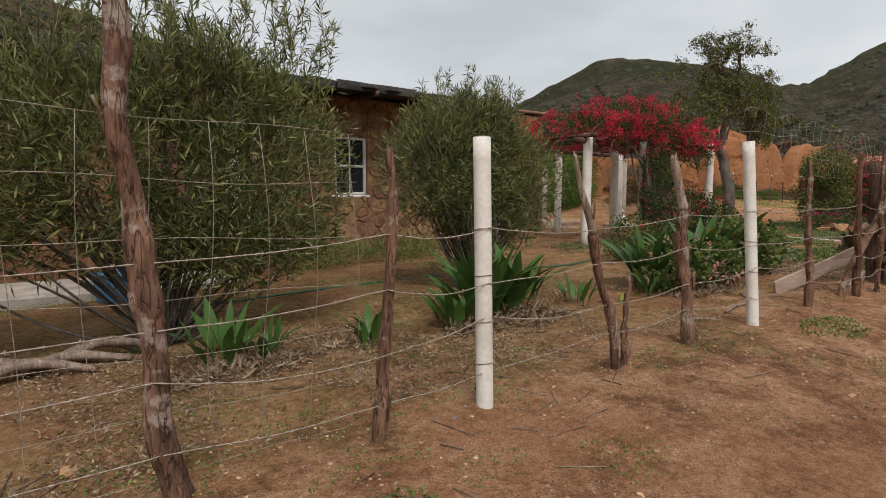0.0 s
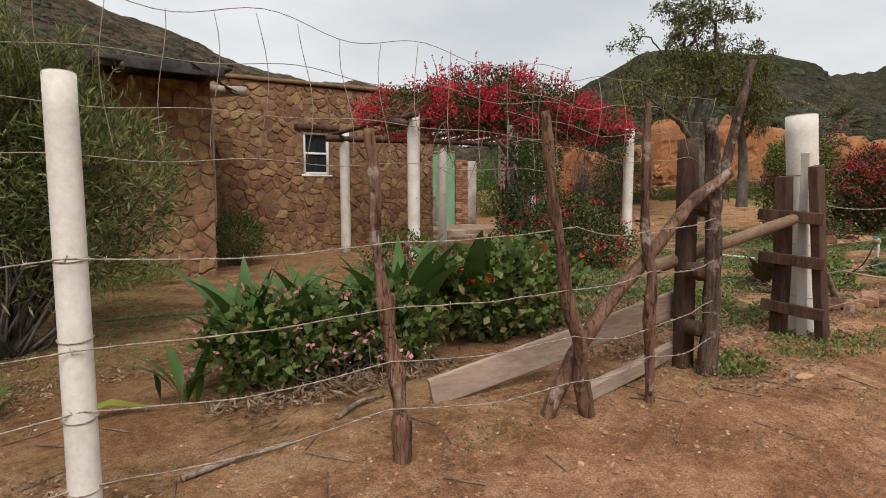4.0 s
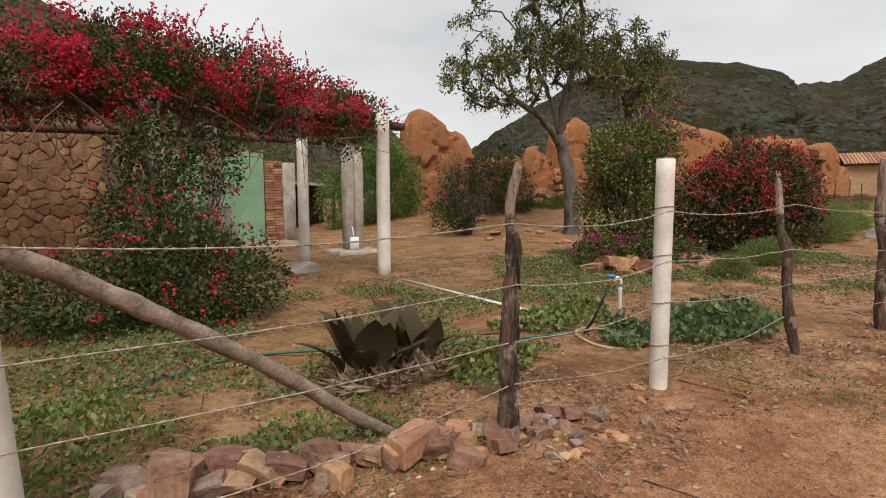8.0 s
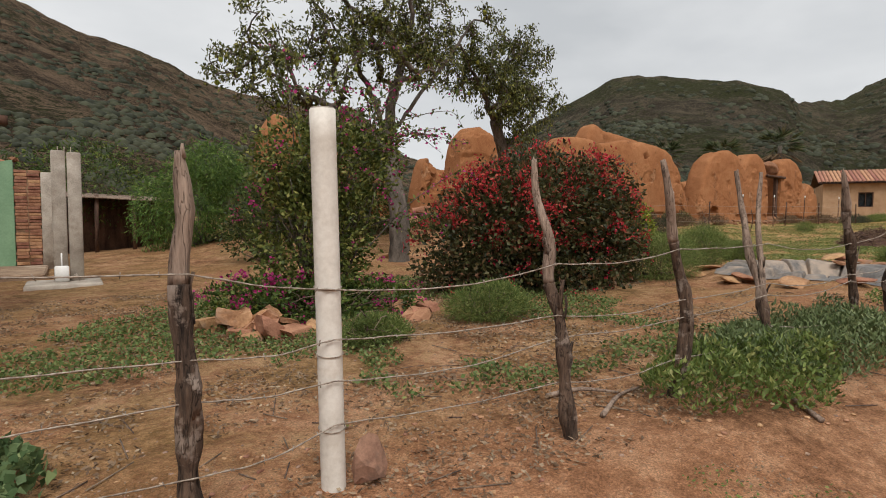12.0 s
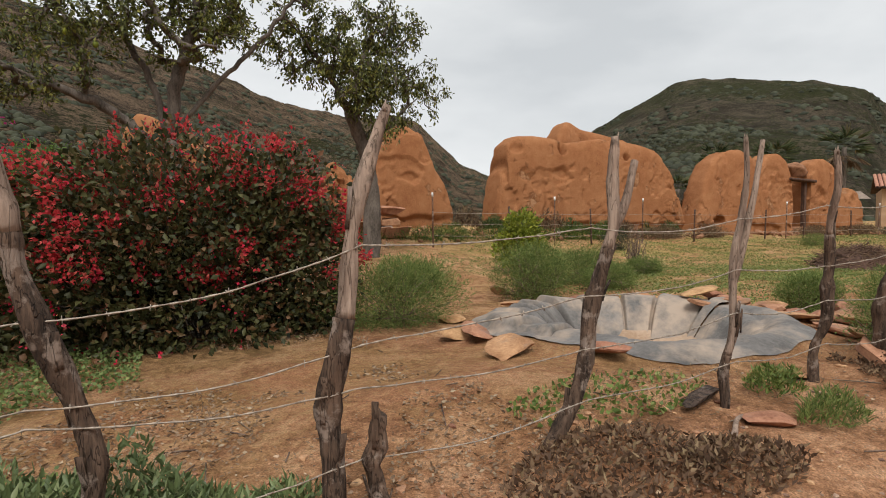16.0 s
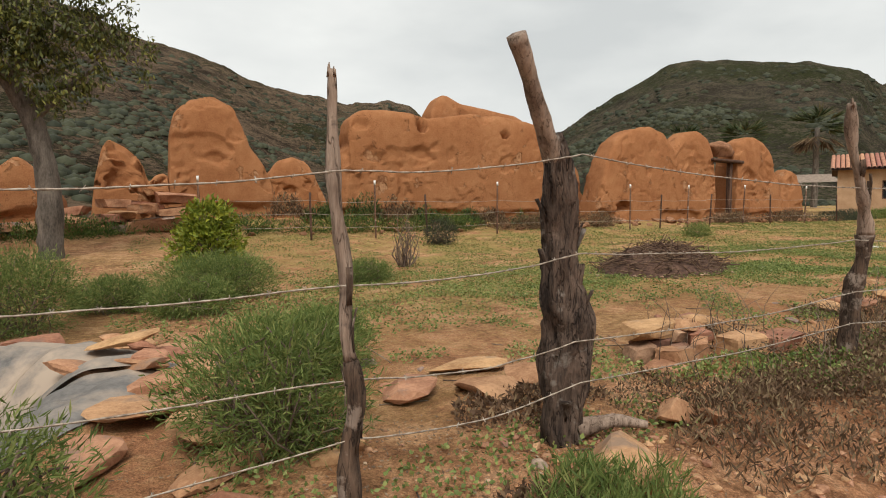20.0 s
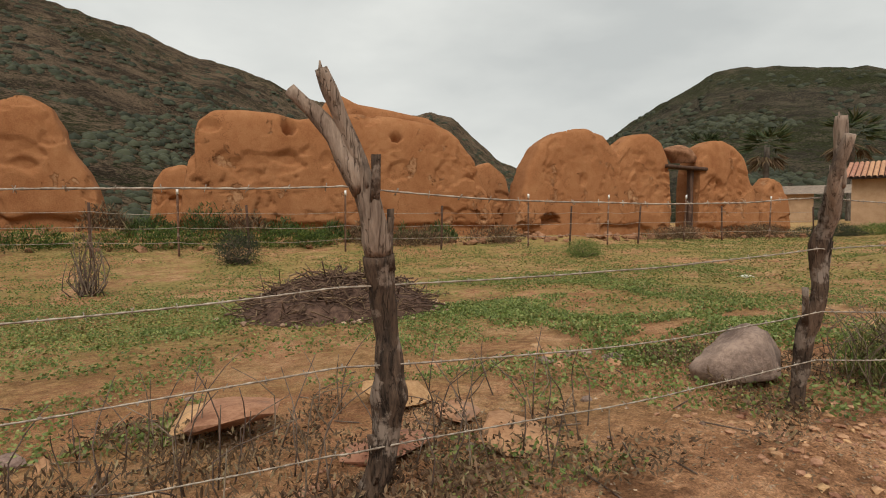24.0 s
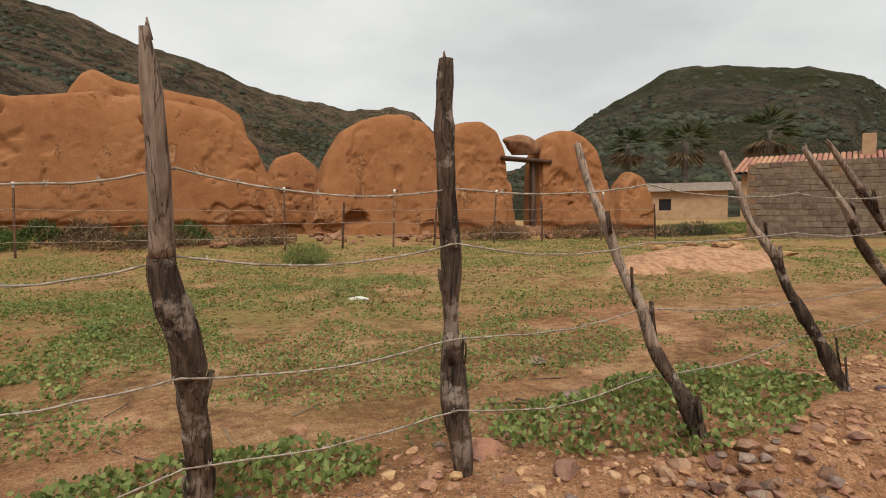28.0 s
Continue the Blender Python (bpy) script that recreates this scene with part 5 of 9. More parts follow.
def bush(name, label, category, blobs, count, leaf, material, rng, shell=0.4, gap=0.36, grain=2.2, up=0.3, stem_mat=None, stem_n=24, stem_r=0.014, flowers=(), group="", seed=0, droop=0.0):
    """A shrub: stems, a crown of single leaves with gaps, and flowers (name, count, size, material, lowest share, label)."""
    blobs = np.asarray(blobs, float)
    cx, cy = blobs[:, 0].mean(), blobs[:, 1].mean()
    z0 = G(cx, cy)
    ob = thing(name, (cx, cy, z0), label, category, group)
    p, d = cloud_points(rng, blobs, count, shell, gap, grain, seed)
    low = gz(p[:, 0], p[:, 1]) + 0.02
    p[:, 2] = np.maximum(p[:, 2], low + rng.uniform(0, 0.06, len(p)))
    way = d * 0.8 + rng.normal(size=p.shape) * 0.7 + np.array([0, 0, up]) - np.array([0, 0, droop])
    part("foliage", leaves(p, way, leaf[0], leaf[1], rng), material, ob, kind="stuff")
    if stem_n:
        tips, _ = cloud_points(rng, blobs * np.array([1, 1, 1, 0.85, 0.85, 0.85]), stem_n, 0.6, 0.0)
        part("branchwork", stems(rng, (cx, cy, z0 - 0.05), tips, stem_r, 0.004), stem_mat or TWIG, ob, kind="stuff")
    for fname, n, size, fmat, share, flabel in flowers:
        q, e = cloud_points(rng, blobs * np.array([1, 1, 1, 1.05, 1.05, 1.05]), n * 9, 0.93, 0.0, grain, seed + 9)
        zlo, zhi = q[:, 2].min(), q[:, 2].max()
        keep = (vnoise(q * 1.7, 90 + seed) * 0.25 + vnoise(q * 4.5, 95 + seed) * 0.75 > 0.58) & (q[:, 2] > zlo + share * (zhi - zlo)) & ((e[:, 1] < 0.55) | (e[:, 2] > 0.2))
        q, e = q[keep][:n], e[keep][:n]
        m = 6
        q5 = np.repeat(q, m, axis=0) + rng.normal(size=(len(q) * m, 3)) * size * 0.7
        w5 = np.repeat(e, m, axis=0) + rng.normal(size=(len(q) * m, 3)) * 0.9
        part(fname, leaves(q5, w5, size, size * 0.85, rng, 0.15), fmat, ob, flabel, kind="stuff")
    return ob


def sprigs(rng, pts, length, n_leaf, leaf, parent, material, name="sprig", stem_mat=None):
    """Upright leafy shoots standing out of a crown."""
    out, st = [], []
    for q in pts:
        d = np.array([rng.normal() * 0.25, rng.normal() * 0.25, 1.0])
        d /= np.linalg.norm(d)
        L = length * rng.uniform(0.6, 1.2)
        t = rng.uniform(0.1, 1, n_leaf)
        p = q + d * (t * L)[:, None]
        way = d * 0.7 + rng.normal(size=(n_leaf, 3)) * 0.55
        out.append(leaves(p, way, leaf[0], leaf[1], rng))
        st.append(tube(np.array([q, q + d * L]), [0.004, 0.002], 4))
    part(name, joined(out), material, parent, kind="stuff")
    part("shootwork", joined(st), stem_mat or TWIG, parent, kind="stuff")


rng = np.random.default_rng(11)
big = bush("willow_leaved_bush", "large olive-green narrow-leaved bush standing behind the fence", "bush",
           [(0.2, 5.9, 1.35, 1.0, 0.9, 0.85), (1.2, 5.6, 1.5, 1.2, 0.9, 1.0), (2.4, 5.6, 1.55, 1.1, 0.9, 1.2), (2.3, 5.5, 0.8, 1.05, 0.7, 0.55), (2.1, 5.7, 2.2, 0.85, 0.8, 0.6)], 34000, (0.13, 0.018), WILLOW, rng, 0.2, 0.42, 2.4, 0.55, TREEBARK, 60, 0.02, seed=1)
top, _ = cloud_points(rng, [(0.6, 5.8, 1.95, 1.0, 0.8, 0.3), (1.4, 5.6, 2.25, 0.9, 0.8, 0.4), (2.4, 5.6, 2.45, 0.95, 0.7, 0.5)], 150, 0.5, 0.0)
sprigs(rng, top, 0.6, 46, (0.12, 0.014), big, WILLOW, "leafy_growth")
small = bush("willow_leaved_bush", "round olive-green narrow-leaved bush with upright shoots beside the stone house", "bush",
             [(5.85, 6.3, 1.6, 1.05, 0.85, 0.95), (6.6, 6.2, 1.4, 0.85, 0.75, 0.85), (5.15, 6.2, 1.6, 0.75, 0.7, 0.85), (6.2, 6.2, 0.75, 0.85, 0.6, 0.4), (5.8, 6.2, 2.15, 0.9, 0.65, 0.45)], 21000, (0.135, 0.019), WILLOW, rng, 0.2, 0.36, 2.3, 0.55, TREEBARK, 90, 0.018, seed=2)
top, _ = cloud_points(rng, [(5.85, 6.3, 2.15, 1.15, 0.7, 0.35)], 120, 0.5, 0.0)
sprigs(rng, top, 0.5, 40, (0.12, 0.014), small, WILLOW, "leafy_growth")


def canna(x, y, n, height, rng, mat=None, label="clump of broad upright green canna leaves", name="canna_plant", wide=1.0):
    z0 = G(x, y)
    ob = thing(name, (x, y, z0), label, "plant")
    for k in range(int(n * 1.6)):
        a = rng.uniform(0, 2 * math.pi)
        lean = rng.uniform(0.15, 0.95)
        L, W = height * rng.uniform(0.5, 1.1), height * wide * rng.uniform(0.085, 0.14)
        t = np.linspace(0, 1, 9)
        base = np.array([x, y, z0]) + np.array([math.cos(a), math.sin(a), 0]) * rng.uniform(0, 0.16 + 0.02 * n ** 0.5)
        out = np.array([math.cos(a), math.sin(a), 0])
        line = base + out * (lean * L * t ** 1.8)[:, None] + np.array([0, 0, 1]) * (L * (t - 0.28 * lean * t ** 3))[:, None]
        side = np.array([-math.sin(a), math.cos(a), 0.0])
        wid = W * np.interp(t, [0, 0.2, 0.3, 0.52, 0.8, 1], [0.12, 0.14, 0.55, 1.0, 0.5, 0.02])
        v = np.stack([line + side * wid[:, None] + np.array([0, 0, 0.25]) * wid[:, None], line, line - side * wid[:, None] + np.array([0, 0, 0.25]) * wid[:, None]], 1).reshape(-1, 3)
        i = np.arange(8)[:, None] * 3
        f = np.vstack([np.hstack([i, i + 1, i + 4, i + 3]), np.hstack([i + 1, i + 2, i + 5, i + 4])])
        part("leaf", (v, f), mat or CANNA, ob)
    return ob


for x, y, n, h in ((4.5, 4.4, 16, 0.85), (5.05, 4.5, 14, 0.8), (4.1, 4.25, 8, 0.55), (3.1, 4.3, 6, 0.42), (2.2, 4.5, 5, 0.4), (1.9, 4.6, 6, 0.55), (5.9, 4.3, 4, 0.4), (7.55, 4.35, 14, 0.95), (8.1, 4.25, 12, 0.9), (8.85, 4.4, 12, 1.05), (9.55, 4.35, 5, 1.2), (7.05, 4.05, 4, 0.5)):
    canna(x, y, int(n * 2.1), h, rng, wide=0.8)
bush("geranium_bush", "dense geranium bush with red-orange flowers in the garden bed", "bush", [(9.75, 4.2, 0.42, 0.75, 0.5, 0.45), (10.3, 4.35, 0.42, 0.6, 0.5, 0.42)], 2900, (0.085, 0.08), GERANIUM, rng, 0.45, 0.38, 3.0, 0.5, TWIG, 50, 0.008, (("flower_cluster", 15, 0.05, ORANGEPETAL, 0.6, "red-orange flower heads"),), seed=3)
bush("flower_bush", "low garden bush with pale pink flowers behind the fence", "bush", [(7.7, 4.05, 0.3, 0.55, 0.4, 0.36), (8.5, 4.0, 0.3, 0.5, 0.35, 0.34)], 2300, (0.075, 0.066), GERANIUM, rng, 0.45, 0.36, 3.0, 0.4, TWIG, 40, 0.008, (("pink_blossom", 34, 0.042, ROSE, 0.25, "pale pink flower heads"),), seed=4)
bush("garden_shrub", "small green shrub against the stone wall", "bush", [(8.95, 11.2, 0.5, 0.55, 0.45, 0.5)], 2600, (0.06, 0.03), BROADLEAF, rng, 0.5, 0.3, 3.0, 0.3, seed=5)
bush("garden_shrub", "tufted low green plants at the foot of the house wall", "bush", [(5.0, 9.4, 0.12, 1.2, 0.35, 0.28), (6.8, 9.4, 0.12, 1.0, 0.35, 0.26)], 3400, (0.16, 0.012), WEED, rng, 0.2, 0.3, 3.0, 1.2, seed=6, stem_n=0)
bush("red_flowering_shrub", "small shrub with crimson flowers inside the yard", "bush", [(9.9, 6.4, 0.42, 0.55, 0.5, 0.45)], 2200, (0.05, 0.035), BROADLEAF, rng, 0.5, 0.34, 3.0, 0.3, flowers=(("blossom", 26, 0.03, CRIMSON, 0.4, "crimson flowers"),), seed=7)

# bougainvillea over the pergola
bg_blobs = [(12.0, 9.6, 2.85, 1.1, 1.5, 0.5), (13.2, 9.2, 3.1, 1.2, 1.4, 0.62), (14.4, 9.2, 3.0, 1.2, 1.4, 0.58), (15.5, 9.2, 2.8, 1.0, 1.3, 0.5), (16.35, 9.0, 2.65, 0.6, 0.9, 0.42), (12.3, 8.6, 2.75, 0.9, 0.6, 0.45), (13.9, 8.3, 2.85, 1.4, 0.5, 0.42), (16.1, 8.6, 2.35, 0.45, 0.45, 0.4)]
boug = bush("bougainvillea", "crimson bougainvillea sprawling over the pergola roof", "climbing plant", bg_blobs, 32000, (0.06, 0.034), BOUGLEAF, rng, 0.35, 0.33, 2.2, 0.2, TWIG, 0, 0.01, (("blossom", 2700, 0.046, CRIMSON, 0.25, "crimson bracts"),), seed=8)
zb = G(13.3, 8.1)
for k in range(7):
    a = k * 0.9
    foot = np.array([13.2 + 0.18 * math.cos(a), 8.0 + 0.14 * math.sin(a), zb - 0.05])
    part("woody_stem", tube(spline([foot, foot + (0.15 * math.sin(k * 2.0), 0.1, 0.9), foot + (0.3 * math.cos(k * 1.7), 0.25, 1.8), foot + (0.7 * math.cos(k * 2.3), 0.6, 2.75)], 0.08), [0.045, 0.035, 0.028, 0.015], 8, 0.15, k), TREEBARK, boug)
hang = []
for k in range(70):
    q = np.array([rng.uniform(11.2, 16.6), rng.uniform(8.0, 9.4), rng.uniform(2.2, 2.6)])
    hang.append(tube(spline([q, q + rng.normal(size=3) * 0.25, q + rng.normal(size=3) * 0.35 + (0, 0, -0.35)], 0.08), [0.008, 0.003], 4))
part("hanging_twigwork", joined(hang), TWIG, boug, kind="stuff")
arch, _ = cloud_points(rng, [(13.7, 9.1, 3.45, 2.6, 1.0, 0.25)], 46, 0.4, 0.0)
sprigs(rng, arch, 0.28, 12, (0.05, 0.034), boug, CRIMSON, "flowering_growth")
bush("bougainvillea", "leafy bougainvillea column climbing the pergola post", "climbing plant", [(13.3, 8.0, 1.5, 0.5, 0.4, 1.1), (13.1, 7.9, 0.9, 0.5, 0.4, 0.8), (14.1, 8.4, 1.9, 0.4, 0.35, 0.6)], 6500, (0.06, 0.035), BOUGLEAF, rng, 0.3, 0.36, 2.5, 0.0, TREEBARK, 26, 0.014, (("blossom", 60, 0.04, CRIMSON, 0.3, "crimson bracts"),), seed=9)
bush("bougainvillea", "low dark bougainvillea mound with a few crimson flowers", "bush", [(12.5, 6.9, 0.4, 0.8, 0.7, 0.45), (13.6, 6.8, 0.55, 0.9, 0.75, 0.62), (13.4, 7.2, 0.95, 0.6, 0.55, 0.5)], 12000, (0.06, 0.035), BOUGLEAF, rng, 0.4, 0.34, 2.3, 0.15, TWIG, 50, 0.01, (("blossom", 120, 0.04, CRIMSON, 0.1, "crimson bracts"),), seed=10)

# red bougainvillea by the pond, and the tall pink one
bush("red_bougainvillea", "big round bougainvillea bush thick with scarlet flowers", "bush", [(23.6, 6.9, 1.1, 1.3, 1.1, 1.05), (24.9, 6.8, 1.15, 1.35, 1.1, 1.1), (24.3, 6.7, 1.6, 1.5, 1.0, 0.95), (25.6, 6.7, 0.95, 0.62, 0.85, 0.85), (25.45, 6.7, 1.8, 0.68, 0.8, 0.68), (22.9, 7.1, 0.85, 0.75, 0.8, 0.7), (24.3, 6.6, 0.55, 1.8, 1.0, 0.5)], 30000, (0.085, 0.052), REDDISH, rng, 0.5, 0.34, 2.0, 0.1, TREEBARK, 70, 0.02, (("blossom", 1500, 0.045, REDBRACT, 0.4, "scarlet bracts"), ("low_blossom", 240, 0.04, CRIMSON, 0.0, "crimson bracts")), seed=11)
tall_pink = bush("pink_bougainvillea", "tall green bougainvillea shrub with magenta sprays", "bush", [(20.6, 7.0, 1.15, 0.78, 0.8, 1.0), (20.9, 7.0, 2.0, 0.85, 0.8, 0.7), (20.3, 6.9, 2.15, 0.6, 0.6, 0.5), (21.3, 7.1, 2.45, 0.55, 0.55, 0.42)], 12500, (0.075, 0.042), LUSH, rng, 0.45, 0.36, 2.2, 0.1, TREEBARK, 50, 0.02, (("blossom", 42, 0.042, PINKBRACT, 0.25, "magenta bracts"),), seed=12)
wands, wand_leaves, wand_bracts = [], [], []
for k in range(30):
    a = np.array([rng.uniform(20.2, 21.5), rng.uniform(6.5, 7.2), rng.uniform(1.0 if k % 4 == 0 else 1.9, 1.3 if k % 4 == 0 else 2.6)])
    b = a + np.array([rng.uniform(-0.5, 1.3), rng.uniform(-0.7, 0.2), rng.uniform(0.2, 1.15)])
    c = b + np.array([rng.uniform(0.1, 0.7), rng.uniform(-0.3, 0.1), rng.uniform(-0.35, 0.1)])
    line = spline([a, a * 0.55 + b * 0.45 + (0, 0, 0.12), b, c], 0.03)
    wands.append(tube(line, np.linspace(0.009, 0.003, len(line)), 5))
    pick = rng.integers(len(line) // 4, len(line), 34)
    wand_leaves.append(leaves(line[pick] + rng.normal(size=(34, 3)) * 0.02, rng.normal(size=(34, 3)) + (0, 0, -0.1), 0.075, 0.042, rng))
    pick = rng.integers(len(line) // 2, len(line), 8 + 16 * (k % 3 == 0))
    wand_bracts.append(leaves(line[pick] + rng.normal(size=(len(pick), 3)) * 0.03, rng.normal(size=(len(pick), 3)), 0.042, 0.036, rng, 0.15))
part("arching_stemwork", joined(wands), TREEBARK, tall_pink, kind="stuff")
part("spray_foliage", joined(wand_leaves), LUSH, tall_pink, kind="stuff")
part("spray_blossom", joined(wand_bracts), PINKBRACT, tall_pink, "magenta bracts along arching stems", kind="stuff")
bush("pink_bougainvillea", "low spreading magenta bougainvillea among stones", "bush", [(20.4, 6.5, 0.42, 0.9, 0.55, 0.32), (19.7, 6.7, 0.45, 0.55, 0.45, 0.3), (21.1, 6.3, 0.42, 0.6, 0.45, 0.3)], 4600, (0.07, 0.04), BROADLEAF, rng, 0.5, 0.34, 2.4, 0.1, TWIG, 30, 0.01, (("blossom", 170, 0.04, PINKBRACT, 0.25, "magenta bracts"),), seed=13)


bush("pink_bougainvillea", "straggling bougainvillea shrub with magenta sprays before the ruins", "bush", [(21.9, 13.6, 1.5, 0.8, 0.6, 0.9), (22.6, 13.5, 2.2, 0.6, 0.5, 0.6), (21.5, 13.5, 1.0, 0.7, 0.6, 0.6)], 3200, (0.09, 0.05), BOUGLEAF, rng, 0.4, 0.44, 2.0, 0.1, TREEBARK, 70, 0.02, (("blossom", 36, 0.045, PINKBRACT, 0.3, "magenta bracts"), ("red_blossom", 14, 0.045, REDBRACT, 0.5, "dull red bracts")), seed=60)
# trees
def tree(name, label, trunk, r0, mains, blobs, tips, leaf_n, leaf, material, rng, gap=0.4, droop=0.5, pods=40):
    """A tree: trunk, crooked main limbs, and twigs that reach from the nearest wood to points in the crown; leaves along the twigs."""
    x, y = trunk[0][:2]
    ob = thing(name, (x, y, G(x, y)), label, "tree")
    line = spline([(x, y, G(x, y) - 0.2)] + list(trunk), 0.12)
    nodes, parent, runs = [q for q in line], [-1] + list(range(len(line) - 1)), []

    def reach(start, path):
        ids = [start]
        for q in path:
            nodes.append(np.asarray(q, float))
            parent.append(ids[-1])
            ids.append(len(nodes) - 1)
        return ids

    for way in mains:
        at = np.array(way[0], float)
        start = int(np.argmin(np.linalg.norm(np.array(nodes) - at, axis=1)))
        pts = spline([nodes[start]] + [np.array(q, float) for q in way[1:]], 0.16)[1:]
        runs.append((True, reach(start, pts + rng.normal(size=pts.shape) * 0.025)))
    goal, _ = cloud_points(rng, blobs, tips, 0.1, gap, 1.1, 7)
    goal = goal[np.argsort(np.linalg.norm(goal - nodes[len(line) - 1], axis=1))]
    for q in goal:
        have = np.array(nodes)
        d = np.linalg.norm(have - q, axis=1) + np.where(np.arange(len(have)) < len(line), 0.6, 0.0)
        k = int(np.argmin(d))
        gone = np.linalg.norm(have[k] - q)
        if gone < 0.12:
            continue
        mid = (have[k] + q) / 2 + rng.normal(size=3) * 0.16 * gone + np.array([0, 0, 0.1 * gone])
        pts = spline([have[k], mid, q, q + rng.normal(size=3) * 0.1 - np.array([0, 0, 0.16 * droop])], 0.15)[1:]
        runs.append((False, reach(k, pts + rng.normal(size=pts.shape) * 0.012)))
    load = np.ones(len(nodes))
    for k in range(len(nodes) - 1, 0, -1):
        if parent[k] >= 0:
            load[parent[k]] += 0.45 * load[k] if parent[k] == k - 1 and k < len(line) else load[k]
    nodes = np.array(nodes)
    width = np.clip(0.0048 * load ** 0.46, 0.006, r0 * 0.62)
    part("trunk", tube(line, np.linspace(r0 * 1.3, r0 * 0.85, len(line)), 16, 0.18, 5, ridge=0.09), TREEBARK, ob)
    thin, lp, ld = [], [], []
    for main, ids in runs:
        tb = tube(nodes[ids], np.minimum(width[ids], width[ids[min(1, len(ids) - 1)]]), 9 if main else 5, 0.15 if main else 0.0, len(ids))
        if main:
            part("limb", tb, TREEBARK, ob)
        else:
            thin.append(tb)
            m = max(3, int(leaf_n / tips))
            t = rng.uniform(0.25, 1, m) ** 0.7 * (len(ids) - 1)
            a = np.floor(t).astype(int).clip(0, len(ids) - 2)
            w = nodes[ids][a + 1] - nodes[ids][a]
            lp.append(nodes[ids][a] + w * (t - a)[:, None] + rng.normal(size=(m, 3)) * np.array([0.085, 0.085, 0.08]))
            ld.append(w / np.maximum(np.linalg.norm(w, axis=1, keepdims=True), 1e-6) * 0.5 + rng.normal(size=(m, 3)) * 0.7 - np.array([0, 0, droop]))
    part("twigwork", joined(thin), TREEBARK, ob, kind="stuff")
    part("foliage", leaves(np.vstack(lp), np.vstack(ld), leaf[0], leaf[1], rng), material, ob, kind="stuff")
    if pods:
        hung = [rock(rng, goal[k] + (0, 0, -0.16), (0.05, 0.05, 0.065), 2, 0.03, 2) for k in rng.integers(0, len(goal), pods)]
        part("fruit_cluster", joined(hung), LIME, ob, "round yellow-green fruits", kind="stuff")
    return ob


tree("spreading_tree", "spreading open-crowned tree with twisted limbs and sparse leaves", [(24.55, 11.9, 1.4), (24.5, 12.1, 2.4), (24.39, 12.3, 3.2)], 0.2,
     [[(24.5, 12.15, 2.7), (23.5, 12.1, 3.6), (22.4, 12.1, 4.05), (21.4, 12.0, 4.5)], [(24.39, 12.3, 3.2), (24.15, 12.4, 4.2), (23.5, 12.6, 5.5), (22.7, 12.8, 6.5)], [(24.39, 12.3, 3.2), (24.6, 12.2, 4.5), (24.95, 12.0, 5.9), (24.7, 11.8, 7.1)], [(24.39, 12.3, 3.2), (25.2, 12.3, 4.2), (26.2, 12.4, 5.4), (27.0, 12.3, 6.6)]],
     [(22.0, 12.2, 4.6, 1.7, 1.3, 1.0), (22.6, 12.5, 5.9, 1.6, 1.4, 1.0), (24.6, 12.0, 6.4, 1.9, 1.5, 1.2), (26.3, 12.3, 6.1, 1.4, 1.3, 1.0), (24.3, 11.8, 5.2, 1.7, 1.2, 0.7), (24.2, 12.0, 7.6, 1.9, 1.4, 0.7)], 430, 19000, (0.11, 0.046), TREELEAF, np.random.default_rng(21), 0.5)
tree("spreading_tree", "tall dark-trunked tree with drooping twigs beside the ruins", [(28.78, 13.0, 1.4), (28.78, 13.0, 2.3), (28.6, 13.0, 3.3), (28.2, 12.9, 4.2)], 0.17,
     [[(28.2, 12.9, 4.2), (27.5, 12.8, 5.2), (26.8, 12.8, 6.2)], [(28.3, 12.9, 3.9), (28.5, 12.9, 5.2), (28.9, 13.0, 6.5)], [(28.6, 13.0, 3.3), (29.4, 12.9, 4.2), (30.1, 12.9, 4.8)]],
     [(27.3, 12.9, 5.6, 1.1, 1.1, 0.9), (28.8, 13.0, 6.1, 1.2, 1.2, 0.9), (29.7, 12.9, 4.9, 0.95, 0.9, 0.75), (28.9, 12.8, 4.0, 1.0, 0.8, 0.5), (28.3, 12.7, 4.9, 1.0, 0.9, 0.7)], 280, 15500, (0.11, 0.046), TREELEAF, np.random.default_rng(25), 0.44, 0.9, 12)
PEPPER = foliage("weeping_pepper_leaves", (0.045, 0.095, 0.02), (0.14, 0.23, 0.045), (0.24, 0.31, 0.075))
bush("pepper_tree", "bright green weeping pepper tree behind the yard", "tree", [(21.0, 18.0, 1.9, 1.1, 1.0, 1.4), (22.3, 18.2, 1.9, 1.05, 1.0, 1.4), (21.6, 18.0, 2.9, 1.0, 0.9, 0.85), (20.2, 18.3, 1.5, 0.8, 0.8, 1.2)], 19000, (0.15, 0.028), PEPPER, rng, 0.45, 0.3, 1.6, -0.6, TREEBARK, 30, 0.03, seed=15)
bush("pepper_tree", "bushy dark green pepper tree beside the ruined walls", "tree", [(26.2, 16.6, 1.7, 1.1, 0.9, 1.2), (25.4, 16.8, 1.9, 0.9, 0.8, 1.2), (26.0, 16.6, 2.7, 0.8, 0.7, 0.7)], 9000, (0.14, 0.03), BOUGLEAF, rng, 0.45, 0.36, 1.8, -0.5, TREEBARK, 26, 0.03, seed=61)
bush("dark_tree", "dark green trees behind the roofless green building", "tree", [(15.0, 22, 2.2, 2.5, 1.5, 1.6), (18.6, 22, 2.3, 2.2, 1.5, 1.7)], 9000, (0.16, 0.05), BROADLEAF, rng, 0.5, 0.3, 1.2, -0.3, TREEBARK, 24, 0.03, seed=16)
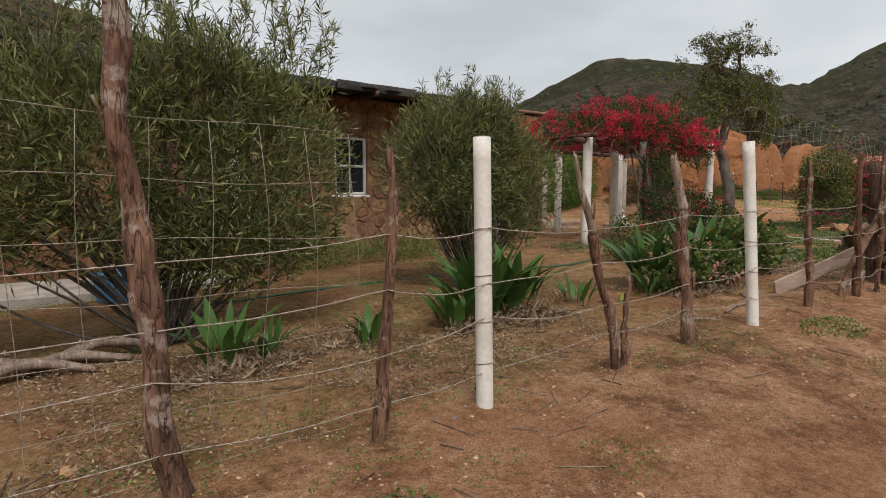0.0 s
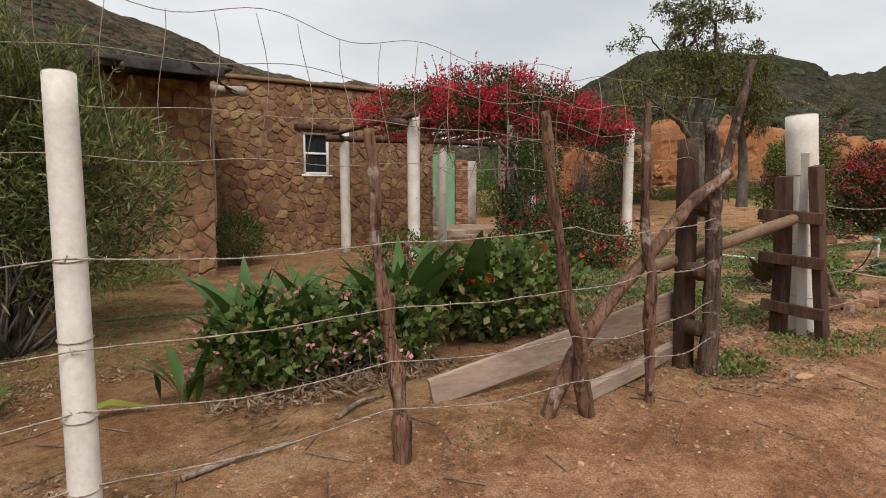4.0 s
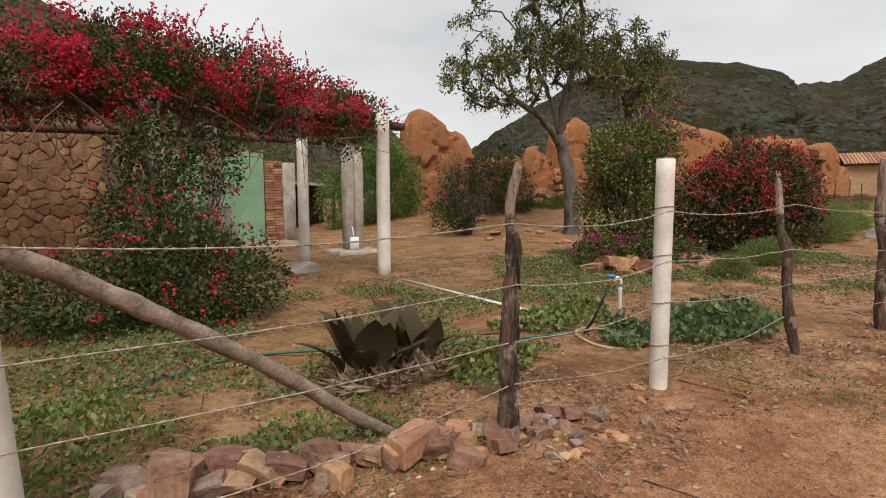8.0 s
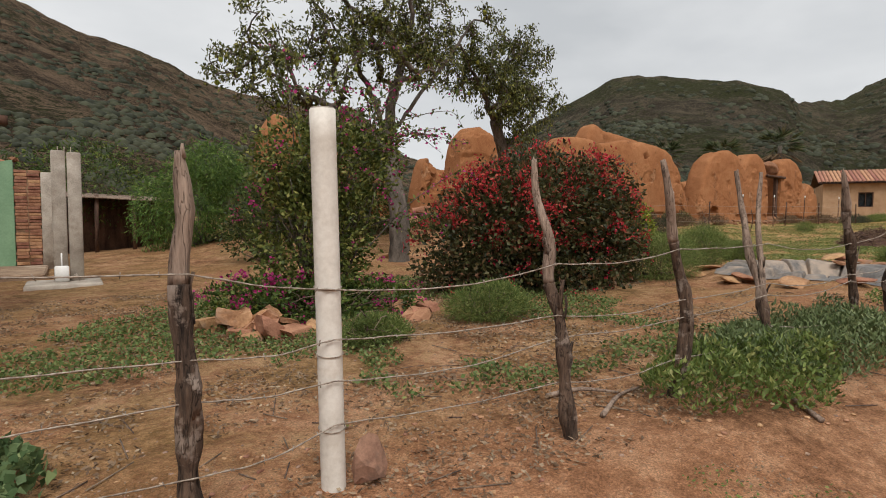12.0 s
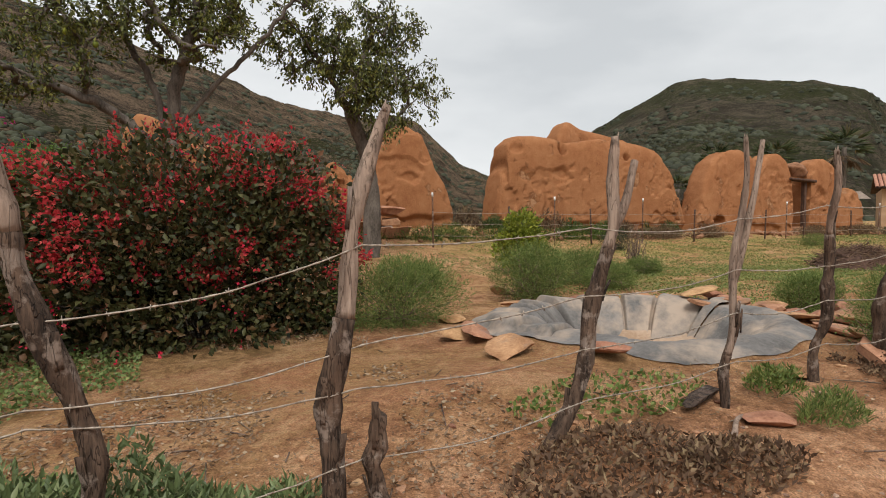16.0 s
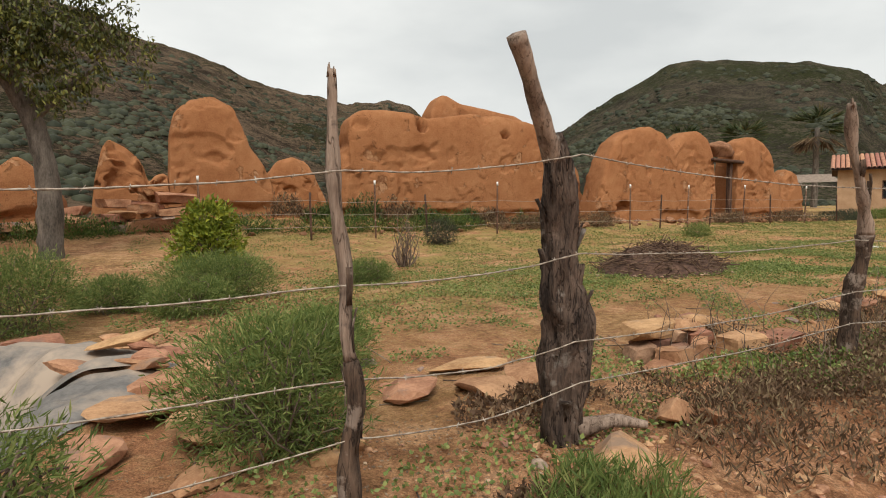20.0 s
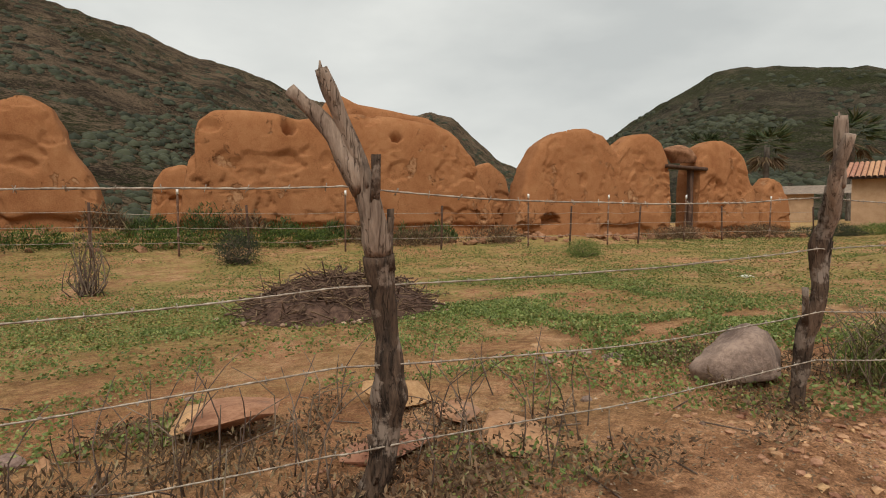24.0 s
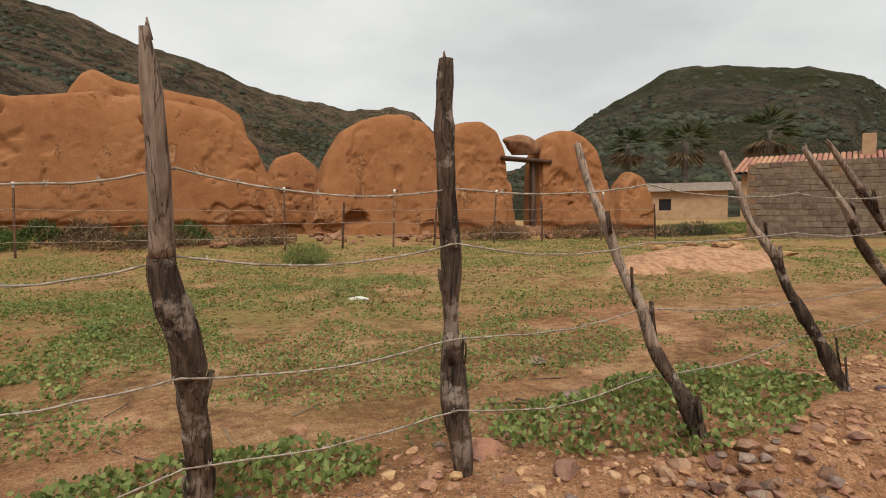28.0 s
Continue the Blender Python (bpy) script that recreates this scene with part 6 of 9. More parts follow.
bush("bare_bush", "leafless many-stemmed brown bush with a few red flowers", "bush", [(24.0, 17.0, 1.9, 0.85, 0.7, 1.4)], 1500, (0.06, 0.03), DRYWEED, rng, 0.3, 0.4, 2.0, 0.3, TREEBARK, 120, 0.018, (("blossom", 26, 0.05, REDBRACT, 0.2, "dull red bracts"),), seed=17)
bush("lime_bush", "bright yellow-green leafy bush in the field", "bush", [(31.25, 10.4, 1.05, 0.6, 0.55, 0.45), (31.3, 10.4, 1.5, 0.42, 0.42, 0.35)], 3600, (0.11, 0.05), LIME, rng, 0.45, 0.38, 2.6, 0.2, TREEBARK, 26, 0.015, seed=18)
bush("grey_shrub", "dull grey-green rounded shrub in the field", "bush", [(37.25, 13.7, 1.1, 0.5, 0.45, 0.42)], 3000, (0.07, 0.014), GREYSHRUB, rng, 0.35, 0.3, 3.0, 0.7, TWIG, 50, 0.008, seed=19)
bush("green_shrub", "small round feathery green shrub in the field", "bush", [(45.5, 12.3, 0.98, 0.5, 0.4, 0.3)], 3200, (0.09, 0.008), FERNY, rng, 0.3, 0.25, 3.0, 0.9, TWIG, 20, 0.006, seed=20)
bush("dead_sapling", "thin leafless sapling in the field", "bush", [(34.9, 10.6, 1.2, 0.3, 0.25, 0.6)], 200, (0.03, 0.012), DRYWEED, rng, 0.3, 0.3, 3.0, 0.5, TWIG, 46, 0.012, seed=21)

# feathery bushes
for n, (x, y, r, h) in enumerate(((31.5, 4.4, 0.45, 0.45), (31.2, 8.4, 0.85, 0.6), (30.95, 3.1, 0.52, 0.66), (29.75, 2.55, 0.55, 0.54), (26.6, 6.3, 0.95, 0.75), (30.0, 8.0, 0.5, 0.4), (28.1, 9.0, 0.5, 0.45), (30.8, 7.2, 0.5, 0.4), (29.2, 7.1, 0.7, 0.8), (20.4, 4.9, 0.35, 0.25), (22.0, 5.2, 0.55, 0.4), (33.5, 9.0, 0.45, 0.35))):
    z = G(x, y)
    bush("feathery_bush", "feathery bright green bush beside the fence" if y < 5 else "feathery bright green bush in the open field", "bush", [(x, y, z + h * 0.45, r, r * 0.8, h * 0.6), (x + 0.2 * r, y, z + h * 0.7, r * 0.6, r * 0.5, h * 0.4)], int(19000 * r * (0.5 if y < 2.6 else 1)), (0.06, 0.0085), FERNY, rng, 0.15, 0.33, 3.6, 0.45, TWIG, 130 if y < 2.6 else 60, 0.006, group="feathery bushes", seed=22 + n)
# green growth and dry brush along the ledge
for n, (x, w, mat, text) in enumerate(((32.2, 1.6, BROADLEAF, "dark green weeds along the foot of the ruins"), (35.0, 1.8, BROADLEAF, "green weeds along the foot of the ruins"), (38.2, 2.2, BROADLEAF, "green weeds along the foot of the ruins"), (42.0, 1.8, DRYWEED, "dry brown weeds along the foot of the ruins"), (45.0, 1.2, DRYWEED, "dry brown weeds along the foot of the ruins"), (52.5, 1.6, DRYWEED, "dry brown brush before the ruin doorway"), (56.5, 2.4, DRYWEED, "dry brown brush before the ruin doorway"), (61.0, 3.0, GREYSHRUB, "grey brush beyond the ruins"), (65.0, 3.0, WEED, "green weeds beyond the ruins"), (28.0, 2.5, BROADLEAF, "dark weeds under the tree"), (24.5, 2.5, DRYWEED, "dry weeds under the trees"))):
    y = 16.3
    z = G(x, y)
    bush("weed_strip", text, "weeds", [(x, y, z + 0.16, w, 0.5, 0.32), (x + w * 0.4, y + 0.3, z + 0.24, w * 0.4, 0.4, 0.36)], int(1800 * w), (0.1, 0.022), mat, rng, 0.1, 0.3, 1.6, 1.0, TWIG, 0, group="weed strips", seed=40 + n)


# low growth on the ground
def ground_cover(name, label, count, region, leaf, material, rng, tall=0.05, clump=1.4, cut=0.5, flat=0.6, seed=0):
    """Small leaves close to the soil where the clump noise allows; region: x0, x1, y0, y1."""
    x0, x1, y0, y1 = region
    n = count * 5
    x, y = rng.uniform(x0, x1, n), rng.uniform(y0, y1, n)
    p = np.stack([x, y, x * 0], -1)
    q = np.hypot((x - 28.72) / 1.85, (y - 4.6) / 1.65)
    keep = (0.6 * vnoise(p * clump, seed + 1) + 0.4 * vnoise(p * clump * 3.1, seed + 2) > cut) & (q > 1) & (np.hypot((x - 50.6) / 2.3, (y - 7.0) / 1.25) > 1)
    p = p[keep][:count]
    p[:, 2] = gz(p[:, 0], p[:, 1]) + rng.uniform(0, tall, len(p)) ** 1.0
    d = rng.normal(size=p.shape)
    d[:, 2] = np.abs(d[:, 2]) * (1 - flat) + 0.12
    solo(name, leaves(p, d, leaf[0], leaf[1], rng, 0.12), material, tuple(p[0]), label, "ground cover", kind="stuff")


ground_cover("low_weeds", "low round-leaved green weeds spreading over the field", 52000, (30.5, 46.5, 3.4, 9.5), (0.026, 0.02), BLUEWEED, rng, 0.05, 0.75, 0.51, 0.75, 1)
ground_cover("low_weeds", "fine green weeds over the open field", 48000, (30, 58, 5.0, 16), (0.036, 0.024), WEED, rng, 0.05, 0.7, 0.5, 0.8, 2)
ground_cover("low_weeds", "yellowing thin weeds over the open field", 20000, (30, 64, 6.0, 16.5), (0.06, 0.026), surface("yellow_green_grass", (0.13, 0.125, 0.035), (0.25, 0.23, 0.075), 8, 50, 0.9, 0.0, island=0.3), rng, 0.04, 0.4, 0.42, 0.85, 3)
ground_cover("fence_weeds", "bright green weeds along the fence foot", 12000, (30, 48, 2.2, 4.2), (0.028, 0.023), BLUEWEED, rng, 0.06, 0.9, 0.57, 0.5, 4)
ground_cover("dry_weeds", "dry reddish weeds along the fence", 11000, (31.8, 42, 2.1, 3.8), (0.036, 0.013), DRYWEED, rng, 0.11, 0.9, 0.54, 0.2, 5)
ground_cover("yard_weeds", "patches of green weeds in the yard", 38000, (10.5, 24, 3.0, 9), (0.042, 0.028), YARDWEED, rng, 0.07, 0.7, 0.545, 0.6, 6)
ground_cover("yard_weeds", "sparse small weeds on bare yard soil", 9000, (-2, 12, 2.2, 9), (0.026, 0.015), WEED, rng, 0.05, 0.9, 0.64, 0.6, 7)
ground_cover("road_weeds", "small weeds at the edge of the dirt road", 9000, (-1, 24, 1.2, 3.2), (0.022, 0.012), WEED, rng, 0.03, 0.8, 0.66, 0.7, 8)
ground_cover("leaf_litter", "dead leaves and twigs lying along the fence", 15000, (-2, 12, 2.9, 5.2), (0.042, 0.013), LITTER, rng, 0.05, 1.0, 0.54, 0.75, 9)
ground_cover("leaf_litter", "thin dead leaf litter on the yard soil", 42000, (10, 26, 2.0, 10), (0.04, 0.017), LITTER, rng, 0.02, 1.4, 0.47, 0.9, 10)
ground_cover("leaf_litter", "dry leaf bits scattered on the road verge", 26000, (-2, 46, 0.9, 3.2), (0.026, 0.01), LITTER, rng, 0.012, 1.5, 0.5, 0.9, 11)


def patch(name, label, category, x, y, rx, ry, h, count, leaf, material, rng, up=1.0, seed=0, flowers=()):
    t = rng.uniform(0, 2 * np.pi, count * 2)
    r = np.sqrt(rng.uniform(0, 1, count * 2))
    px, py = x + rx * r * np.cos(t), y + ry * r * np.sin(t)
    edge = r + 1.0 * (vnoise(np.stack([px * 1.6, py * 1.6, px * 0], -1), 70 + seed) - 0.5) + 0.5 * (vnoise(np.stack([px * 5, py * 5, px * 0], -1), 74 + seed) - 0.5)
    ok = edge < 0.95
    px, py, edge = px[ok][:count], py[ok][:count], edge[ok][:count]
    top = h * np.clip(1.15 - edge ** 2, 0.1, 1) * (0.6 + 0.8 * vnoise(np.stack([px * 3.5, py * 3.5, px * 0], -1), 71 + seed))
    p = np.stack([px, py, gz(px, py) + top * rng.uniform(0.25, 1, len(px))], -1)
    d = rng.normal(size=p.shape)
    d[:, 2] = np.abs(d[:, 2]) * 0.6 + up
    return solo(name, leaves(p, d, leaf[0], leaf[1], rng, 0.2), material, (x, y, G(x, y)), label, category, kind="stuff")


patch("ice_plant", "spreading grey-green succulent ice plant at the fence foot", "succulent", 23.3, 2.35, 1.5, 0.6, 0.34, 12000, (0.062, 0.017), SUCCULENT, rng, 0.9, 1)
patch("ice_plant", "bright green succulent mat at the fence foot", "succulent", 21.9, 2.2, 0.9, 0.5, 0.24, 4500, (0.05, 0.02), WEED, rng, 0.7, 2)
patch("dry_brush", "dry reddish-brown weeds on the bank", "dry brush", 33.2, 2.0, 0.7, 0.5, 0.2, 1900, (0.06, 0.01), DRYWEED, rng, 0.9, 5)
patch("dry_brush", "dry reddish-brown weeds under the fence", "dry brush", 35.9, 2.7, 1.1, 0.5, 0.2, 1500, (0.05, 0.01), DRYWEED, rng, 1.0, 6)
patch("green_clump", "bright green feathery weed on the road bank", "weeds", 27.75, 2.45, 0.2, 0.16, 0.15, 700, (0.05, 0.014), WEED, rng, 0.8, 8)
patch("green_clump", "feathery green weed on the road bank", "weeds", 27.6, 2.0, 0.28, 0.2, 0.2, 900, (0.07, 0.008), FERNY, rng, 0.9, 9)
patch("green_clump", "feathery green weed on the road bank", "weeds", 29.4, 2.05, 0.3, 0.2, 0.18, 900, (0.07, 0.008), FERNY, rng, 0.9, 39)
patch("green_clump", "feathery green weed on the road bank", "weeds", 30.5, 1.7, 0.34, 0.22, 0.2, 1100, (0.07, 0.008), FERNY, rng, 0.9, 40)
patch("green_clump", "feathery green weed on the road bank", "weeds", 31.9, 1.75, 0.4, 0.25, 0.28, 2600, (0.08, 0.008), FERNY, rng, 0.9, 10)
patch("green_clump", "green and brown weeds beside the boulder", "weeds", 40.72, 2.6, 0.45, 0.32, 0.34, 1300, (0.07, 0.01), WEED, rng, 0.9, 11)
patch("vine_patch", "sprawling squash-like vine with broad leaves round the tap", "vine", 17.0, 3.35, 0.95, 0.6, 0.22, 2100, (0.06, 0.056), foliage("broad_vine_leaves", (0.06, 0.105, 0.04), (0.17, 0.23, 0.095), (0.27, 0.31, 0.13), 0.6), rng, 0.45, 12)
patch("vine_patch", "green vine leaves behind the tap", "vine", 16.4, 4.5, 0.8, 0.35, 0.1, 500, (0.07, 0.06), WEED, rng, 0.5, 13)
patch("vine_patch", "yellow-green low leaves beside the agave", "vine", 14.95, 3.7, 0.45, 0.28, 0.13, 380, (0.06, 0.05), LUSH, rng, 0.4, 14)
patch("yard_clump", "tall green weeds in the gateway", "weeds", 12.3, 3.9, 0.7, 0.5, 0.22, 1300, (0.05, 0.026), WEED, rng, 0.8, 15)
patch("yard_clump", "grey-green leafy weeds in the gateway", "weeds", 11.2, 4.6, 0.9, 0.6, 0.28, 800, (0.07, 0.03), SUCCULENT, rng, 0.8, 16)
patch("yard_clump", "low green weeds by the gate post", "weeds", 10.62, 2.42, 0.3, 0.2, 0.12, 260, (0.045, 0.03), WEED, rng, 0.5, 17)
patch("fence_clump", "green broad-leaved weeds below the fence", "weeds", 42.6, 2.75, 1.1, 0.35, 0.09, 2200, (0.038, 0.03), BLUEWEED, rng, 0.5, 18)
patch("fence_clump", "green broad-leaved weeds below the fence", "weeds", 45.3, 2.6, 1.1, 0.5, 0.1, 2600, (0.038, 0.03), BLUEWEED, rng, 0.5, 19)
canna(14.15, 4.0, 13, 0.56, rng, AGAVE, "dark bronze-green bromeliad with stiff upright leaves", "bromeliad", 1.75)
canna(14.6, 4.1, 11, 0.52, rng, AGAVE, "dark bronze-green bromeliad with stiff upright leaves", "bromeliad", 1.75)
patch("dead_leaves", "heap of dry leaves round the bromeliad", "dead leaves", 14.25, 3.95, 0.5, 0.38, 0.1, 900, (0.16, 0.025), LITTER, rng, 0.1, 20)
patch("verge_weeds", "small patch of low green weeds on the road verge", "weeds", 7.0, 1.95, 0.5, 0.26, 0.05, 420, (0.032, 0.022), WEED, rng, 0.4, 21)
patch("verge_weeds", "small patch of low green weeds on the road verge", "weeds", 1.6, 1.9, 0.5, 0.22, 0.04, 420, (0.03, 0.02), WEED, rng, 0.4, 22)
patch("verge_weeds", "sparse green weeds on the sandy bank by the pond", "weeds", 26.6, 2.8, 0.9, 0.3, 0.05, 500, (0.04, 0.03), WEED, rng, 0.4, 23)
patch("verge_weeds", "creeping green weeds under the stones by the gate", "weeds", 13.4, 3.45, 0.9, 0.3, 0.06, 450, (0.035, 0.026), WEED, rng, 0.5, 24)
patch("verge_weeds", "bright creeping weeds beside the gate post", "weeds", 11.75, 2.35, 0.6, 0.4, 0.04, 620, (0.032, 0.022), WEED, rng, 0.4, 25)
patch("dead_leaves", "dry canna leaves lying at the foot of the plants", "dead leaves", 4.7, 4.1, 0.9, 0.28, 0.08, 700, (0.13, 0.025), LITTER, rng, 0.05, 26)
fl_line = np.array([(6.42, 4.02, 0.02), (6.52, 4.05, 0.06), (6.64, 4.07, 0.08), (6.76, 4.07, 0.05), (6.9, 4.03, 0.02)])
fl_line[:, 2] += gz(fl_line[:, 0], fl_line[:, 1])
fl_wide = np.array([0.01, 0.05, 0.06, 0.035, 0.006])[:, None] * np.array([0.1, 1.0, 0.35])
fl_v = np.stack([fl_line + fl_wide, fl_line, fl_line - fl_wide * np.array([1, 1, -1])], 1).reshape(-1, 3)
fl_i = np.arange(4)[:, None] * 3
solo("fallen_leaf", (fl_v, np.vstack([np.hstack([fl_i, fl_i + 1, fl_i + 4, fl_i + 3]), np.hstack([fl_i + 1, fl_i + 2, fl_i + 5, fl_i + 4])])), LIME, tuple(fl_line[0]), "yellowing canna leaf lying on the bare soil", "leaf")
patch("dead_leaves", "dry leaves lying under the fence-side plants", "dead leaves", 2.3, 4.3, 1.0, 0.25, 0.07, 520, (0.12, 0.022), LITTER, rng, 0.05, 27)
patch("dead_leaves", "dry leaves lying under the flower bed", "dead leaves", 8.0, 3.75, 1.1, 0.25, 0.06, 620, (0.1, 0.02), LITTER, rng, 0.05, 28)

BRUSH = foliage("dry_yellow_green_brush_leaves", (0.075, 0.062, 0.028), (0.2, 0.17, 0.065), (0.36, 0.33, 0.12), 0.8, 0.25)
BROWNWEED = foliage("dark_reddish_brown_weed_leaves", (0.075, 0.042, 0.026), (0.2, 0.12, 0.07), (0.33, 0.235, 0.13), 0.8, 0.2)
for k, (bx, by, rx, ry, n) in enumerate(((26.0, 2.12, 0.62, 0.4, 1700), (25.6, 1.68, 0.75, 0.36, 1300), (26.5, 1.85, 0.5, 0.3, 1000), (29.3, 2.4, 0.7, 0.42, 2600), (28.95, 1.95, 0.5, 0.36, 2000), (29.0, 1.62, 0.6, 0.28, 1500), (31.6, 1.9, 0.45, 0.28, 900), (32.4, 2.9, 0.55, 0.3, 1100))):
    patch("dry_brush", "low mat of dark withered weeds on the bank", "dry brush", bx, by, rx, ry, 0.11, n, (0.046, 0.019), BROWNWEED, rng, 0.4, 80 + k)
for k, (bx, by, rx, ry, n) in enumerate(((33.6, 2.1, 0.7, 0.4, 2600), (34.3, 1.95, 0.7, 0.35, 2600), (33.0, 2.5, 0.45, 0.3, 1200), (35.2, 2.05, 0.6, 0.3, 1500))):
    patch("dry_brush", "knee-low dry brown weeds with thin stalks on the bank", "dry brush", bx, by, rx, ry, 0.19, int(n * 0.75), (0.034, 0.012), DRYWEED, rng, 0.7, 90 + k)
patch("dry_brush", "low mat of dark reddish-brown withered weeds on the bank", "dry brush", 34.75, 2.2, 0.85, 0.42, 0.09, 2300, (0.04, 0.018), BROWNWEED, rng, 0.4, 31)
patch("dry_brush", "low mat of dark reddish-brown withered weeds on the bank", "dry brush", 35.55, 2.4, 0.7, 0.35, 0.08, 1500, (0.04, 0.017), BROWNWEED, rng, 0.4, 32)
patch("dry_brush", "tangle of dry yellow-green thorny stems on the bank", "dry brush", 40.6, 2.48, 0.45, 0.36, 0.42, 1300, (0.07, 0.01), BRUSH, rng, 0.9, 7)
patch("dry_brush", "low mat of withered weeds under the fence", "dry brush", 33.9, 2.45, 0.5, 0.3, 0.09, 1500, (0.034, 0.015), BROWNWEED, rng, 0.4, 33)
patch("dry_brush", "withered brown weeds by the leaning fence post", "dry brush", 37.2, 2.35, 0.5, 0.3, 0.12, 1500, (0.04, 0.014), BROWNWEED, rng, 0.5, 34)
patch("fence_clump", "green broad-leaved weeds below the flagstone pile", "weeds", 33.9, 2.85, 0.6, 0.28, 0.09, 900, (0.028, 0.024), BLUEWEED, rng, 0.5, 35)
patch("fence_clump", "sparse green weeds among withered brown ones", "weeds", 35.0, 2.45, 1.2, 0.5, 0.1, 1500, (0.036, 0.026), WEED, rng, 0.5, 36)
patch("green_clump", "feathery green weed on the road bank", "weeds", 36.4, 1.95, 0.45, 0.28, 0.2, 900, (0.07, 0.007), FERNY, rng, 0.9, 37)
patch("verge_weeds", "sparse yellow-green weeds on the road verge at the gate", "weeds", 12.5, 2.15, 0.7, 0.3, 0.03, 420, (0.03, 0.02), WEED, rng, 0.4, 38)

ground_cover("clover", "mat of pale green round-leaved weeds in the field", 12000, (36.0, 42.4, 3.4, 7.0), (0.034, 0.03), BLUEWEED, rng, 0.04, 0.7, 0.5, 0.35, 41)
TUFT = foliage("dark_green_wall_weeds", (0.03, 0.05, 0.014), (0.09, 0.125, 0.035), (0.16, 0.17, 0.06))
for k in range(9):
    patch("wall_weeds", "dark green weeds along the foot of the mud ruin", "weeds", 34.2 + 1.15 * k, 17.9 - 0.12 * k, 0.75, 0.4, 0.75 if k < 4 else 0.5, 1100, (0.16, 0.03), TUFT if k % 3 else DRYWEED, rng, 0.9, 50 + k)

# ---- the stone house ----
def clip_poly(poly, p, n):
    """Keep the side of the polygon with (q - p) . n <= 0."""
    out = []
    for a, b in zip(poly, poly[1:] + poly[:1]):
        da, db = (a[0] - p[0]) * n[0] + (a[1] - p[1]) * n[1], (b[0] - p[0]) * n[0] + (b[1] - p[1]) * n[1]
        if da <= 0:
            out.append(a)
        if (da < 0 < db) or (db < 0 < da):
            t = da / (da - db)
            out.append((a[0] + (b[0] - a[0]) * t, a[1] + (b[1] - a[1]) * t))
    return out


def stone_cells(u0, u1, v0, v1, du, dv, rng):
    """Irregular stones in a rectangle: cells of jittered points."""
    nu, nv = max(1, round((u1 - u0) / du)), max(1, round((v1 - v0) / dv))
    pts = {}
    for i in range(-2, nu + 2):
        for j in range(-2, nv + 2):
            pts[i, j] = (u0 + (i + 0.5 + rng.uniform(-0.48, 0.48) + 0.5 * (j % 2)) * (u1 - u0) / nu, v0 + (j + 0.5 + rng.uniform(-0.45, 0.45)) * (v1 - v0) / nv)
    cells = []
    for i in range(-1, nu + 1):
        for j in range(-1, nv + 1):
            c = pts[i, j]
            poly = [(u0, v0), (u1, v0), (u1, v1), (u0, v1)]
            for a in range(-2, 3):
                for b in range(-2, 3):
                    q = pts.get((i + a, j + b))
                    if q and (a or b) and len(poly) > 2:
                        poly = clip_poly(poly, ((c[0] + q[0]) / 2, (c[1] + q[1]) / 2), (q[0] - c[0], q[1] - c[1]))
            if len(poly) > 2:
                area = abs(sum(a[0] * b[1] - b[0] * a[1] for a, b in zip(poly, poly[1:] + poly[:1]))) / 2
                if area > 0.004:
                    cells.append(poly)
    return cells


def stone_piece(poly, rng, at, right, out):
    """One wall stone: an inset polygon standing out of the mortar with a rough face. at(u, v) gives its place."""
    c = np.mean(poly, axis=0)
    p = np.array(poly)
    # chipped outline: corners knocked off, edges wavering
    nxt = np.roll(p, -1, axis=0)
    p = np.stack([p * 0.8 + nxt * 0.2, p * 0.45 + nxt * 0.55], 1).reshape(-1, 2)
    p = p + rng.normal(size=p.shape) * 0.009
    n = len(p)
    e = p - c
    size = np.sqrt(np.abs(np.sum(p[:, 0] * np.roll(p[:, 1], -1) - np.roll(p[:, 0], -1) * p[:, 1])) / 2)
    gap = min(0.007 / max(size, 0.05), 0.12)
    rings = []
    depth = rng.uniform(0.01, 0.032)
    tilt = rng.normal(size=2) * 0.07
    for k, dz in ((1 - gap, -0.01), (1 - gap, depth * 0.6), (1 - gap - 0.12, depth)):
        q = c + e * k * rng.uniform(0.95, 1.0, (n, 1))
        rings.append(np.array([at(u, v) + out * (dz + (tilt @ (np.array((u, v)) - c) if dz > 0 else 0)) for u, v in q]))
    v = np.vstack(rings + [[at(*c) + out * (depth * rng.uniform(1.0, 1.25))]])
    j = np.arange(n)
    f = [(r * n + a, r * n + (a + 1) % n, (r + 1) * n + (a + 1) % n, (r + 1) * n + a) for r in range(2) for a in range(n)]
    tri = [(2 * n + a, 2 * n + (a + 1) % n, 3 * n) for a in range(n)]
    return v, [np.array(f), np.array(tri)]


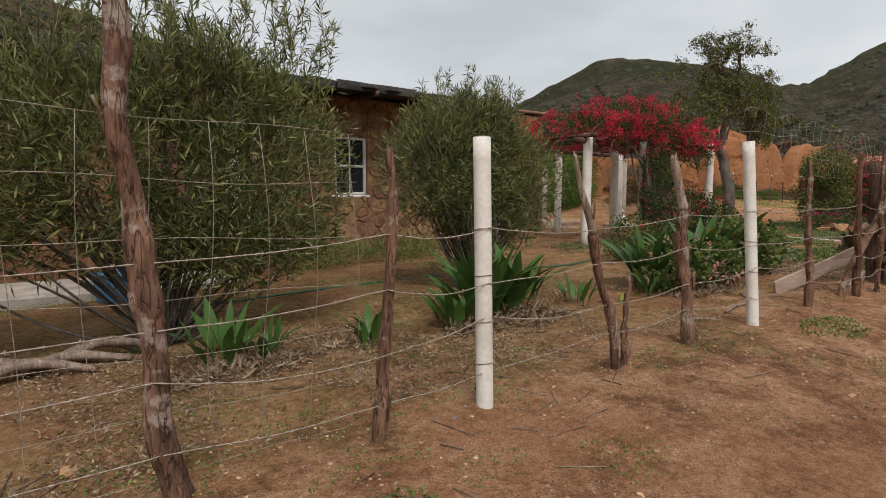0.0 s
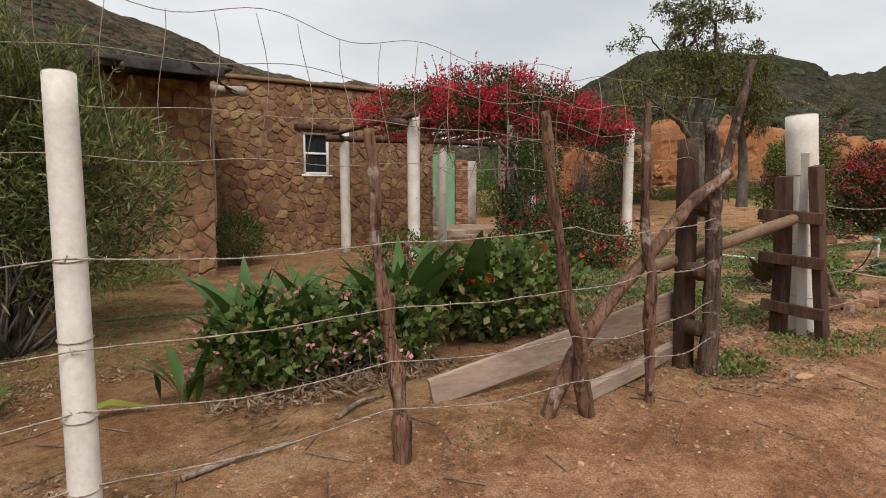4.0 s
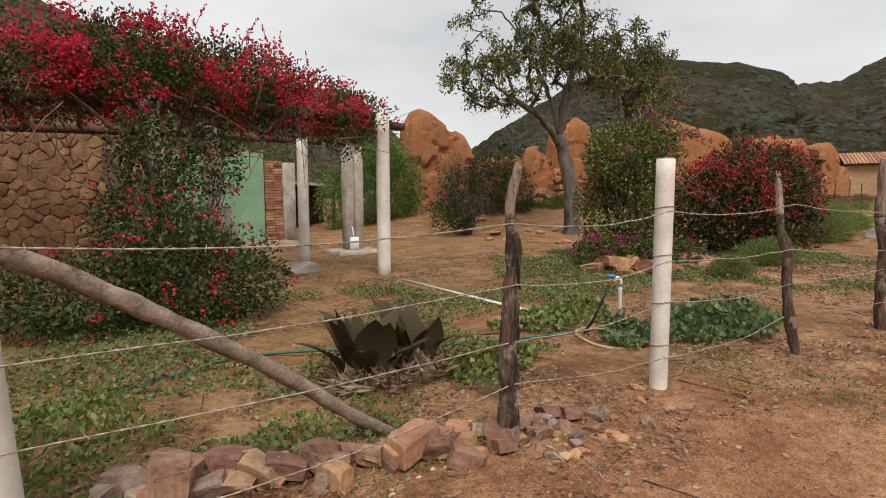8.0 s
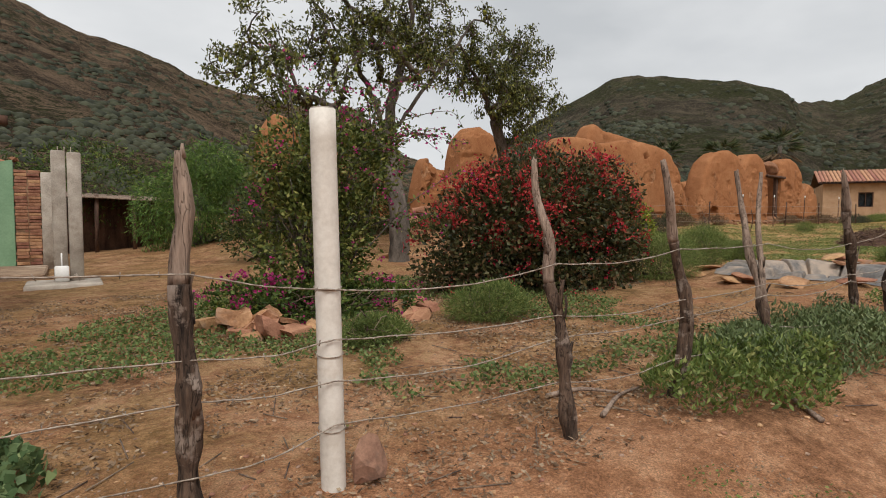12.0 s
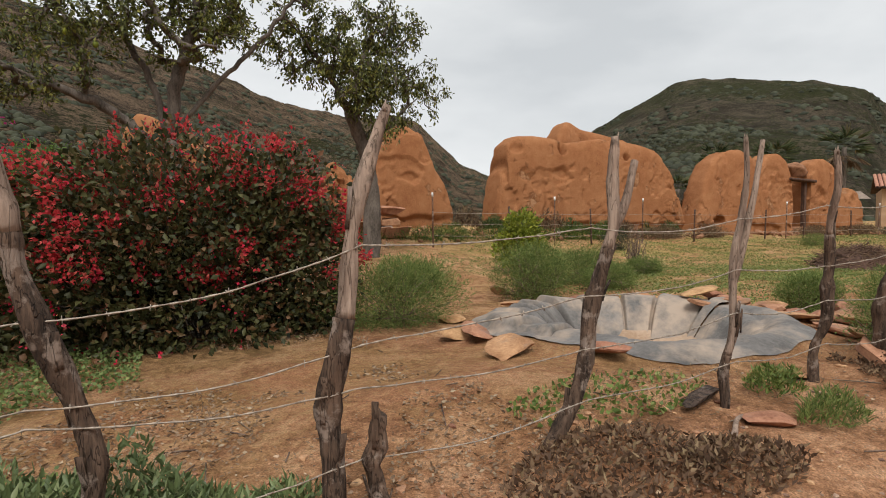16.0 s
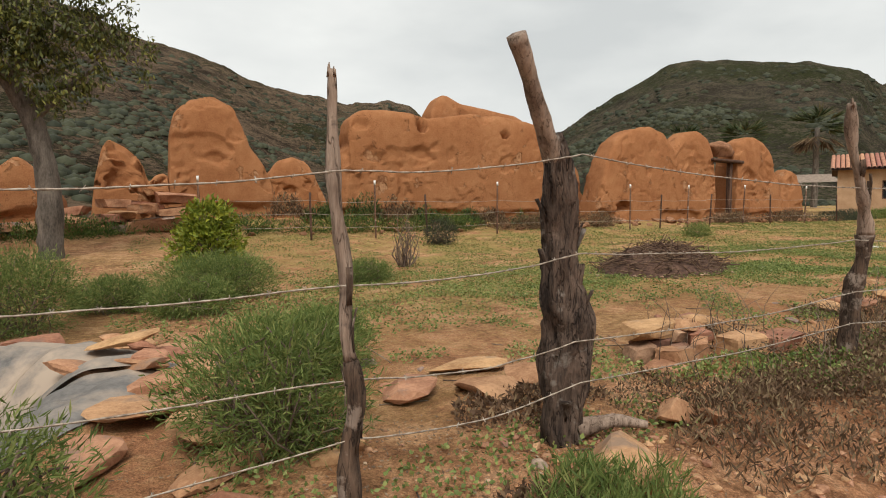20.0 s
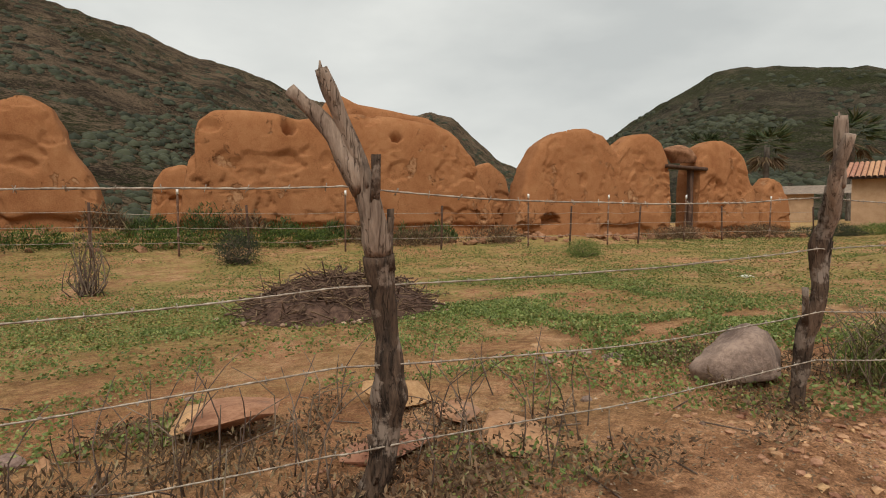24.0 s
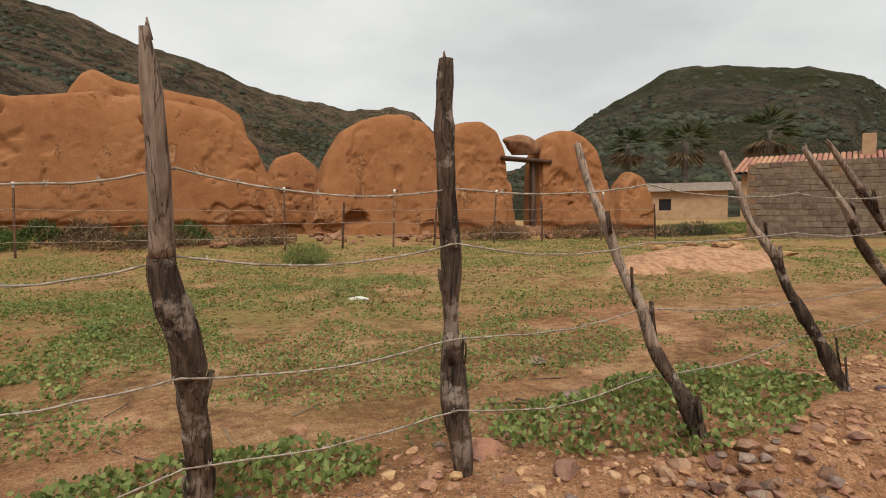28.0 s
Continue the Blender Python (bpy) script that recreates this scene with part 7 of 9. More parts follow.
def stone_wall(name, label, x0, x1, z0, z1, y, thick, holes, rng, du=0.34, dv=0.22, limit=300):
    """A rubble wall facing the road: mortar core with openings, stones set on it."""
    wall = new(name)
    wall.location = (x0, y, z0)
    tagged(wall, label, "wall", kind="structure")
    xs = sorted({x0, x1, *[h[0] for h in holes], *[h[1] for h in holes]})
    cores = []
    for a, b in zip(xs, xs[1:]):
        cut = [h for h in holes if h[0] <= a and h[1] >= b]
        zs = [z0, *sum(([h[2], h[3]] for h in sorted(cut, key=lambda h: h[2])), []), z1]
        for c, d in zip(zs[::2], zs[1::2]):
            cores.append(box(a, y, c, b, y + thick, d, 0.001))
    part("mortar", joined(cores), MORTAR, wall, smooth=False)
    made, rest = 0, []
    cells = []
    for a, b in zip(xs, xs[1:]):
        cut = [h for h in holes if h[0] <= a and h[1] >= b]
        zs = [z0, *sum(([h[2], h[3]] for h in sorted(cut, key=lambda h: h[2])), []), z1]
        for c, d in zip(zs[::2], zs[1::2]):
            cells += stone_cells(a, b, c, d, du, dv, rng)
    rng.shuffle(cells)
    for poly in cells:
        v, f = stone_piece(poly, rng, lambda u, w: np.array([u, y, w]), None, np.array([0, -1.0, 0]))
        if made < limit:
            part("stone", (v, f), STONE, wall, smooth=False)
            made += 1
        else:
            q, t = f
            rest.append((v, np.vstack([t, q[:, [0, 1, 2]], q[:, [0, 2, 3]]])))
    if rest:
        part("stones", joined(rest), STONEREST, wall, smooth=False, kind="stuff")
    return wall


rng = np.random.default_rng(31)
stone_wall("wall_house_front", "brown rubble-stone house wall under a tar-paper eave", 3.75, 8.35, -0.35, 3.12, 10.0, 0.35, [(5.53, 6.24, 1.22, 2.36)], rng, 0.31, 0.19)
stone_wall("wall_house_side_wing", "ochre rubble-stone wall of the lower house wing", 8.35, 14.2, -0.3, 3.74, 12.75, 0.35, [(10.78, 11.39, 1.77, 2.73)], rng, 0.26, 0.155, 300)
tagged(new("trim_wing_coping", mesh("trim_wing_coping", *plank((8.3, 12.92, 3.78), (14.3, 12.92, 3.84), 0.09, 0.48, 2), MORTAR)), "dark weathered coping on the stone wing", kind="structure")
side = tagged(new("wall_house_return", mesh("wall_house_return", *joined([box(8.0, 10.36, -0.35, 8.345, 12.74, 3.12, 0.01), box(-1.5, 14.6, -0.4, 14.2, 14.9, 3.1, 0.01), box(13.9, 13.11, -0.3, 14.2, 14.59, 3.6, 0.01)]), CONCRETE, False)), "grey plastered return wall of the stone house", kind="structure")
tagged(new("pillar_house_corner", mesh("pillar_house_corner", *box(8.36, 11.85, -0.3, 8.72, 12.2, 3.05, 0.02), CONCRETE, False)), "grey cement corner pillar of the house", kind="structure")

door = new("door_1")
door.location = (3.0, 10.0, -0.2)
tagged(door, "dark doorway between white plastered jambs with a stone base", "door", kind="structure")
part("jamb", box(3.48, 9.93, 0.42, 3.72, 10.33, 3.1, 0.01), WHITE, door, "white plastered wall beside the door")
part("stone_base", box(3.44, 9.9, -0.35, 3.735, 10.33, 0.415, 0.02), MORTAR, door)
part("jamb", box(2.55, 9.95, 0.42, 2.8, 10.33, 3.1, 0.01), RAWADOBE, door)
part("stone_base", box(2.5, 9.9, -0.35, 2.84, 10.33, 0.415, 0.02), MORTAR, door)
part("door_leaf", box(2.8, 10.15, -0.25, 3.48, 10.2, 2.3, 0.01), DARKWOOD, door)
part("transom", box(2.8, 10.05, 2.3, 3.48, 10.3, 3.1, 0.01), RAWADOBE, door)
part("wall_beyond", box(-1.5, 9.98, -0.4, 2.5, 10.33, 3.1, 0.01), RAWADOBE, door)
post = thing("porch_post", (3.79, 9.4, G(3.79, 9.4)), "thin weathered porch post with a dark painted foot", "post")
part("shaft", tube(np.linspace((3.79, 9.4, 0.45), (3.77, 9.42, 3.12), 8), 0.045, 10, 0.06, 3), BARE, post)
part("painted_foot", tube(np.linspace((3.79, 9.4, G(3.79, 9.4) - 0.1), (3.79, 9.4, 0.47), 4), 0.05, 10, 0.05, 4), DARKWOOD, post)

roof = new("roof_house")
roof.location = (3, 10, 3.1)
tagged(roof, "sagging dark tar-paper roof with a ragged eave", "roof", kind="structure")
for k in range(8):
    a, b = -1.6 + k * 1.26, -1.6 + (k + 1) * 1.26 - 0.02
    part("roof_sheet", plank((a, 11.5, 3.33 + 0.03 * math.sin(k * 1.7)), (b, 11.5, 3.33 + 0.03 * math.sin(k * 1.7 + 1)), 5.1, 0.06, k, up=(0, 1, 0.07)), TAR, roof)
for k in range(6):
    a = -1.5 + k * 1.65
    part("fascia_board", plank((a, 8.98, 3.12 + 0.02 * math.sin(k * 2)), (a + 1.63, 8.98, 3.12 + 0.02 * math.cos(k * 3)), 0.15, 0.03, k + 20), TAR, roof)
for k in range(9):
    part("rafter", plank((-1.0 + k * 1.15, 8.95, 3.05), (-1.0 + k * 1.15, 13.5, 3.22), 0.1, 0.07, k + 40), DARKWOOD, roof)
part("broken_slab", plank((8.1, 11.4, 3.2), (9.0, 11.6, 3.26), 1.4, 0.16, 55, up=(0, 1, 0.1)), CONCRETE, roof, "cracked grey slab at the roof's broken end")
for k in range(7):
    part("torn_felt", plank((7.9 + 0.14 * k, 9.05 + 0.3 * k, 3.22), (8.15 + 0.14 * k, 9.15 + 0.3 * k, 3.1 + 0.02 * (k % 3)), 0.3, 0.012, 60 + k, up=(0, 1, 0.2)), TAR, roof)


def window(name, label, x0, x1, z0, z1, y, deep, rng, panes=2, curtain=True):
    win = new(name)
    win.location = (x0, y, z0)
    tagged(win, label, "window", kind="structure")
    w = 0.055
    for a, b, c, d in ((x0, x0 + w, z0, z1), (x1 - w, x1, z0, z1), (x0 + w, x1 - w, z0, z0 + w), (x0 + w, x1 - w, z1 - w, z1)):
        part("window_frame", box(a, y - 0.03, c, b, y + 0.06, d, 0.006), WHITE, win)
    zm = (z0 + z1) / 2
    part("meeting_rail", box(x0 + w, y - 0.015, zm - 0.025, x1 - w, y + 0.04, zm + 0.025, 0.005), WHITE, win)
    for c, d in ((z0 + w, zm - 0.025), (zm + 0.025, z1 - w)):
        pane = part("pane", box(x0 + w, y + 0.012, c, x1 - w, y + 0.018, d, 0.001), GLASS, win, smooth=False)
        if panes > 2:
            part("glazing_bar", box((x0 + x1) / 2 - 0.012, y - 0.01, c, (x0 + x1) / 2 + 0.012, y + 0.03, d, 0.004), WHITE, win)
    part("window_sill", box(x0 - 0.06, y - 0.09, z0 - 0.05, x1 + 0.06, y + 0.08, z0 - 0.003, 0.008), WHITE, win)
    if curtain:
        t = np.linspace(0, 1, 30)
        v = np.array([(x0 + (x1 - x0) * a, y + 0.16 + 0.025 * math.sin(a * 24), z) for z in (z0, z1) for a in t])
        i = np.arange(29)[:, None]
        part("curtain", (v, np.hstack([i, i + 1, i + 31, i + 30])), surface("blue_grey_curtain", (0.16, 0.20, 0.24), (0.30, 0.35, 0.40), 9, 60, 0.9, 0.1), win)
    # near-black sheet behind the panes; its colour stands in for the unlit room
    part("shade_backing", box(x0 - 0.3, y + 0.36, z0 - 0.3, x1 + 0.3, y + 0.4, z1 + 0.3, 0.002), ROOM_SHADE, win)
    return win


window("window_1", "white-framed window with glazing bars and a curtain in the stone house", 5.53, 6.24, 1.22, 2.36, 10.06, 0.3, rng, 4)
window("window_2", "small white-framed sash window in the stone wing", 10.78, 11.39, 1.77, 2.73, 12.8, 0.3, rng, 2, False)
tagged(new("trim_window_lintel", mesh("trim_window_lintel", *plank((10.57, 12.72, 2.83), (11.62, 12.72, 2.85), 0.12, 0.1, 3), DARKWOOD)), "old timber lintel over the window", kind="structure")
slab = tagged(new("floor_porch", mesh("floor_porch", *box(-2.5, 8.5, -0.5, 3.3, 10.0, -0.06, 0.03), CONCRETE, False)), "worn pale concrete porch floor", kind="structure")

# things in the yard before the house
tub = thing("plastic_tub", (1.6, 8.3, G(1.6, 8.3)), "faded blue plastic tub on the porch yard", "tub")
zt = G(1.6, 8.3)
t = np.linspace(0, 1, 8)
part("shell", tube(np.c_[np.full(8, 1.6), np.full(8, 8.3), zt + 0.36 * t], np.interp(t, [0, 0.9, 0.93, 1], [0.26, 0.31, 0.335, 0.335]), 24), BLUE, tub)
part("rim", tube(np.stack([1.6 + 0.33 * np.cos(np.linspace(0, 6.283, 26)), 8.3 + 0.33 * np.sin(np.linspace(0, 6.283, 26)), np.full(26, zt + 0.365)], -1), 0.016, 6, caps=False), BLUE, tub)
for k in range(6):
    lg = thing("dry_log", (0.0 + 0.25 * k, 5.3 + 0.12 * k, G(0.0, 5.3)), "grey driftwood branch lying under the bush", "log", "branches under the bush")
    x, y = -0.6 + 0.28 * k, 5.1 + 0.16 * (k % 3)
    part("stem", tube(spline([(x, y, G(x, y) + 0.05), (x + 0.35, y + 0.1, G(x, y) + 0.1 + 0.03 * (k % 2)), (x + 0.8, y - 0.05, G(x, y) + 0.05)], 0.08), [0.05, 0.045, 0.025], 8, 0.2, k, ridge=0.1), BARE, lg)
for k in range(4):
    x = -0.2 + 0.28 * k
    st = thing("white_stake", (x, 12.4, G(x, 12.4)), "short whitewashed stake in the yard", "stake", "white stakes")
    part("shaft", tube(np.array([(x, 12.4, G(x, 12.4) - 0.1), (x + 0.02, 12.4, G(x, 12.4) + 0.45)]), 0.045, 10, 0.08, k), WHITE, st)

# ---- the pergola ----
def pergola_post(x, y, top, r=0.108, mat=None, label="white pipe pergola post with vines on it"):
    z = G(x, y)
    p = thing("pergola_post", (x, y, z), label, "post", "pergola posts")
    part("shaft", tube(np.linspace((x, y, z - 0.1), (x, y, top), 10), r, 22, 0.012, 2), mat or PIPE, p)
    part("fixing_bolt", tube(np.array([(x - 0.01, y - r - 0.03, z + 1.2), (x - 0.01, y + r + 0.03, z + 1.2)]), 0.008, 6), WIRE, p)


for x, y, h in ((11.33, 8.6, 2.68), (11.37, 11.77, 2.66), (16.68, 8.53, 2.72), (16.42, 11.43, 2.58), (14.5, 10.2, 2.55), (13.9, 11.8, 2.6), (13.4, 8.5, 2.6)):
    pergola_post(x, y, h)
for k, (a, b) in enumerate((((10.9, 8.62, 2.5), (16.95, 8.75, 2.6)), ((10.95, 11.72, 2.5), (16.9, 11.62, 2.55)))):
    bm_ = thing("pergola_beam", a, "dark log beam along the pergola", "beam", "pergola beams")
    part("stem", tube(spline([a, tuple((np.array(a) + np.array(b)) / 2 + (0, 0, 0.04)), b], 0.2), [0.075, 0.07, 0.06], 10, 0.1, k), DARKWOOD, bm_)
for k in range(8):
    x = 11.2 + 0.74 * k
    a, b = (x, 8.25, 2.62), (x + 0.05, 12.1, 2.64)
    bm_ = thing("pergola_rafter", a, "dark pole laid across the pergola beams", "beam", "pergola rafters")
    part("stem", tube(np.linspace(a, b, 8), [0.05, 0.042], 8, 0.1, k), DARKWOOD, bm_)
bm_ = thing("pergola_board", (16.6, 8.9, 2.6), "flat brown board end jutting from the pergola", "beam")
part("plank", plank((16.2, 9.0, 2.66), (17.4, 9.2, 2.62), 0.12, 0.24, 4), DARKWOOD, bm_)

# ---- the roofless green building ----
green = new("wall_green_ruin")
green.location = (14, 16, 0.4)
tagged(green, "faded green plaster wall with a broken brick edge", "wall", kind="structure")
top = lambda x: 2.5 + 0.1 * np.sin(x * 3.1) + 0.12 * vnoise(np.c_[np.atleast_1d(x) * 4, np.zeros(np.size(x)), np.zeros(np.size(x))], 4)
xs = np.linspace(12.2, 17.0, 60)
zt = top(xs)
bite = 0.5 * np.exp(-((xs - 15.75) / 0.16) ** 2)
v = np.concatenate([np.stack([xs, np.full(60, y), np.where(np.full(60, s), zt - bite * (y < 16.1), 0.0)], -1) for y in (16.0, 16.3) for s in (False, True)])
i = np.arange(59)[:, None]
f = np.vstack([np.hstack([i, i + 1, i + 61, i + 60]), np.hstack([i + 120, i + 180, i + 181, i + 121]), np.hstack([i + 60, i + 61, i + 181, i + 180])])
part("plaster", (v, f), GREENWALL, green, smooth=False)
part("fallen_plaster_patch", (np.array([(15.6 + 0.16 * math.cos(a) * (1 + 0.2 * math.sin(3 * a)), 15.985, 2.05 + 0.52 * math.sin(a)) for a in np.linspace(0, 6.283, 20, endpoint=False)] + [(15.62, 15.97, 2.05)]), np.array([(k, (k + 1) % 20, 20) for k in range(20)])), RAWADOBE, green, "bare mud showing through the plaster")
crumbs = [rock(rng, (x, 16.15, float(top(x)[0]) + 0.02), (0.14, 0.17, 0.08), 8, 0.1, 1) for x in np.linspace(12.3, 17.0, 24)]
part("broken_edge", joined(crumbs), RAWADOBE, green, kind="stuff", smooth=False)
pillar = new("pillar_brick")
pillar.location = (17.25, 16, 0.3)
tagged(pillar, "old bare red-brick pillar at the end of the green wall", "pillar", kind="structure")
brick_mesh = mesh("brick", box(-0.115, -0.055, -0.032, 0.115, 0.055, 0.032, 0.008)[0], box(-0.115, -0.055, -0.032, 0.115, 0.055, 0.032, 0.008)[1], BRICK, False)
for row in range(29):
    for col in range(2):
        for deep in range(2):
            b = new("brick", brick_mesh)
            b.parent = pillar
            b.matrix_basis = pose(-0.125 + 0.25 * col + rng.normal() * 0.006 + (0.0 if row % 2 else 0.012), deep * 0.12 + rng.normal() * 0.006, 0.05 + row * 0.074, 0, 0, rng.normal() * 2)
part("mortar_core", box(17.03, 15.96, 0.2, 17.47, 16.15, 2.44, 0.004), MORTAR, pillar)
part("cement_post", box(17.5, 15.92, 0.1, 17.85, 16.2, 2.42, 0.02), CONCRETE, pillar, "rough cement post beside the bricks")
scr = thing("window_screen", (15.5, 15.3, 0.35), "old framed window screen leaning on the green wall", "screen")
for a, b, w in (((15.34, 15.36, 0.36), (15.3, 15.62, 1.24), 0.06), ((16.12, 15.36, 0.38), (15.98, 15.62, 1.25), 0.06), ((15.3, 15.34, 0.39), (16.15, 15.34, 0.41), 0.07), ((15.27, 15.6, 1.22), (16.01, 15.6, 1.23), 0.06)):
    part("frame_rail", plank(a, b, w, 0.04, 3, up=(1, 0, 0) if b[2] - a[2] > 0.5 else (0, 0, 1)), BARE, scr)
part("screen_cloth", (np.array([(15.34, 15.37, 0.4), (16.1, 15.37, 0.41), (15.98, 15.6, 1.22), (15.3, 15.6, 1.22)]), np.array([(0, 1, 2, 3)])), MESHCLOTH, scr)
tagged(new("floor_green_ruin", mesh("floor_green_ruin", *joined([box(11.0, 13.6, 0.0, 17.6, 16.0, 0.3, 0.03), box(12.0, 13.0, -0.1, 16.4, 13.62, 0.16, 0.04), box(14.2, 12.7, -0.1, 15.2, 13.0, 0.2, 0.03)]), DUSTY, False)), "broken pale concrete floor with steps", kind="structure")
cz = G(18.0, 12.5)
cp = thing("concrete_column", (18.0, 12.5, cz), "paired rough cement columns on a small slab", "column")
part("column", box(17.77, 12.4, cz - 0.1, 17.99, 12.64, 2.6, 0.02), CONCRETE, cp)
part("column", box(18.01, 12.42, cz - 0.1, 18.23, 12.65, 2.58, 0.02), CONCRETE, cp)
part("base_slab", box(17.35, 11.8, cz - 0.1, 18.5, 12.8, cz + 0.07, 0.02), CONCRETE, cp)
for k in range(3):
    part("rebar", tube(np.array([(17.88 + 0.1 * k, 12.52, 2.5), (17.88 + 0.1 * k, 12.52, 2.68)]), 0.007, 5), WIRE, cp)
sh = thing("dustpan", (17.9, 12.2, cz + 0.07), "white long-handled dustpan standing by the columns", "dustpan")
part("pan", box(17.78, 12.2, cz + 0.07, 18.0, 12.27, cz + 0.36, 0.02), WHITE, sh)
part("handle", tube(np.array([(17.89, 12.25, cz + 0.34), (17.89, 12.33, cz + 0.58)]), 0.014, 8), WHITE, sh)
# dark shed behind
shed = thing("lean_to_shed", (19.2, 20.5, G(19.2, 20.5)), "low dark lean-to shed with a metal roof behind the yard", "shed")
zs = G(19.2, 20.5)
part("roof", plank((17.6, 20.6, zs + 1.75), (20.8, 20.6, zs + 1.6), 1.6, 0.05, 2, up=(0, 1, 0.1)), BARE, shed)
for k in range(4):
    part("post", tube(np.array([(17.7 + k, 20.0, zs - 0.1), (17.72 + k, 20.0, zs + 1.7)]), 0.06, 8, 0.1, k), DARKWOOD, shed)
part("back_wall", box(17.6, 21.2, zs - 0.1, 20.8, 21.26, zs + 1.7, 0.01), DARKWOOD, shed)

# ---- small things on the ground ----
rng = np.random.default_rng(51)


def stone_thing(name, x, y, size, material, label, category, group, sink=0.3, cuts=11, rough=0.05, level=2, lift=0.0, tilt=0.0, turn=None):
    z = G(x, y) + size[2] * (1 - sink) - 0.02 + lift
    v, f = rock(rng, (0, 0, 0), size, cuts, rough, level, turn)
    if tilt:
        v, f = turned((v, f), tilt, axis="Y")
    solo(name, (v + np.array([x, y, z]), f), material, (x, y, z), label, category, group, smooth=name == "boulder")


def block(rng, size):
    """A broken block: a fine ball cut to six slanting faces and a few chipped corners."""
    bm = bmesh.new()
    bmesh.ops.create_icosphere(bm, subdivisions=3, radius=1.0)
    v = np.array([q.co[:] for q in bm.verts])
    f = np.array([[q.index for q in g.verts] for g in bm.faces])
    bm.free()
    dirs = [np.eye(3)[q] * s + rng.normal(size=3) * 0.16 for q in range(3) for s in (-1, 1)]
    lims = list(rng.uniform(0.46, 0.58, 6)) + list(rng.uniform(0.66, 0.8, 4))
    dirs += [rng.normal(size=3) for _ in range(4)]
    for d, lim in zip(dirs, lims):
        d = d / np.linalg.norm(d)
        v = v - np.maximum(v @ d - lim, 0)[:, None] * d
    v = v * (1 + 0.22 * (fbm(v * 3.2 + rng.uniform(0, 50), 3) - 0.5))[:, None]
    return v * np.asarray(size, float) / 0.54, f


def block_thing(name, x, y, lift, half, turn, tilt, material, label, category, group):
    vf = turned(turned(block(rng, half), tilt, axis="Y"), turn)
    z = G(x, y) + half[2] * 0.9 - 0.02 + lift
    solo(name, (vf[0] + np.array([x, y, z]), vf[1]), material, (x, y, z), label, category, group, smooth=False)


# broken stone footing of the ruin beside the tree
for k in range(30):
    fx, fy = rng.uniform(27.0, 31.2), rng.uniform(16.6, 17.9)
    q = rng.uniform(0.16, 0.34)
    block_thing("footing_stone", fx, fy, 0.28 * (fy - 16.6) * (k % 3), (q * 1.3, q, q * 0.45), rng.uniform(-25, 25), rng.uniform(-9, 9), SLABROCK if k % 3 else GREYROCK, "flat broken stone of a ruined wall footing", "stone", "stones of the ruined footing")
# row of stones at the gate
for k in range(64):
    t = rng.uniform(0, 1)
    row = k % 3
    x = 12.5 + 2.4 * t + rng.normal() * 0.05
    y = np.interp(x, [12.4, 13.2, 14.0, 14.9], [3.2, 2.88, 2.66, 2.6]) + (row - 0.6) * 0.11 + rng.normal() * 0.04
    s = rng.uniform(0.042, 0.068) * (1.25 if k % 5 == 0 else 1) * (0.65 if t > 0.75 else 1)
    lift = (0.06 if row == 1 else 0.015) * (1 - t * 0.75) + (0.02 if k % 5 == 0 and t < 0.6 else 0)
    block_thing("edging_stone", x, y, lift, (s * rng.uniform(1.1, 1.6), s * 0.95, s * rng.uniform(0.5, 0.8)), rng.uniform(0, 360), rng.uniform(-22, 22),
                (EDGEROCK, EDGEROCK, SLABROCK, EDGEROCK, GREYROCK)[k % 5], "rough reddish-brown broken stone in a heaped row by the gate", "stone", "stones by the gate")
for k in range(42):
    s = rng.uniform(0.025, 0.06)
    stone_thing("small_stone", rng.uniform(14.3, 15.4), rng.uniform(2.3, 2.75), (s * 1.2, s, s * 0.7), GREYROCK if k % 2 else SLABROCK, "small broken stone beside the fence", "stone", "small stones by the fence")
block_thing("edging_stone", 13.75, 2.76, 0.04, (0.12, 0.085, 0.06), 15, -8, SLABROCK, "large orange broken stone on a heaped row by the gate", "stone", "stones by the gate")
# stones round the pink bougainvillea
for k in range(27):
    a = math.pi * (0.98 + 1.04 * (k % 20) / 19)
    s = rng.uniform(0.11, 0.19)
    out = 1.0 if k < 20 else 0.8
    block_thing("bed_stone", 20.5 + 1.2 * out * math.cos(a) + rng.normal() * 0.09, 6.4 + 0.75 * out * math.sin(a) + rng.normal() * 0.1, 0.0 if k < 20 else 0.08, (s * rng.uniform(0.7, 1.15), s * 0.85, s * rng.uniform(0.2, 0.45)), rng.uniform(-70, 70), rng.uniform(-38, 38), SLABROCK, "flat orange slab leaning in the edge of a flower bed", "stone", "stones round the flower bed")
# rock at the white post, and others single
stone_thing("rock", 19.16, 2.46, (0.085, 0.09, 0.16), EDGEROCK, "upright brownish rock beside a white post", "rock", "", 0.35, 9, 0.08)
stone_thing("flat_stone", 16.05, 4.6, (0.3, 0.22, 0.07), SLABROCK, "flat orange stone on the yard soil", "stone", "", 0.4)
stone_thing("rock", 10.86, 2.03, (0.08, 0.06, 0.04), SLABROCK, "pale stone on the road verge", "rock", "", 0.3)
stone_thing("rock", 0.75, 3.2, (0.09, 0.06, 0.035), SLABROCK, "small orange stone under the fence", "rock", "", 0.3)
stone_thing("rock", 2.72, 2.55, (0.05, 0.035, 0.02), GREYROCK, "small grey stone under the fence", "rock", "", 0.3)
stone_thing("boulder", 39.88, 3.12, (0.36, 0.32, 0.24), GREYROCK, "large pinkish-grey pitted boulder behind the fence", "boulder", "", 0.5, 7, 0.16, 4)
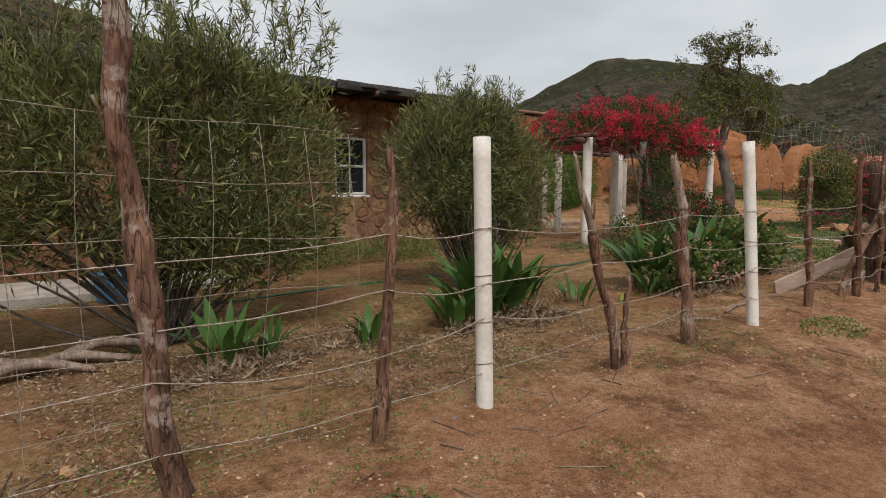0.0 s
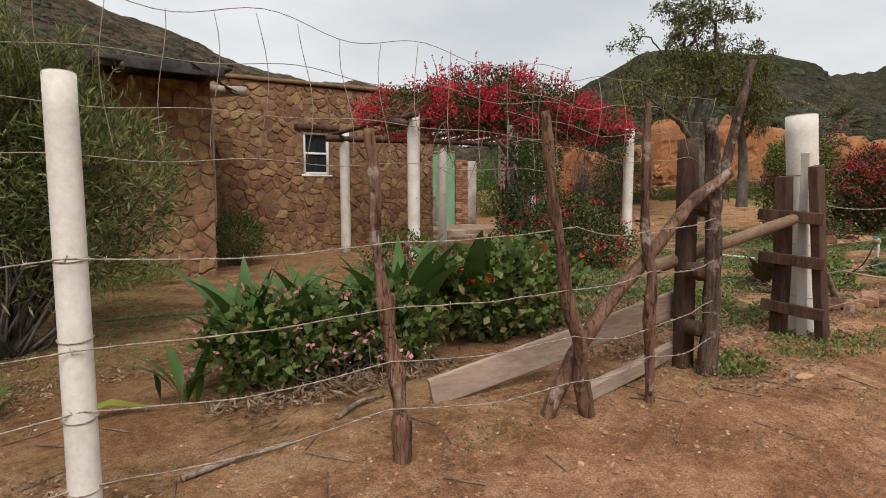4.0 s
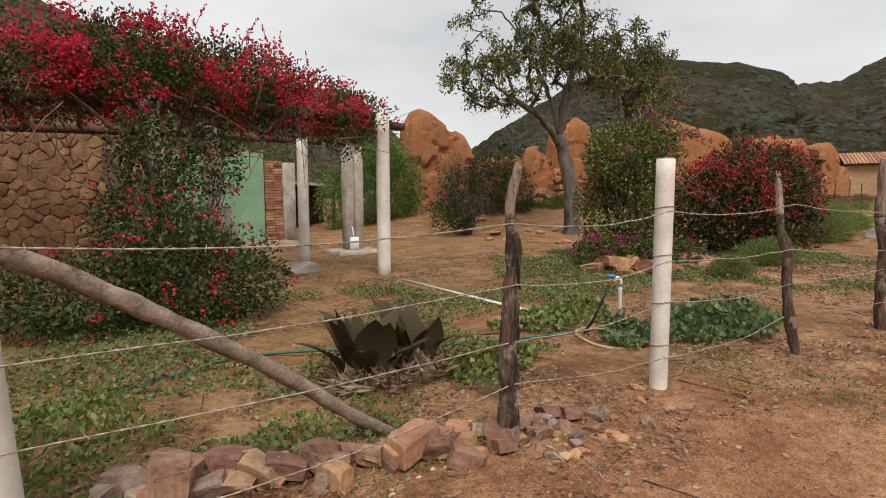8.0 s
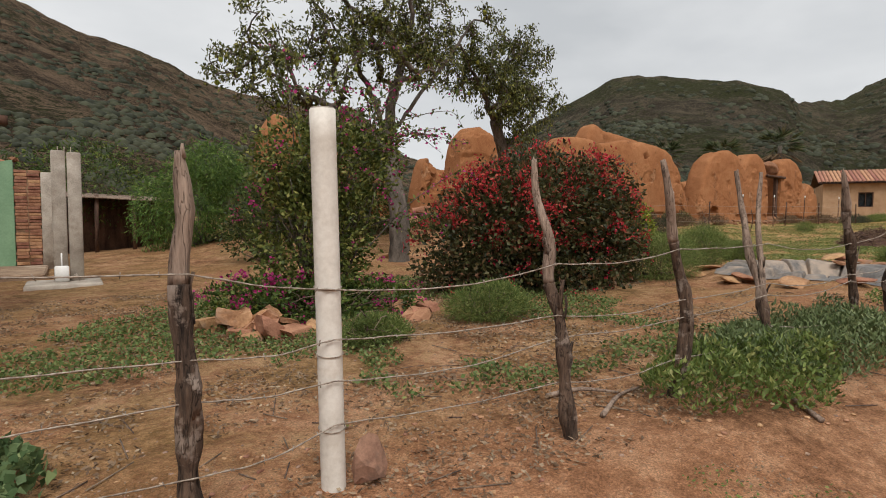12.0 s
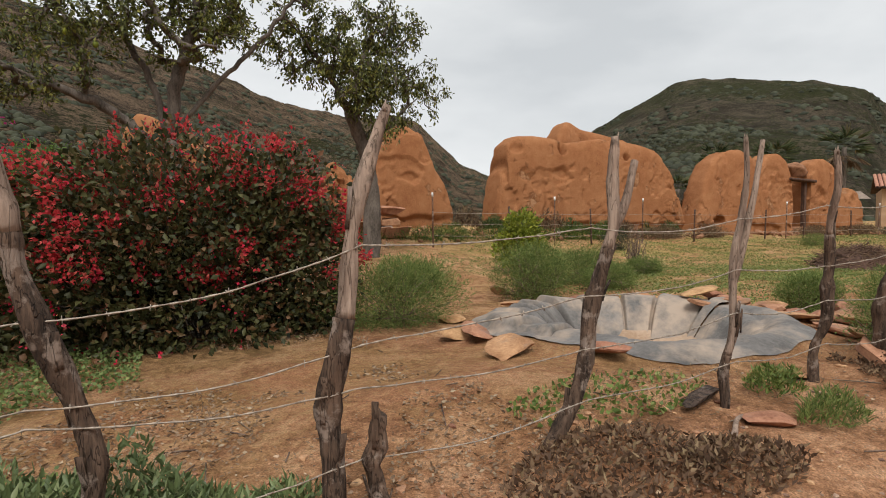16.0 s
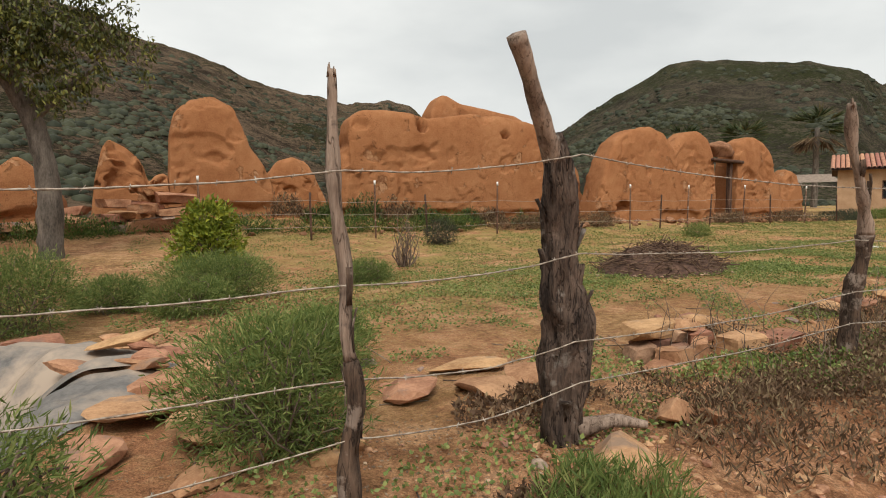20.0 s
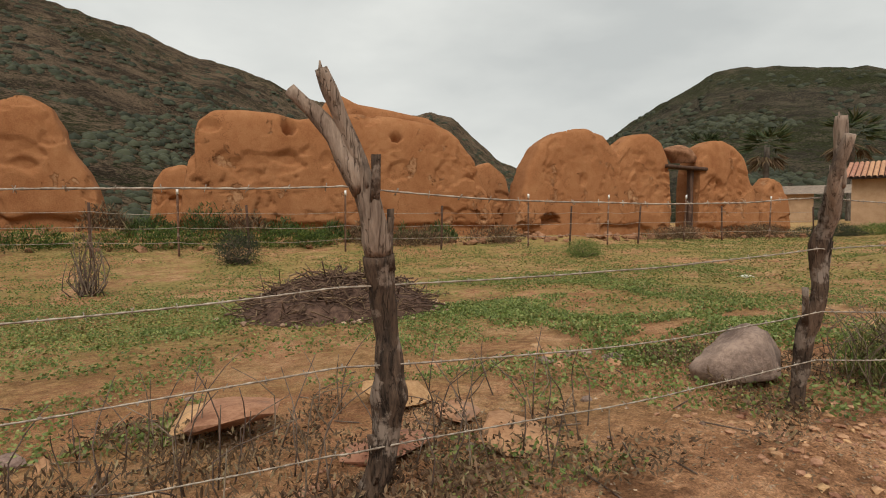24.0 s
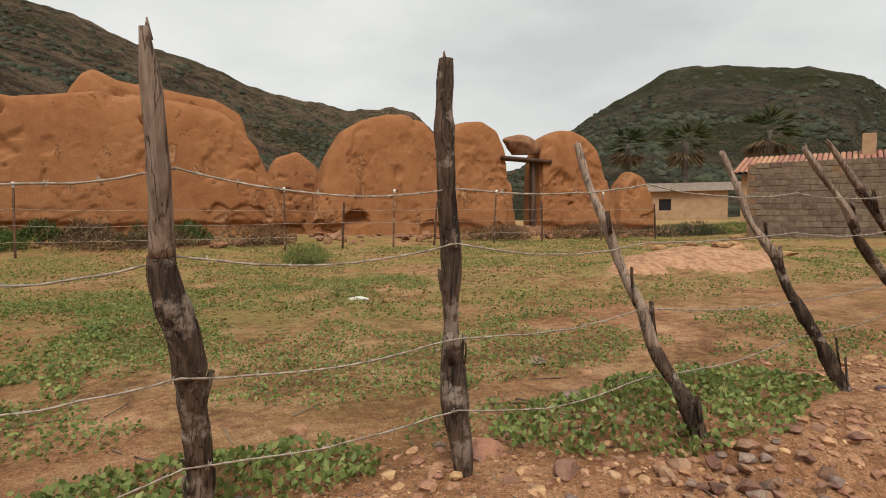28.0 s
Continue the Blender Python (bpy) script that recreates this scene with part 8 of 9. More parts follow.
stone_thing("boulder", 41.45, 2.5, (0.25, 0.22, 0.15), GREYROCK, "grey boulder half buried by the fence", "boulder", "", 0.3, 8, 0.08, 3)
stone_thing("rock", 42.9, 2.42, (0.12, 0.09, 0.09), SLABROCK, "orange rock by the fence foot", "rock", "", 0.3)
stone_thing("pale_stone", 45.0, 7.2, (0.16, 0.12, 0.05), surface("pale_lime_stone", (0.5, 0.47, 0.42), (0.7, 0.67, 0.6), 5, 40, 0.9, 0.3, 0.01), "pale flat stone lying in the field", "stone", "", 0.3)
for k in range(12):
    a = rng.uniform(0, 6.28)
    s = rng.uniform(0.04, 0.09)
    stone_thing("cobble", 39.2 + 0.28 * math.cos(a), 3.9 + 0.22 * math.sin(a), (s * 1.2, s, s * 0.7), GREYROCK if k % 2 else SLABROCK, "loose cobble in a small heap in the field", "stone", "cobble heap")
# flagstones between the pond and the fence
for x, y, a, b, lift, tilt in ((30.2, 5.9, 0.34, 0.24, 0.02, 5), (30.55, 5.5, 0.3, 0.22, 0.0, -6), (30.75, 5.0, 0.32, 0.24, 0.03, 4), (30.35, 4.7, 0.3, 0.2, 0.0, 8), (30.6, 4.3, 0.36, 0.22, 0.04, -4), (30.3, 3.85, 0.34, 0.26, 0.0, 6), (30.7, 3.55, 0.3, 0.24, 0.02, -8), (30.15, 3.3, 0.32, 0.2, 0.02, 0), (29.95, 2.95, 0.3, 0.22, 0.05, 9), (30.75, 3.0, 0.3, 0.18, 0.0, -5),
                           (27.3, 3.55, 0.3, 0.2, 0.02, 12), (26.75, 4.1, 0.34, 0.2, 0.04, -10), (26.8, 5.1, 0.24, 0.18, 0.02, 8), (27.2, 6.0, 0.26, 0.18, 0.02, -6), (28.6, 6.6, 0.32, 0.2, 0.02, 4), (29.5, 6.4, 0.36, 0.22, 0.02, -5)):
    s = rng.uniform(0.9, 1.1)
    stone_thing("flagstone", x, y, (a * s, b * s, 0.06), SLABROCK, "flat orange flagstone at the pond's edge", "flagstone", "flagstones round the pond", 0.2, 9, 0.04, 2, lift, tilt)
for x, y, a, b, c, lift, tilt in ((32.25, 3.3, 0.36, 0.24, 0.085, 0.0, 3), (31.85, 3.55, 0.28, 0.22, 0.08, 0.0, -5), (32.75, 3.35, 0.3, 0.22, 0.085, 0.0, 4), (32.4, 3.75, 0.32, 0.2, 0.04, 0.03, -3), (34.75, 3.75, 0.3, 0.2, 0.07, 0.04, 8), (35.0, 3.95, 0.26, 0.2, 0.06, 0.03, -5), (36.75, 3.5, 0.42, 0.28, 0.07, 0.08, 4), (36.6, 3.6, 0.34, 0.2, 0.05, 0.06, 3), (37.68, 3.55, 0.3, 0.2, 0.07, 0.02, 4), (37.4, 2.95, 0.3, 0.22, 0.06, 0.0, -5), (38.0, 2.75, 0.3, 0.24, 0.06, 0.02, 6), (37.9, 3.2, 0.18, 0.14, 0.05, 0.0, 4), (30.65, 2.42, 0.23, 0.18, 0.12, 0.0, 4), (30.98, 3.7, 0.15, 0.13, 0.11, 0.03, 0), (32.85, 2.36, 0.16, 0.13, 0.1, 0.0, 8), (33.02, 2.24, 0.11, 0.1, 0.07, 0.0, -6), (31.3, 2.95, 0.12, 0.09, 0.06, 0.0, 4), (30.28, 2.1, 0.2, 0.15, 0.08, 0.0, 6), (32.2, 2.07, 0.26, 0.2, 0.11, -0.02, 5), (28.26, 2.68, 0.2, 0.14, 0.05, 0.0, 12), (27.27, 2.18, 0.18, 0.12, 0.05, 0.0, -10), (29.07, 7.78, 0.26, 0.2, 0.1, 0.0, 5), (26.9, 4.9, 0.3, 0.22, 0.06, 0.04, 10)):
    stone_thing("flagstone", x, y, (a, b, c), SLABROCK, "broken orange flagstone in a loose heap by the fence", "flagstone", "loose flagstones", 0.15, 9, 0.04, 2, lift, tilt)
for k in range(44):
    x, y = rng.uniform(31, 45.5), rng.uniform(2.0, 4.6)
    s = rng.uniform(0.03, 0.09)
    stone_thing("loose_stone", x, y, (s * 1.3, s, s * 0.6), SLABROCK if k % 3 else GREYROCK, "loose broken stone among weeds", "stone", "loose stones along the fence")
for k in range(110):
    x, y = rng.uniform(43.9, 48.5), rng.uniform(1.35, 2.3)
    s = 0.015 + 0.055 * rng.uniform() ** 2
    stone_thing("bank_stone", x, y, (s * 1.3, s, s * 0.7), EDGEROCK if k % 3 else GREYROCK, "broken stone on the red earth bank", "stone", "stones on the bank")
for k in range(46):
    x, y = 45.0 + rng.normal() * 0.32, 1.95 + rng.normal() * 0.16
    s = rng.uniform(0.02, 0.05)
    stone_thing("heap_stone", x, y, (s * 1.2, s, s * 0.7), GREYROCK if k % 9 == 0 else EDGEROCK, "broken reddish stone heaped at the foot of a post", "stone", "stones at the leaning post", 0.3, lift=rng.uniform(0, 0.05))
for k in range(14):
    x, y = rng.uniform(21.5, 24.5), rng.uniform(9.5, 15.5)
    s = rng.uniform(0.08, 0.2)
    stone_thing("rubble_stone", x, y, (s * 1.3, s, s * 0.6), SLABROCK, "fallen stone under the trees", "stone", "fallen stones")
for k in range(22):
    t = rng.uniform(0, 1)
    x, y = np.interp(t, [0, 0.5, 0.85, 1], [30.25, 30.5, 30.7, 30.78]) + rng.normal() * 0.14, 5.9 - 3.0 * t
    s = rng.uniform(0.12, 0.26)
    stone_thing("flagstone", x, y, (s * 1.3, s * 0.9, 0.05), SLABROCK, "flat orange flagstone at the pond's edge", "flagstone", "flagstones round the pond", 0.2, 9, 0.04, 2, rng.uniform(0.02, 0.1), rng.uniform(-14, 14))
for k in range(60):
    x, y = rng.uniform(25.5, 44), rng.uniform(1.2, 2.2)
    s = 0.012 + 0.045 * rng.uniform() ** 3
    stone_thing("verge_stone", x, y, (s * 1.3, s, s * 0.7), SLABROCK if k % 3 else GREYROCK, "small broken stone on the road verge", "stone", "stones on the verge")
# stacked flagstones behind the fence
for x, yy, lift, sx, sy, sz, turn, tilt, m in ((33.72, 3.1, 0.0, 0.15, 0.11, 0.1, 20, 3, SLABROCK), (33.62, 3.36, 0.0, 0.11, 0.1, 0.09, 70, -8, EDGEROCK), (33.8, 3.42, 0.09, 0.14, 0.1, 0.055, 150, 5, EDGEROCK), (33.95, 3.26, 0.02, 0.13, 0.08, 0.05, 40, -10, EDGEROCK), (34.02, 3.38, 0.1, 0.1, 0.09, 0.06, 10, 12, EDGEROCK), (34.12, 3.18, 0.0, 0.11, 0.07, 0.09, 35, -14, SLABROCK), (34.22, 3.32, 0.08, 0.12, 0.09, 0.06, 170, 8, SLABROCK), (33.78, 3.42, 0.2, 0.23, 0.16, 0.065, 172, 3, SLABROCK), (34.2, 3.44, 0.18, 0.18, 0.13, 0.045, 20, 7, SLABROCK), (34.46, 3.5, 0.02, 0.08, 0.06, 0.09, 60, 20, SLABROCK), (34.42, 3.06, 0.0, 0.22, 0.15, 0.1, 8, -4, SLABROCK), (34.9, 3.0, 0.0, 0.19, 0.14, 0.08, 175, 4, SLABROCK), (34.6, 3.66, 0.02, 0.12, 0.07, 0.06, 120, 24, SLABROCK), (33.5, 3.0, 0.0, 0.15, 0.12, 0.06, 30, 5, SLABROCK)):
    block_thing("flagstone", 34.0 + (x - 34.0) * 0.9, 3.3 + (yy - 3.3) * 0.9, lift * 0.9, (sx * 0.8, sy * 0.85, sz * 0.85), turn, tilt, m, "rough orange flagstone stacked in a pile behind the fence", "flagstone", "stacked flagstones")
lean_slab = block(rng, (0.085, 0.23, 0.03))
lean_slab = turned(turned(lean_slab, 27, axis="X"), -14)
solo("flagstone", (lean_slab[0] + np.array([29.09, 2.45, 0.5]), lean_slab[1]), SLABROCK, (29.09, 2.45, 0.5), "long pale orange slab leaning on the bank by a post", "flagstone", "loose flagstones", smooth=False)
shard = turned(block(rng, (0.2, 0.045, 0.016)), 18)
solo("bark_shard", (shard[0] + np.array([27.2, 2.56, G(27.2, 2.56) + 0.05]), shard[1]), BLACKBARK, (27.2, 2.56, G(27.2, 2.56) + 0.05), "black splintered shard of bark lying at a post hole", "bark")
# gravel
pieces = []
for k in range(9):
    pieces.append(rock(rng, (0, 0, 0), (1.2, 0.9, 0.6), 7, 0.06, 1))
n = 15000
x = np.r_[rng.uniform(-2, 46, n // 2), rng.uniform(-1, 24, n // 2)]
y = np.r_[rng.uniform(0.6, 3.2, n // 2), rng.uniform(2.0, 6.5, n // 2)]
x, y = (q[(x > 31) | (x < 26.4) | (y < 2.9)] for q in (x, y))
z = gz(x, y)
s = 0.004 + 0.016 * rng.uniform(0, 1, len(x)) ** 4
k = rng.integers(0, 9, len(x))
vs = np.concatenate([pieces[i][0] * q + np.array([a, b, c]) for i, q, a, b, c in zip(k, s, x, y, z)])
fs = np.concatenate([pieces[i][1] + 12 * j for j, i in enumerate(k)])
solo("gravel", (vs, fs), PEBBLE, (float(x[0]), float(y[0]), float(z[0])), "small gravel stones scattered on the soil", "gravel", kind="stuff", smooth=False)

cx, cy = np.r_[rng.uniform(-1.5, 48.5, 10000), rng.uniform(32, 50, 9000)], np.r_[rng.uniform(0.8, 3.1, 10000), rng.uniform(1.2, 2.7, 9000)]
ok = (vnoise(np.stack([cx * 1.3, cy * 1.3, cx * 0], -1), 12) > 0.42) & ~((cx > 26.3) & (cx < 30.9) & (cy > 2.7))
cx, cy = cx[ok], cy[ok]
cs = (0.006 + 0.03 * rng.uniform(0, 1, len(cx)) ** 4) * np.where(cx > 40, 1.35, np.where(cx > 23, 1.05, 0.75))
cz = gz(cx, cy) + cs * 0.1
clods = [(pieces[k % 9][0] * s + np.array([a, b, c]), pieces[k % 9][1]) for k, (s, a, b, c) in enumerate(zip(cs, cx, cy, cz))]
solo("earth_clods", joined(clods), CLOD, (36.0, 1.6, G(36, 1.6)), "crumbled red earth clods on the road bank", "earth clods", kind="stuff", smooth=False)

# the lined pond
pond = thing("pond_liner", (28.72, 4.6, G(28.72, 4.6)), "dusty grey plastic sheet lining a small dug pond", "pond")
A, R = np.meshgrid(np.linspace(0, 2 * np.pi, 721), np.linspace(0, 1, 60))
phase = A * 19 / (2 * np.pi) + 0.4 * np.sin(A * 3 + 0.7) + 0.25 * np.sin(A * 5 + 2)
saw = phase % 1.0
depth = vnoise(np.stack([np.floor(phase) * 3.7, A * 0, A * 0], -1).reshape(-1, 3), 6).reshape(A.shape)
pleat = saw * 0.5 - 1.3 * np.exp(-((saw - 0.93) / 0.06) ** 2)
where = 0.2 + 0.8 * sstep(-0.6, 0.2, np.sin(A))
fade = sstep(0.34, 0.6, R) * (1 - 0.6 * sstep(0.85, 1.0, R))
rad = R * (1.0 + 0.04 * np.sin(A * 3 + 1) + 0.03 * np.sin(A * 5) + 0.02 * np.sin(A * 11))
px, py = 28.72 + 1.76 * rad * np.cos(A), 4.58 + 1.58 * rad * np.sin(A)
crest = 0.55 + 0.05 * np.sin(A) + 0.03 * np.sin(A * 2 + 0.6)
pz = crest - 0.58 * (1 - sstep(0.3, 0.76, R)) - 0.15 * sstep(0.86, 1.0, R) + fade * where * (0.25 + depth) * pleat * 0.2
pz = np.maximum(pz + 0.03 * (fbm(np.stack([px * 3, py * 3, px * 0], -1).reshape(-1, 3), 3, 5).reshape(px.shape) - 0.5), gz(px, py) + 0.012)
v = np.stack([px, py, pz], -1).reshape(-1, 3)
k = np.arange(59)[:, None] * 721 + np.arange(720)[None]
part("sheet", (v, np.stack([k, k + 1, k + 722, k + 721], -1).reshape(-1, 4)), LINER, pond)
SA, SR = np.meshgrid(np.linspace(0, 2 * np.pi, 73), np.linspace(0, 1, 12))
sr = SR * (1 + 0.14 * np.sin(SA * 3 + 2) + 0.08 * np.sin(SA * 7))
sx, sy = 28.6 + 0.95 * sr * np.cos(SA), 4.72 + 0.86 * sr * np.sin(SA)
sz = 0.06 + 0.2 * SR ** 3 + 0.02 * np.sin(sx * 9) * np.sin(sy * 8) * SR
k = np.arange(11)[:, None] * 73 + np.arange(72)[None]
part("silt", (np.stack([sx, sy, sz], -1).reshape(-1, 3), np.stack([k, k + 1, k + 74, k + 73], -1).reshape(-1, 4)), SILT, pond, "pale dried silt in the bottom")
t = np.linspace(0, 2 * np.pi, 40, endpoint=False)
wv = np.vstack([np.stack([28.6 + 0.5 * np.cos(t), 4.72 + 0.46 * np.sin(t), np.full(40, 0.075)], -1), [(28.6, 4.72, 0.075)]])
part("puddle", (wv, np.array([(i, (i + 1) % 40, 40) for i in range(40)])), WATER, pond, "shallow puddle of murky green water")

# heap of old brush in the field
heap = thing("brush_heap", (38.1, 7.1, G(38.1, 7.1)), "low heap of dark rotting brush and rubble in the field", "brush heap")
A, R = np.meshgrid(np.linspace(0, 2 * np.pi, 60), np.linspace(0, 1, 22))
px, py = 38.1 + 1.25 * R * np.cos(A), 7.1 + 0.85 * R * np.sin(A)
pz = gz(px, py) + 0.42 * (1 - R ** 2) * (0.5 + fbm(np.stack([px * 3, py * 3, px * 0], -1).reshape(-1, 3), 3, 3).reshape(px.shape)) - 0.02
k = np.arange(21)[:, None] * 60 + np.arange(59)[None]
part("mound", (np.stack([px, py, pz], -1).reshape(-1, 3), np.stack([k, k + 1, k + 61, k + 60], -1).reshape(-1, 4)), DARKTWIG, heap)
tw = []
for k in range(620):
    a, r = rng.uniform(0, 6.28), math.sqrt(rng.uniform()) * 1.0
    c = np.array([38.1 + 1.2 * r * math.cos(a), 7.1 + 0.8 * r * math.sin(a), 0])
    c[2] = G(c[0], c[1]) + 0.42 * (1 - r * r) + rng.uniform(-0.02, 0.08)
    d = rng.normal(size=3) * np.array([1, 1, 0.35])
    d = d / np.linalg.norm(d) * rng.uniform(0.1, 0.3)
    tw.append(tube(spline([c - d, c + rng.normal(size=3) * 0.03, c + d], 0.1), [0.009, 0.004], 4))
part("twigwork", joined(tw), DARKTWIG, heap, kind="stuff")
pieces = []
for k in range(90):
    a, r = rng.uniform(0, 6.28), 0.6 + 0.5 * rng.uniform()
    xx, yy = 38.1 + 1.3 * r * math.cos(a), 7.1 + 0.9 * r * math.sin(a)
    s = rng.uniform(0.02, 0.05)
    pieces.append(rock(rng, (xx, yy, G(xx, yy) + 0.02), (s * 1.3, s, s * 0.7), 7, 0.05, 1))
part("rubble", joined(pieces), PEBBLE, heap, kind="stuff", smooth=False)

# dead wood and twigs on the ground
for k, (x, y, L, a) in enumerate(((21.0, 2.5, 0.7, 20), (20.9, 2.75, 0.5, -30), (21.9, 1.9, 0.6, 60), (7.2, 3.0, 0.6, 5), (8.0, 3.3, 0.5, 30), (6.2, 2.9, 0.35, -40), (24.9, 1.95, 0.5, -20), (41.2, 2.1, 0.6, 40), (36.2, 3.0, 0.3, 80), (17.4, 2.0, 0.25, 30), (27.1, 2.22, 0.45, 25))):
    c, s_ = math.cos(radians(a)) * L / 2, math.sin(radians(a)) * L / 2
    br = thing("fallen_branch", (x, y, G(x, y)), "dry grey branch lying on the soil", "branch", "fallen branches")
    part("stem", tube(spline([(x - c, y - s_, G(x - c, y - s_) + 0.015), (x, y + 0.03, G(x, y) + 0.035), (x + c, y + s_, G(x + c, y + s_) + 0.012)], 0.06), [0.018, 0.014, 0.007], 7, 0.2, k), BARE, br)
tw = []
for k in range(520):
    x, y = rng.uniform(-1.5, 45), rng.uniform(1.6, 4.4)
    if 26.4 < x < 31 and y > 2.9:
        continue
    L, a = rng.uniform(0.04, 0.16), rng.uniform(0, 3.14)
    tw.append(tube(np.array([(x - L * math.cos(a), y - L * math.sin(a), G(x - L * math.cos(a), y - L * math.sin(a)) + 0.006), (x + L * math.cos(a), y + L * math.sin(a), G(x + L * math.cos(a), y + L * math.sin(a)) + 0.008)]), 0.004, 4))
solo("twig_litter", joined(tw), TWIG, (0, 2, G(0, 2)), "dry twigs scattered along the fence", "twigs", kind="stuff")
st = []
for k in range(260):
    x, y = (rng.uniform(33.5, 38.5), rng.uniform(2.3, 3.6)) if k % 2 else (rng.uniform(40.2, 41.0), rng.uniform(2.2, 2.8))
    z = G(x, y)
    h = rng.uniform(0.2, 0.5)
    st.append(tube(spline([(x, y, z), (x + rng.normal() * 0.05, y + rng.normal() * 0.05, z + h * 0.6), (x + rng.normal() * 0.12, y + rng.normal() * 0.12, z + h)], 0.1), [0.004, 0.002], 4))
solo("dry_stalks", joined(st), TWIG, (34, 3, G(34, 3)), "upright dry weed stalks by the fence", "weeds", kind="stuff")

# tap, pipes and hoses
tz = G(16.5, 3.72)
tap = thing("garden_tap", (16.47, 3.72, tz), "white plastic standpipe with an elbow and a tap", "tap")
part("riser", tube(np.linspace((16.5, 3.74, tz - 0.1), (16.44, 3.7, tz + 0.47), 8), 0.017, 12), PIPE, tap)
part("elbow", tube(spline([(16.445, 3.7, tz + 0.45), (16.43, 3.7, tz + 0.505), (16.37, 3.7, tz + 0.515), (16.34, 3.7, tz + 0.5)], 0.02), 0.023, 12), PIPE, tap)
part("tap_body", tube(np.array([(16.34, 3.7, tz + 0.51), (16.29, 3.7, tz + 0.49)]), 0.018, 10), surface("orange_plastic", (0.55, 0.16, 0.05), (0.7, 0.25, 0.08), 9, 40, 0.5, 0.0), tap, "orange threaded fitting")
part("tap_handle", box(16.28, 3.67, tz + 0.53, 16.36, 3.73, tz + 0.555, 0.008), BLUE, tap, "blue lever handle")


def hose(name, label, pts, r, mat, lift=0.012):
    p = [(x, y, G(x, y) + lift + (q[2] if len(q) > 2 else 0)) for q in pts for x, y in [q[:2]]]
    h = thing(name, p[0], label, "hose")
    part("tube", tube(spline(p, 0.06), r, 8), mat, h)


hose("garden_hose", "black hose hanging from the tap", [(16.3, 3.7, 0.46), (16.22, 3.72, 0.3), (16.2, 3.8, 0.12), (16.28, 3.95), (16.6, 4.0)], 0.011, BLACKHOSE)
hose("garden_hose", "tan hose coiled below the tap", [(16.8, 3.4), (16.57, 3.73), (16.38, 4.05), (16.12, 3.9), (16.02, 3.55), (16.16, 3.37), (16.45, 3.45), (16.6, 3.75)], 0.013, HOSEY)
hose("garden_hose", "long dark green hose across the yard", [(10.9, 4.3), (11.8, 4.55), (12.6, 4.7), (13.6, 5.0), (14.9, 4.28), (15.47, 4.2), (16.2, 4.0)], 0.012, HOSEG)
hose("garden_hose", "green hose lying across the house yard", [(1.5, 7.0), (4.0, 7.3), (6.8, 7.2), (8.3, 6.6), (9.5, 6.9)], 0.014, HOSEG)
hose("garden_hose", "reddish hose lying on the soil", [(14.9, 4.6), (15.6, 4.5), (16.0, 4.35), (16.3, 4.1)], 0.01, REDBARK)
solo("concrete_block", (turned(block(rng, (0.27, 0.13, 0.1)), 12)[0] + np.array([15.75, 9.75, G(15.75, 9.75) + 0.07]), block(rng, (0.27, 0.13, 0.1))[1]), CONCRETE, (15.75, 9.75, G(15.75, 9.75)), "broken grey concrete block on the yard soil", "block", smooth=False)
pp = thing("white_pipe", (16.4, 6.0, G(16.4, 6.0)), "long white plastic pipe lying on weeds", "pipe")
part("tube", tube(np.array([(16.4, 7.4, G(16.4, 7.4) + 0.08), (16.42, 4.6, G(16.42, 4.6) + 0.04)]), 0.018, 10), PIPE, pp)
solo("plastic_scrap", rock(rng, (17.35, 2.95, G(17.35, 2.95) + 0.06), (0.07, 0.05, 0.05), 6, 0.25, 2), WHITE, (17.35, 2.95, G(17.35, 2.95)), "crumpled white plastic scrap among leaves", "litter")

# ---- the wire fence before the ruins ----
FAR = [31.5, 34.2, 36.0, 37.6, 40.0, 42.75, 45.6, 47.1, 48.55, 49.8, 51.8, 53.6, 56.0, 58.5]
for n, x in enumerate(FAR):
    z = G(x, 15.2)
    thin = n % 2 == 0
    p = thing("metal_fence_post", (x, 15.2, z), "rusty thin metal fence post with a white tip" if thin else "thin dark stick fence post before the ruins", "fence post", "posts before the ruins")
    h = 1.5 if thin else 1.25
    lx = rng.normal() * 0.06
    part("shaft", tube(np.linspace((x, 15.2, z - 0.1), (x + lx, 15.2, z + h), 6), 0.026 if thin else 0.03, 7, 0.15, n), REDBARK if thin else DARKWOOD, p)
    if thin:
        part("painted_tip", tube(np.array([(x + lx, 15.2, z + h - 0.01), (x + lx * 1.1, 15.2, z + h + 0.12)]), 0.03, 7), WHITE, p, "white painted tip")
for hgt in (0.35, 0.7, 1.05):
    strand(FAR, [15.17] * len(FAR), [hgt] * len(FAR), 0.006, "fence_wire", "thin wire strand before the ruins", False, 0.03, int(hgt * 100))
MX, MY = np.meshgrid(np.linspace(-1, 1, 90), np.linspace(-1, 1, 60))
mx, my = 50.6 + 2.5 * MX, 7.0 + 1.4 * MY
mp = np.stack([mx, my, mx * 0], -1).reshape(-1, 3)
mz = gz(mx, my) + 0.1 * (1 - sstep(0.45, 0.95, np.hypot(MX, MY) + 0.35 * (vnoise(mp * 2.2, 17).reshape(mx.shape) - 0.5))) - 0.05 + 0.05 * (fbm(mp * 7, 3, 19).reshape(mx.shape) - 0.5)
k = np.arange(59)[:, None] * 90 + np.arange(89)[None]
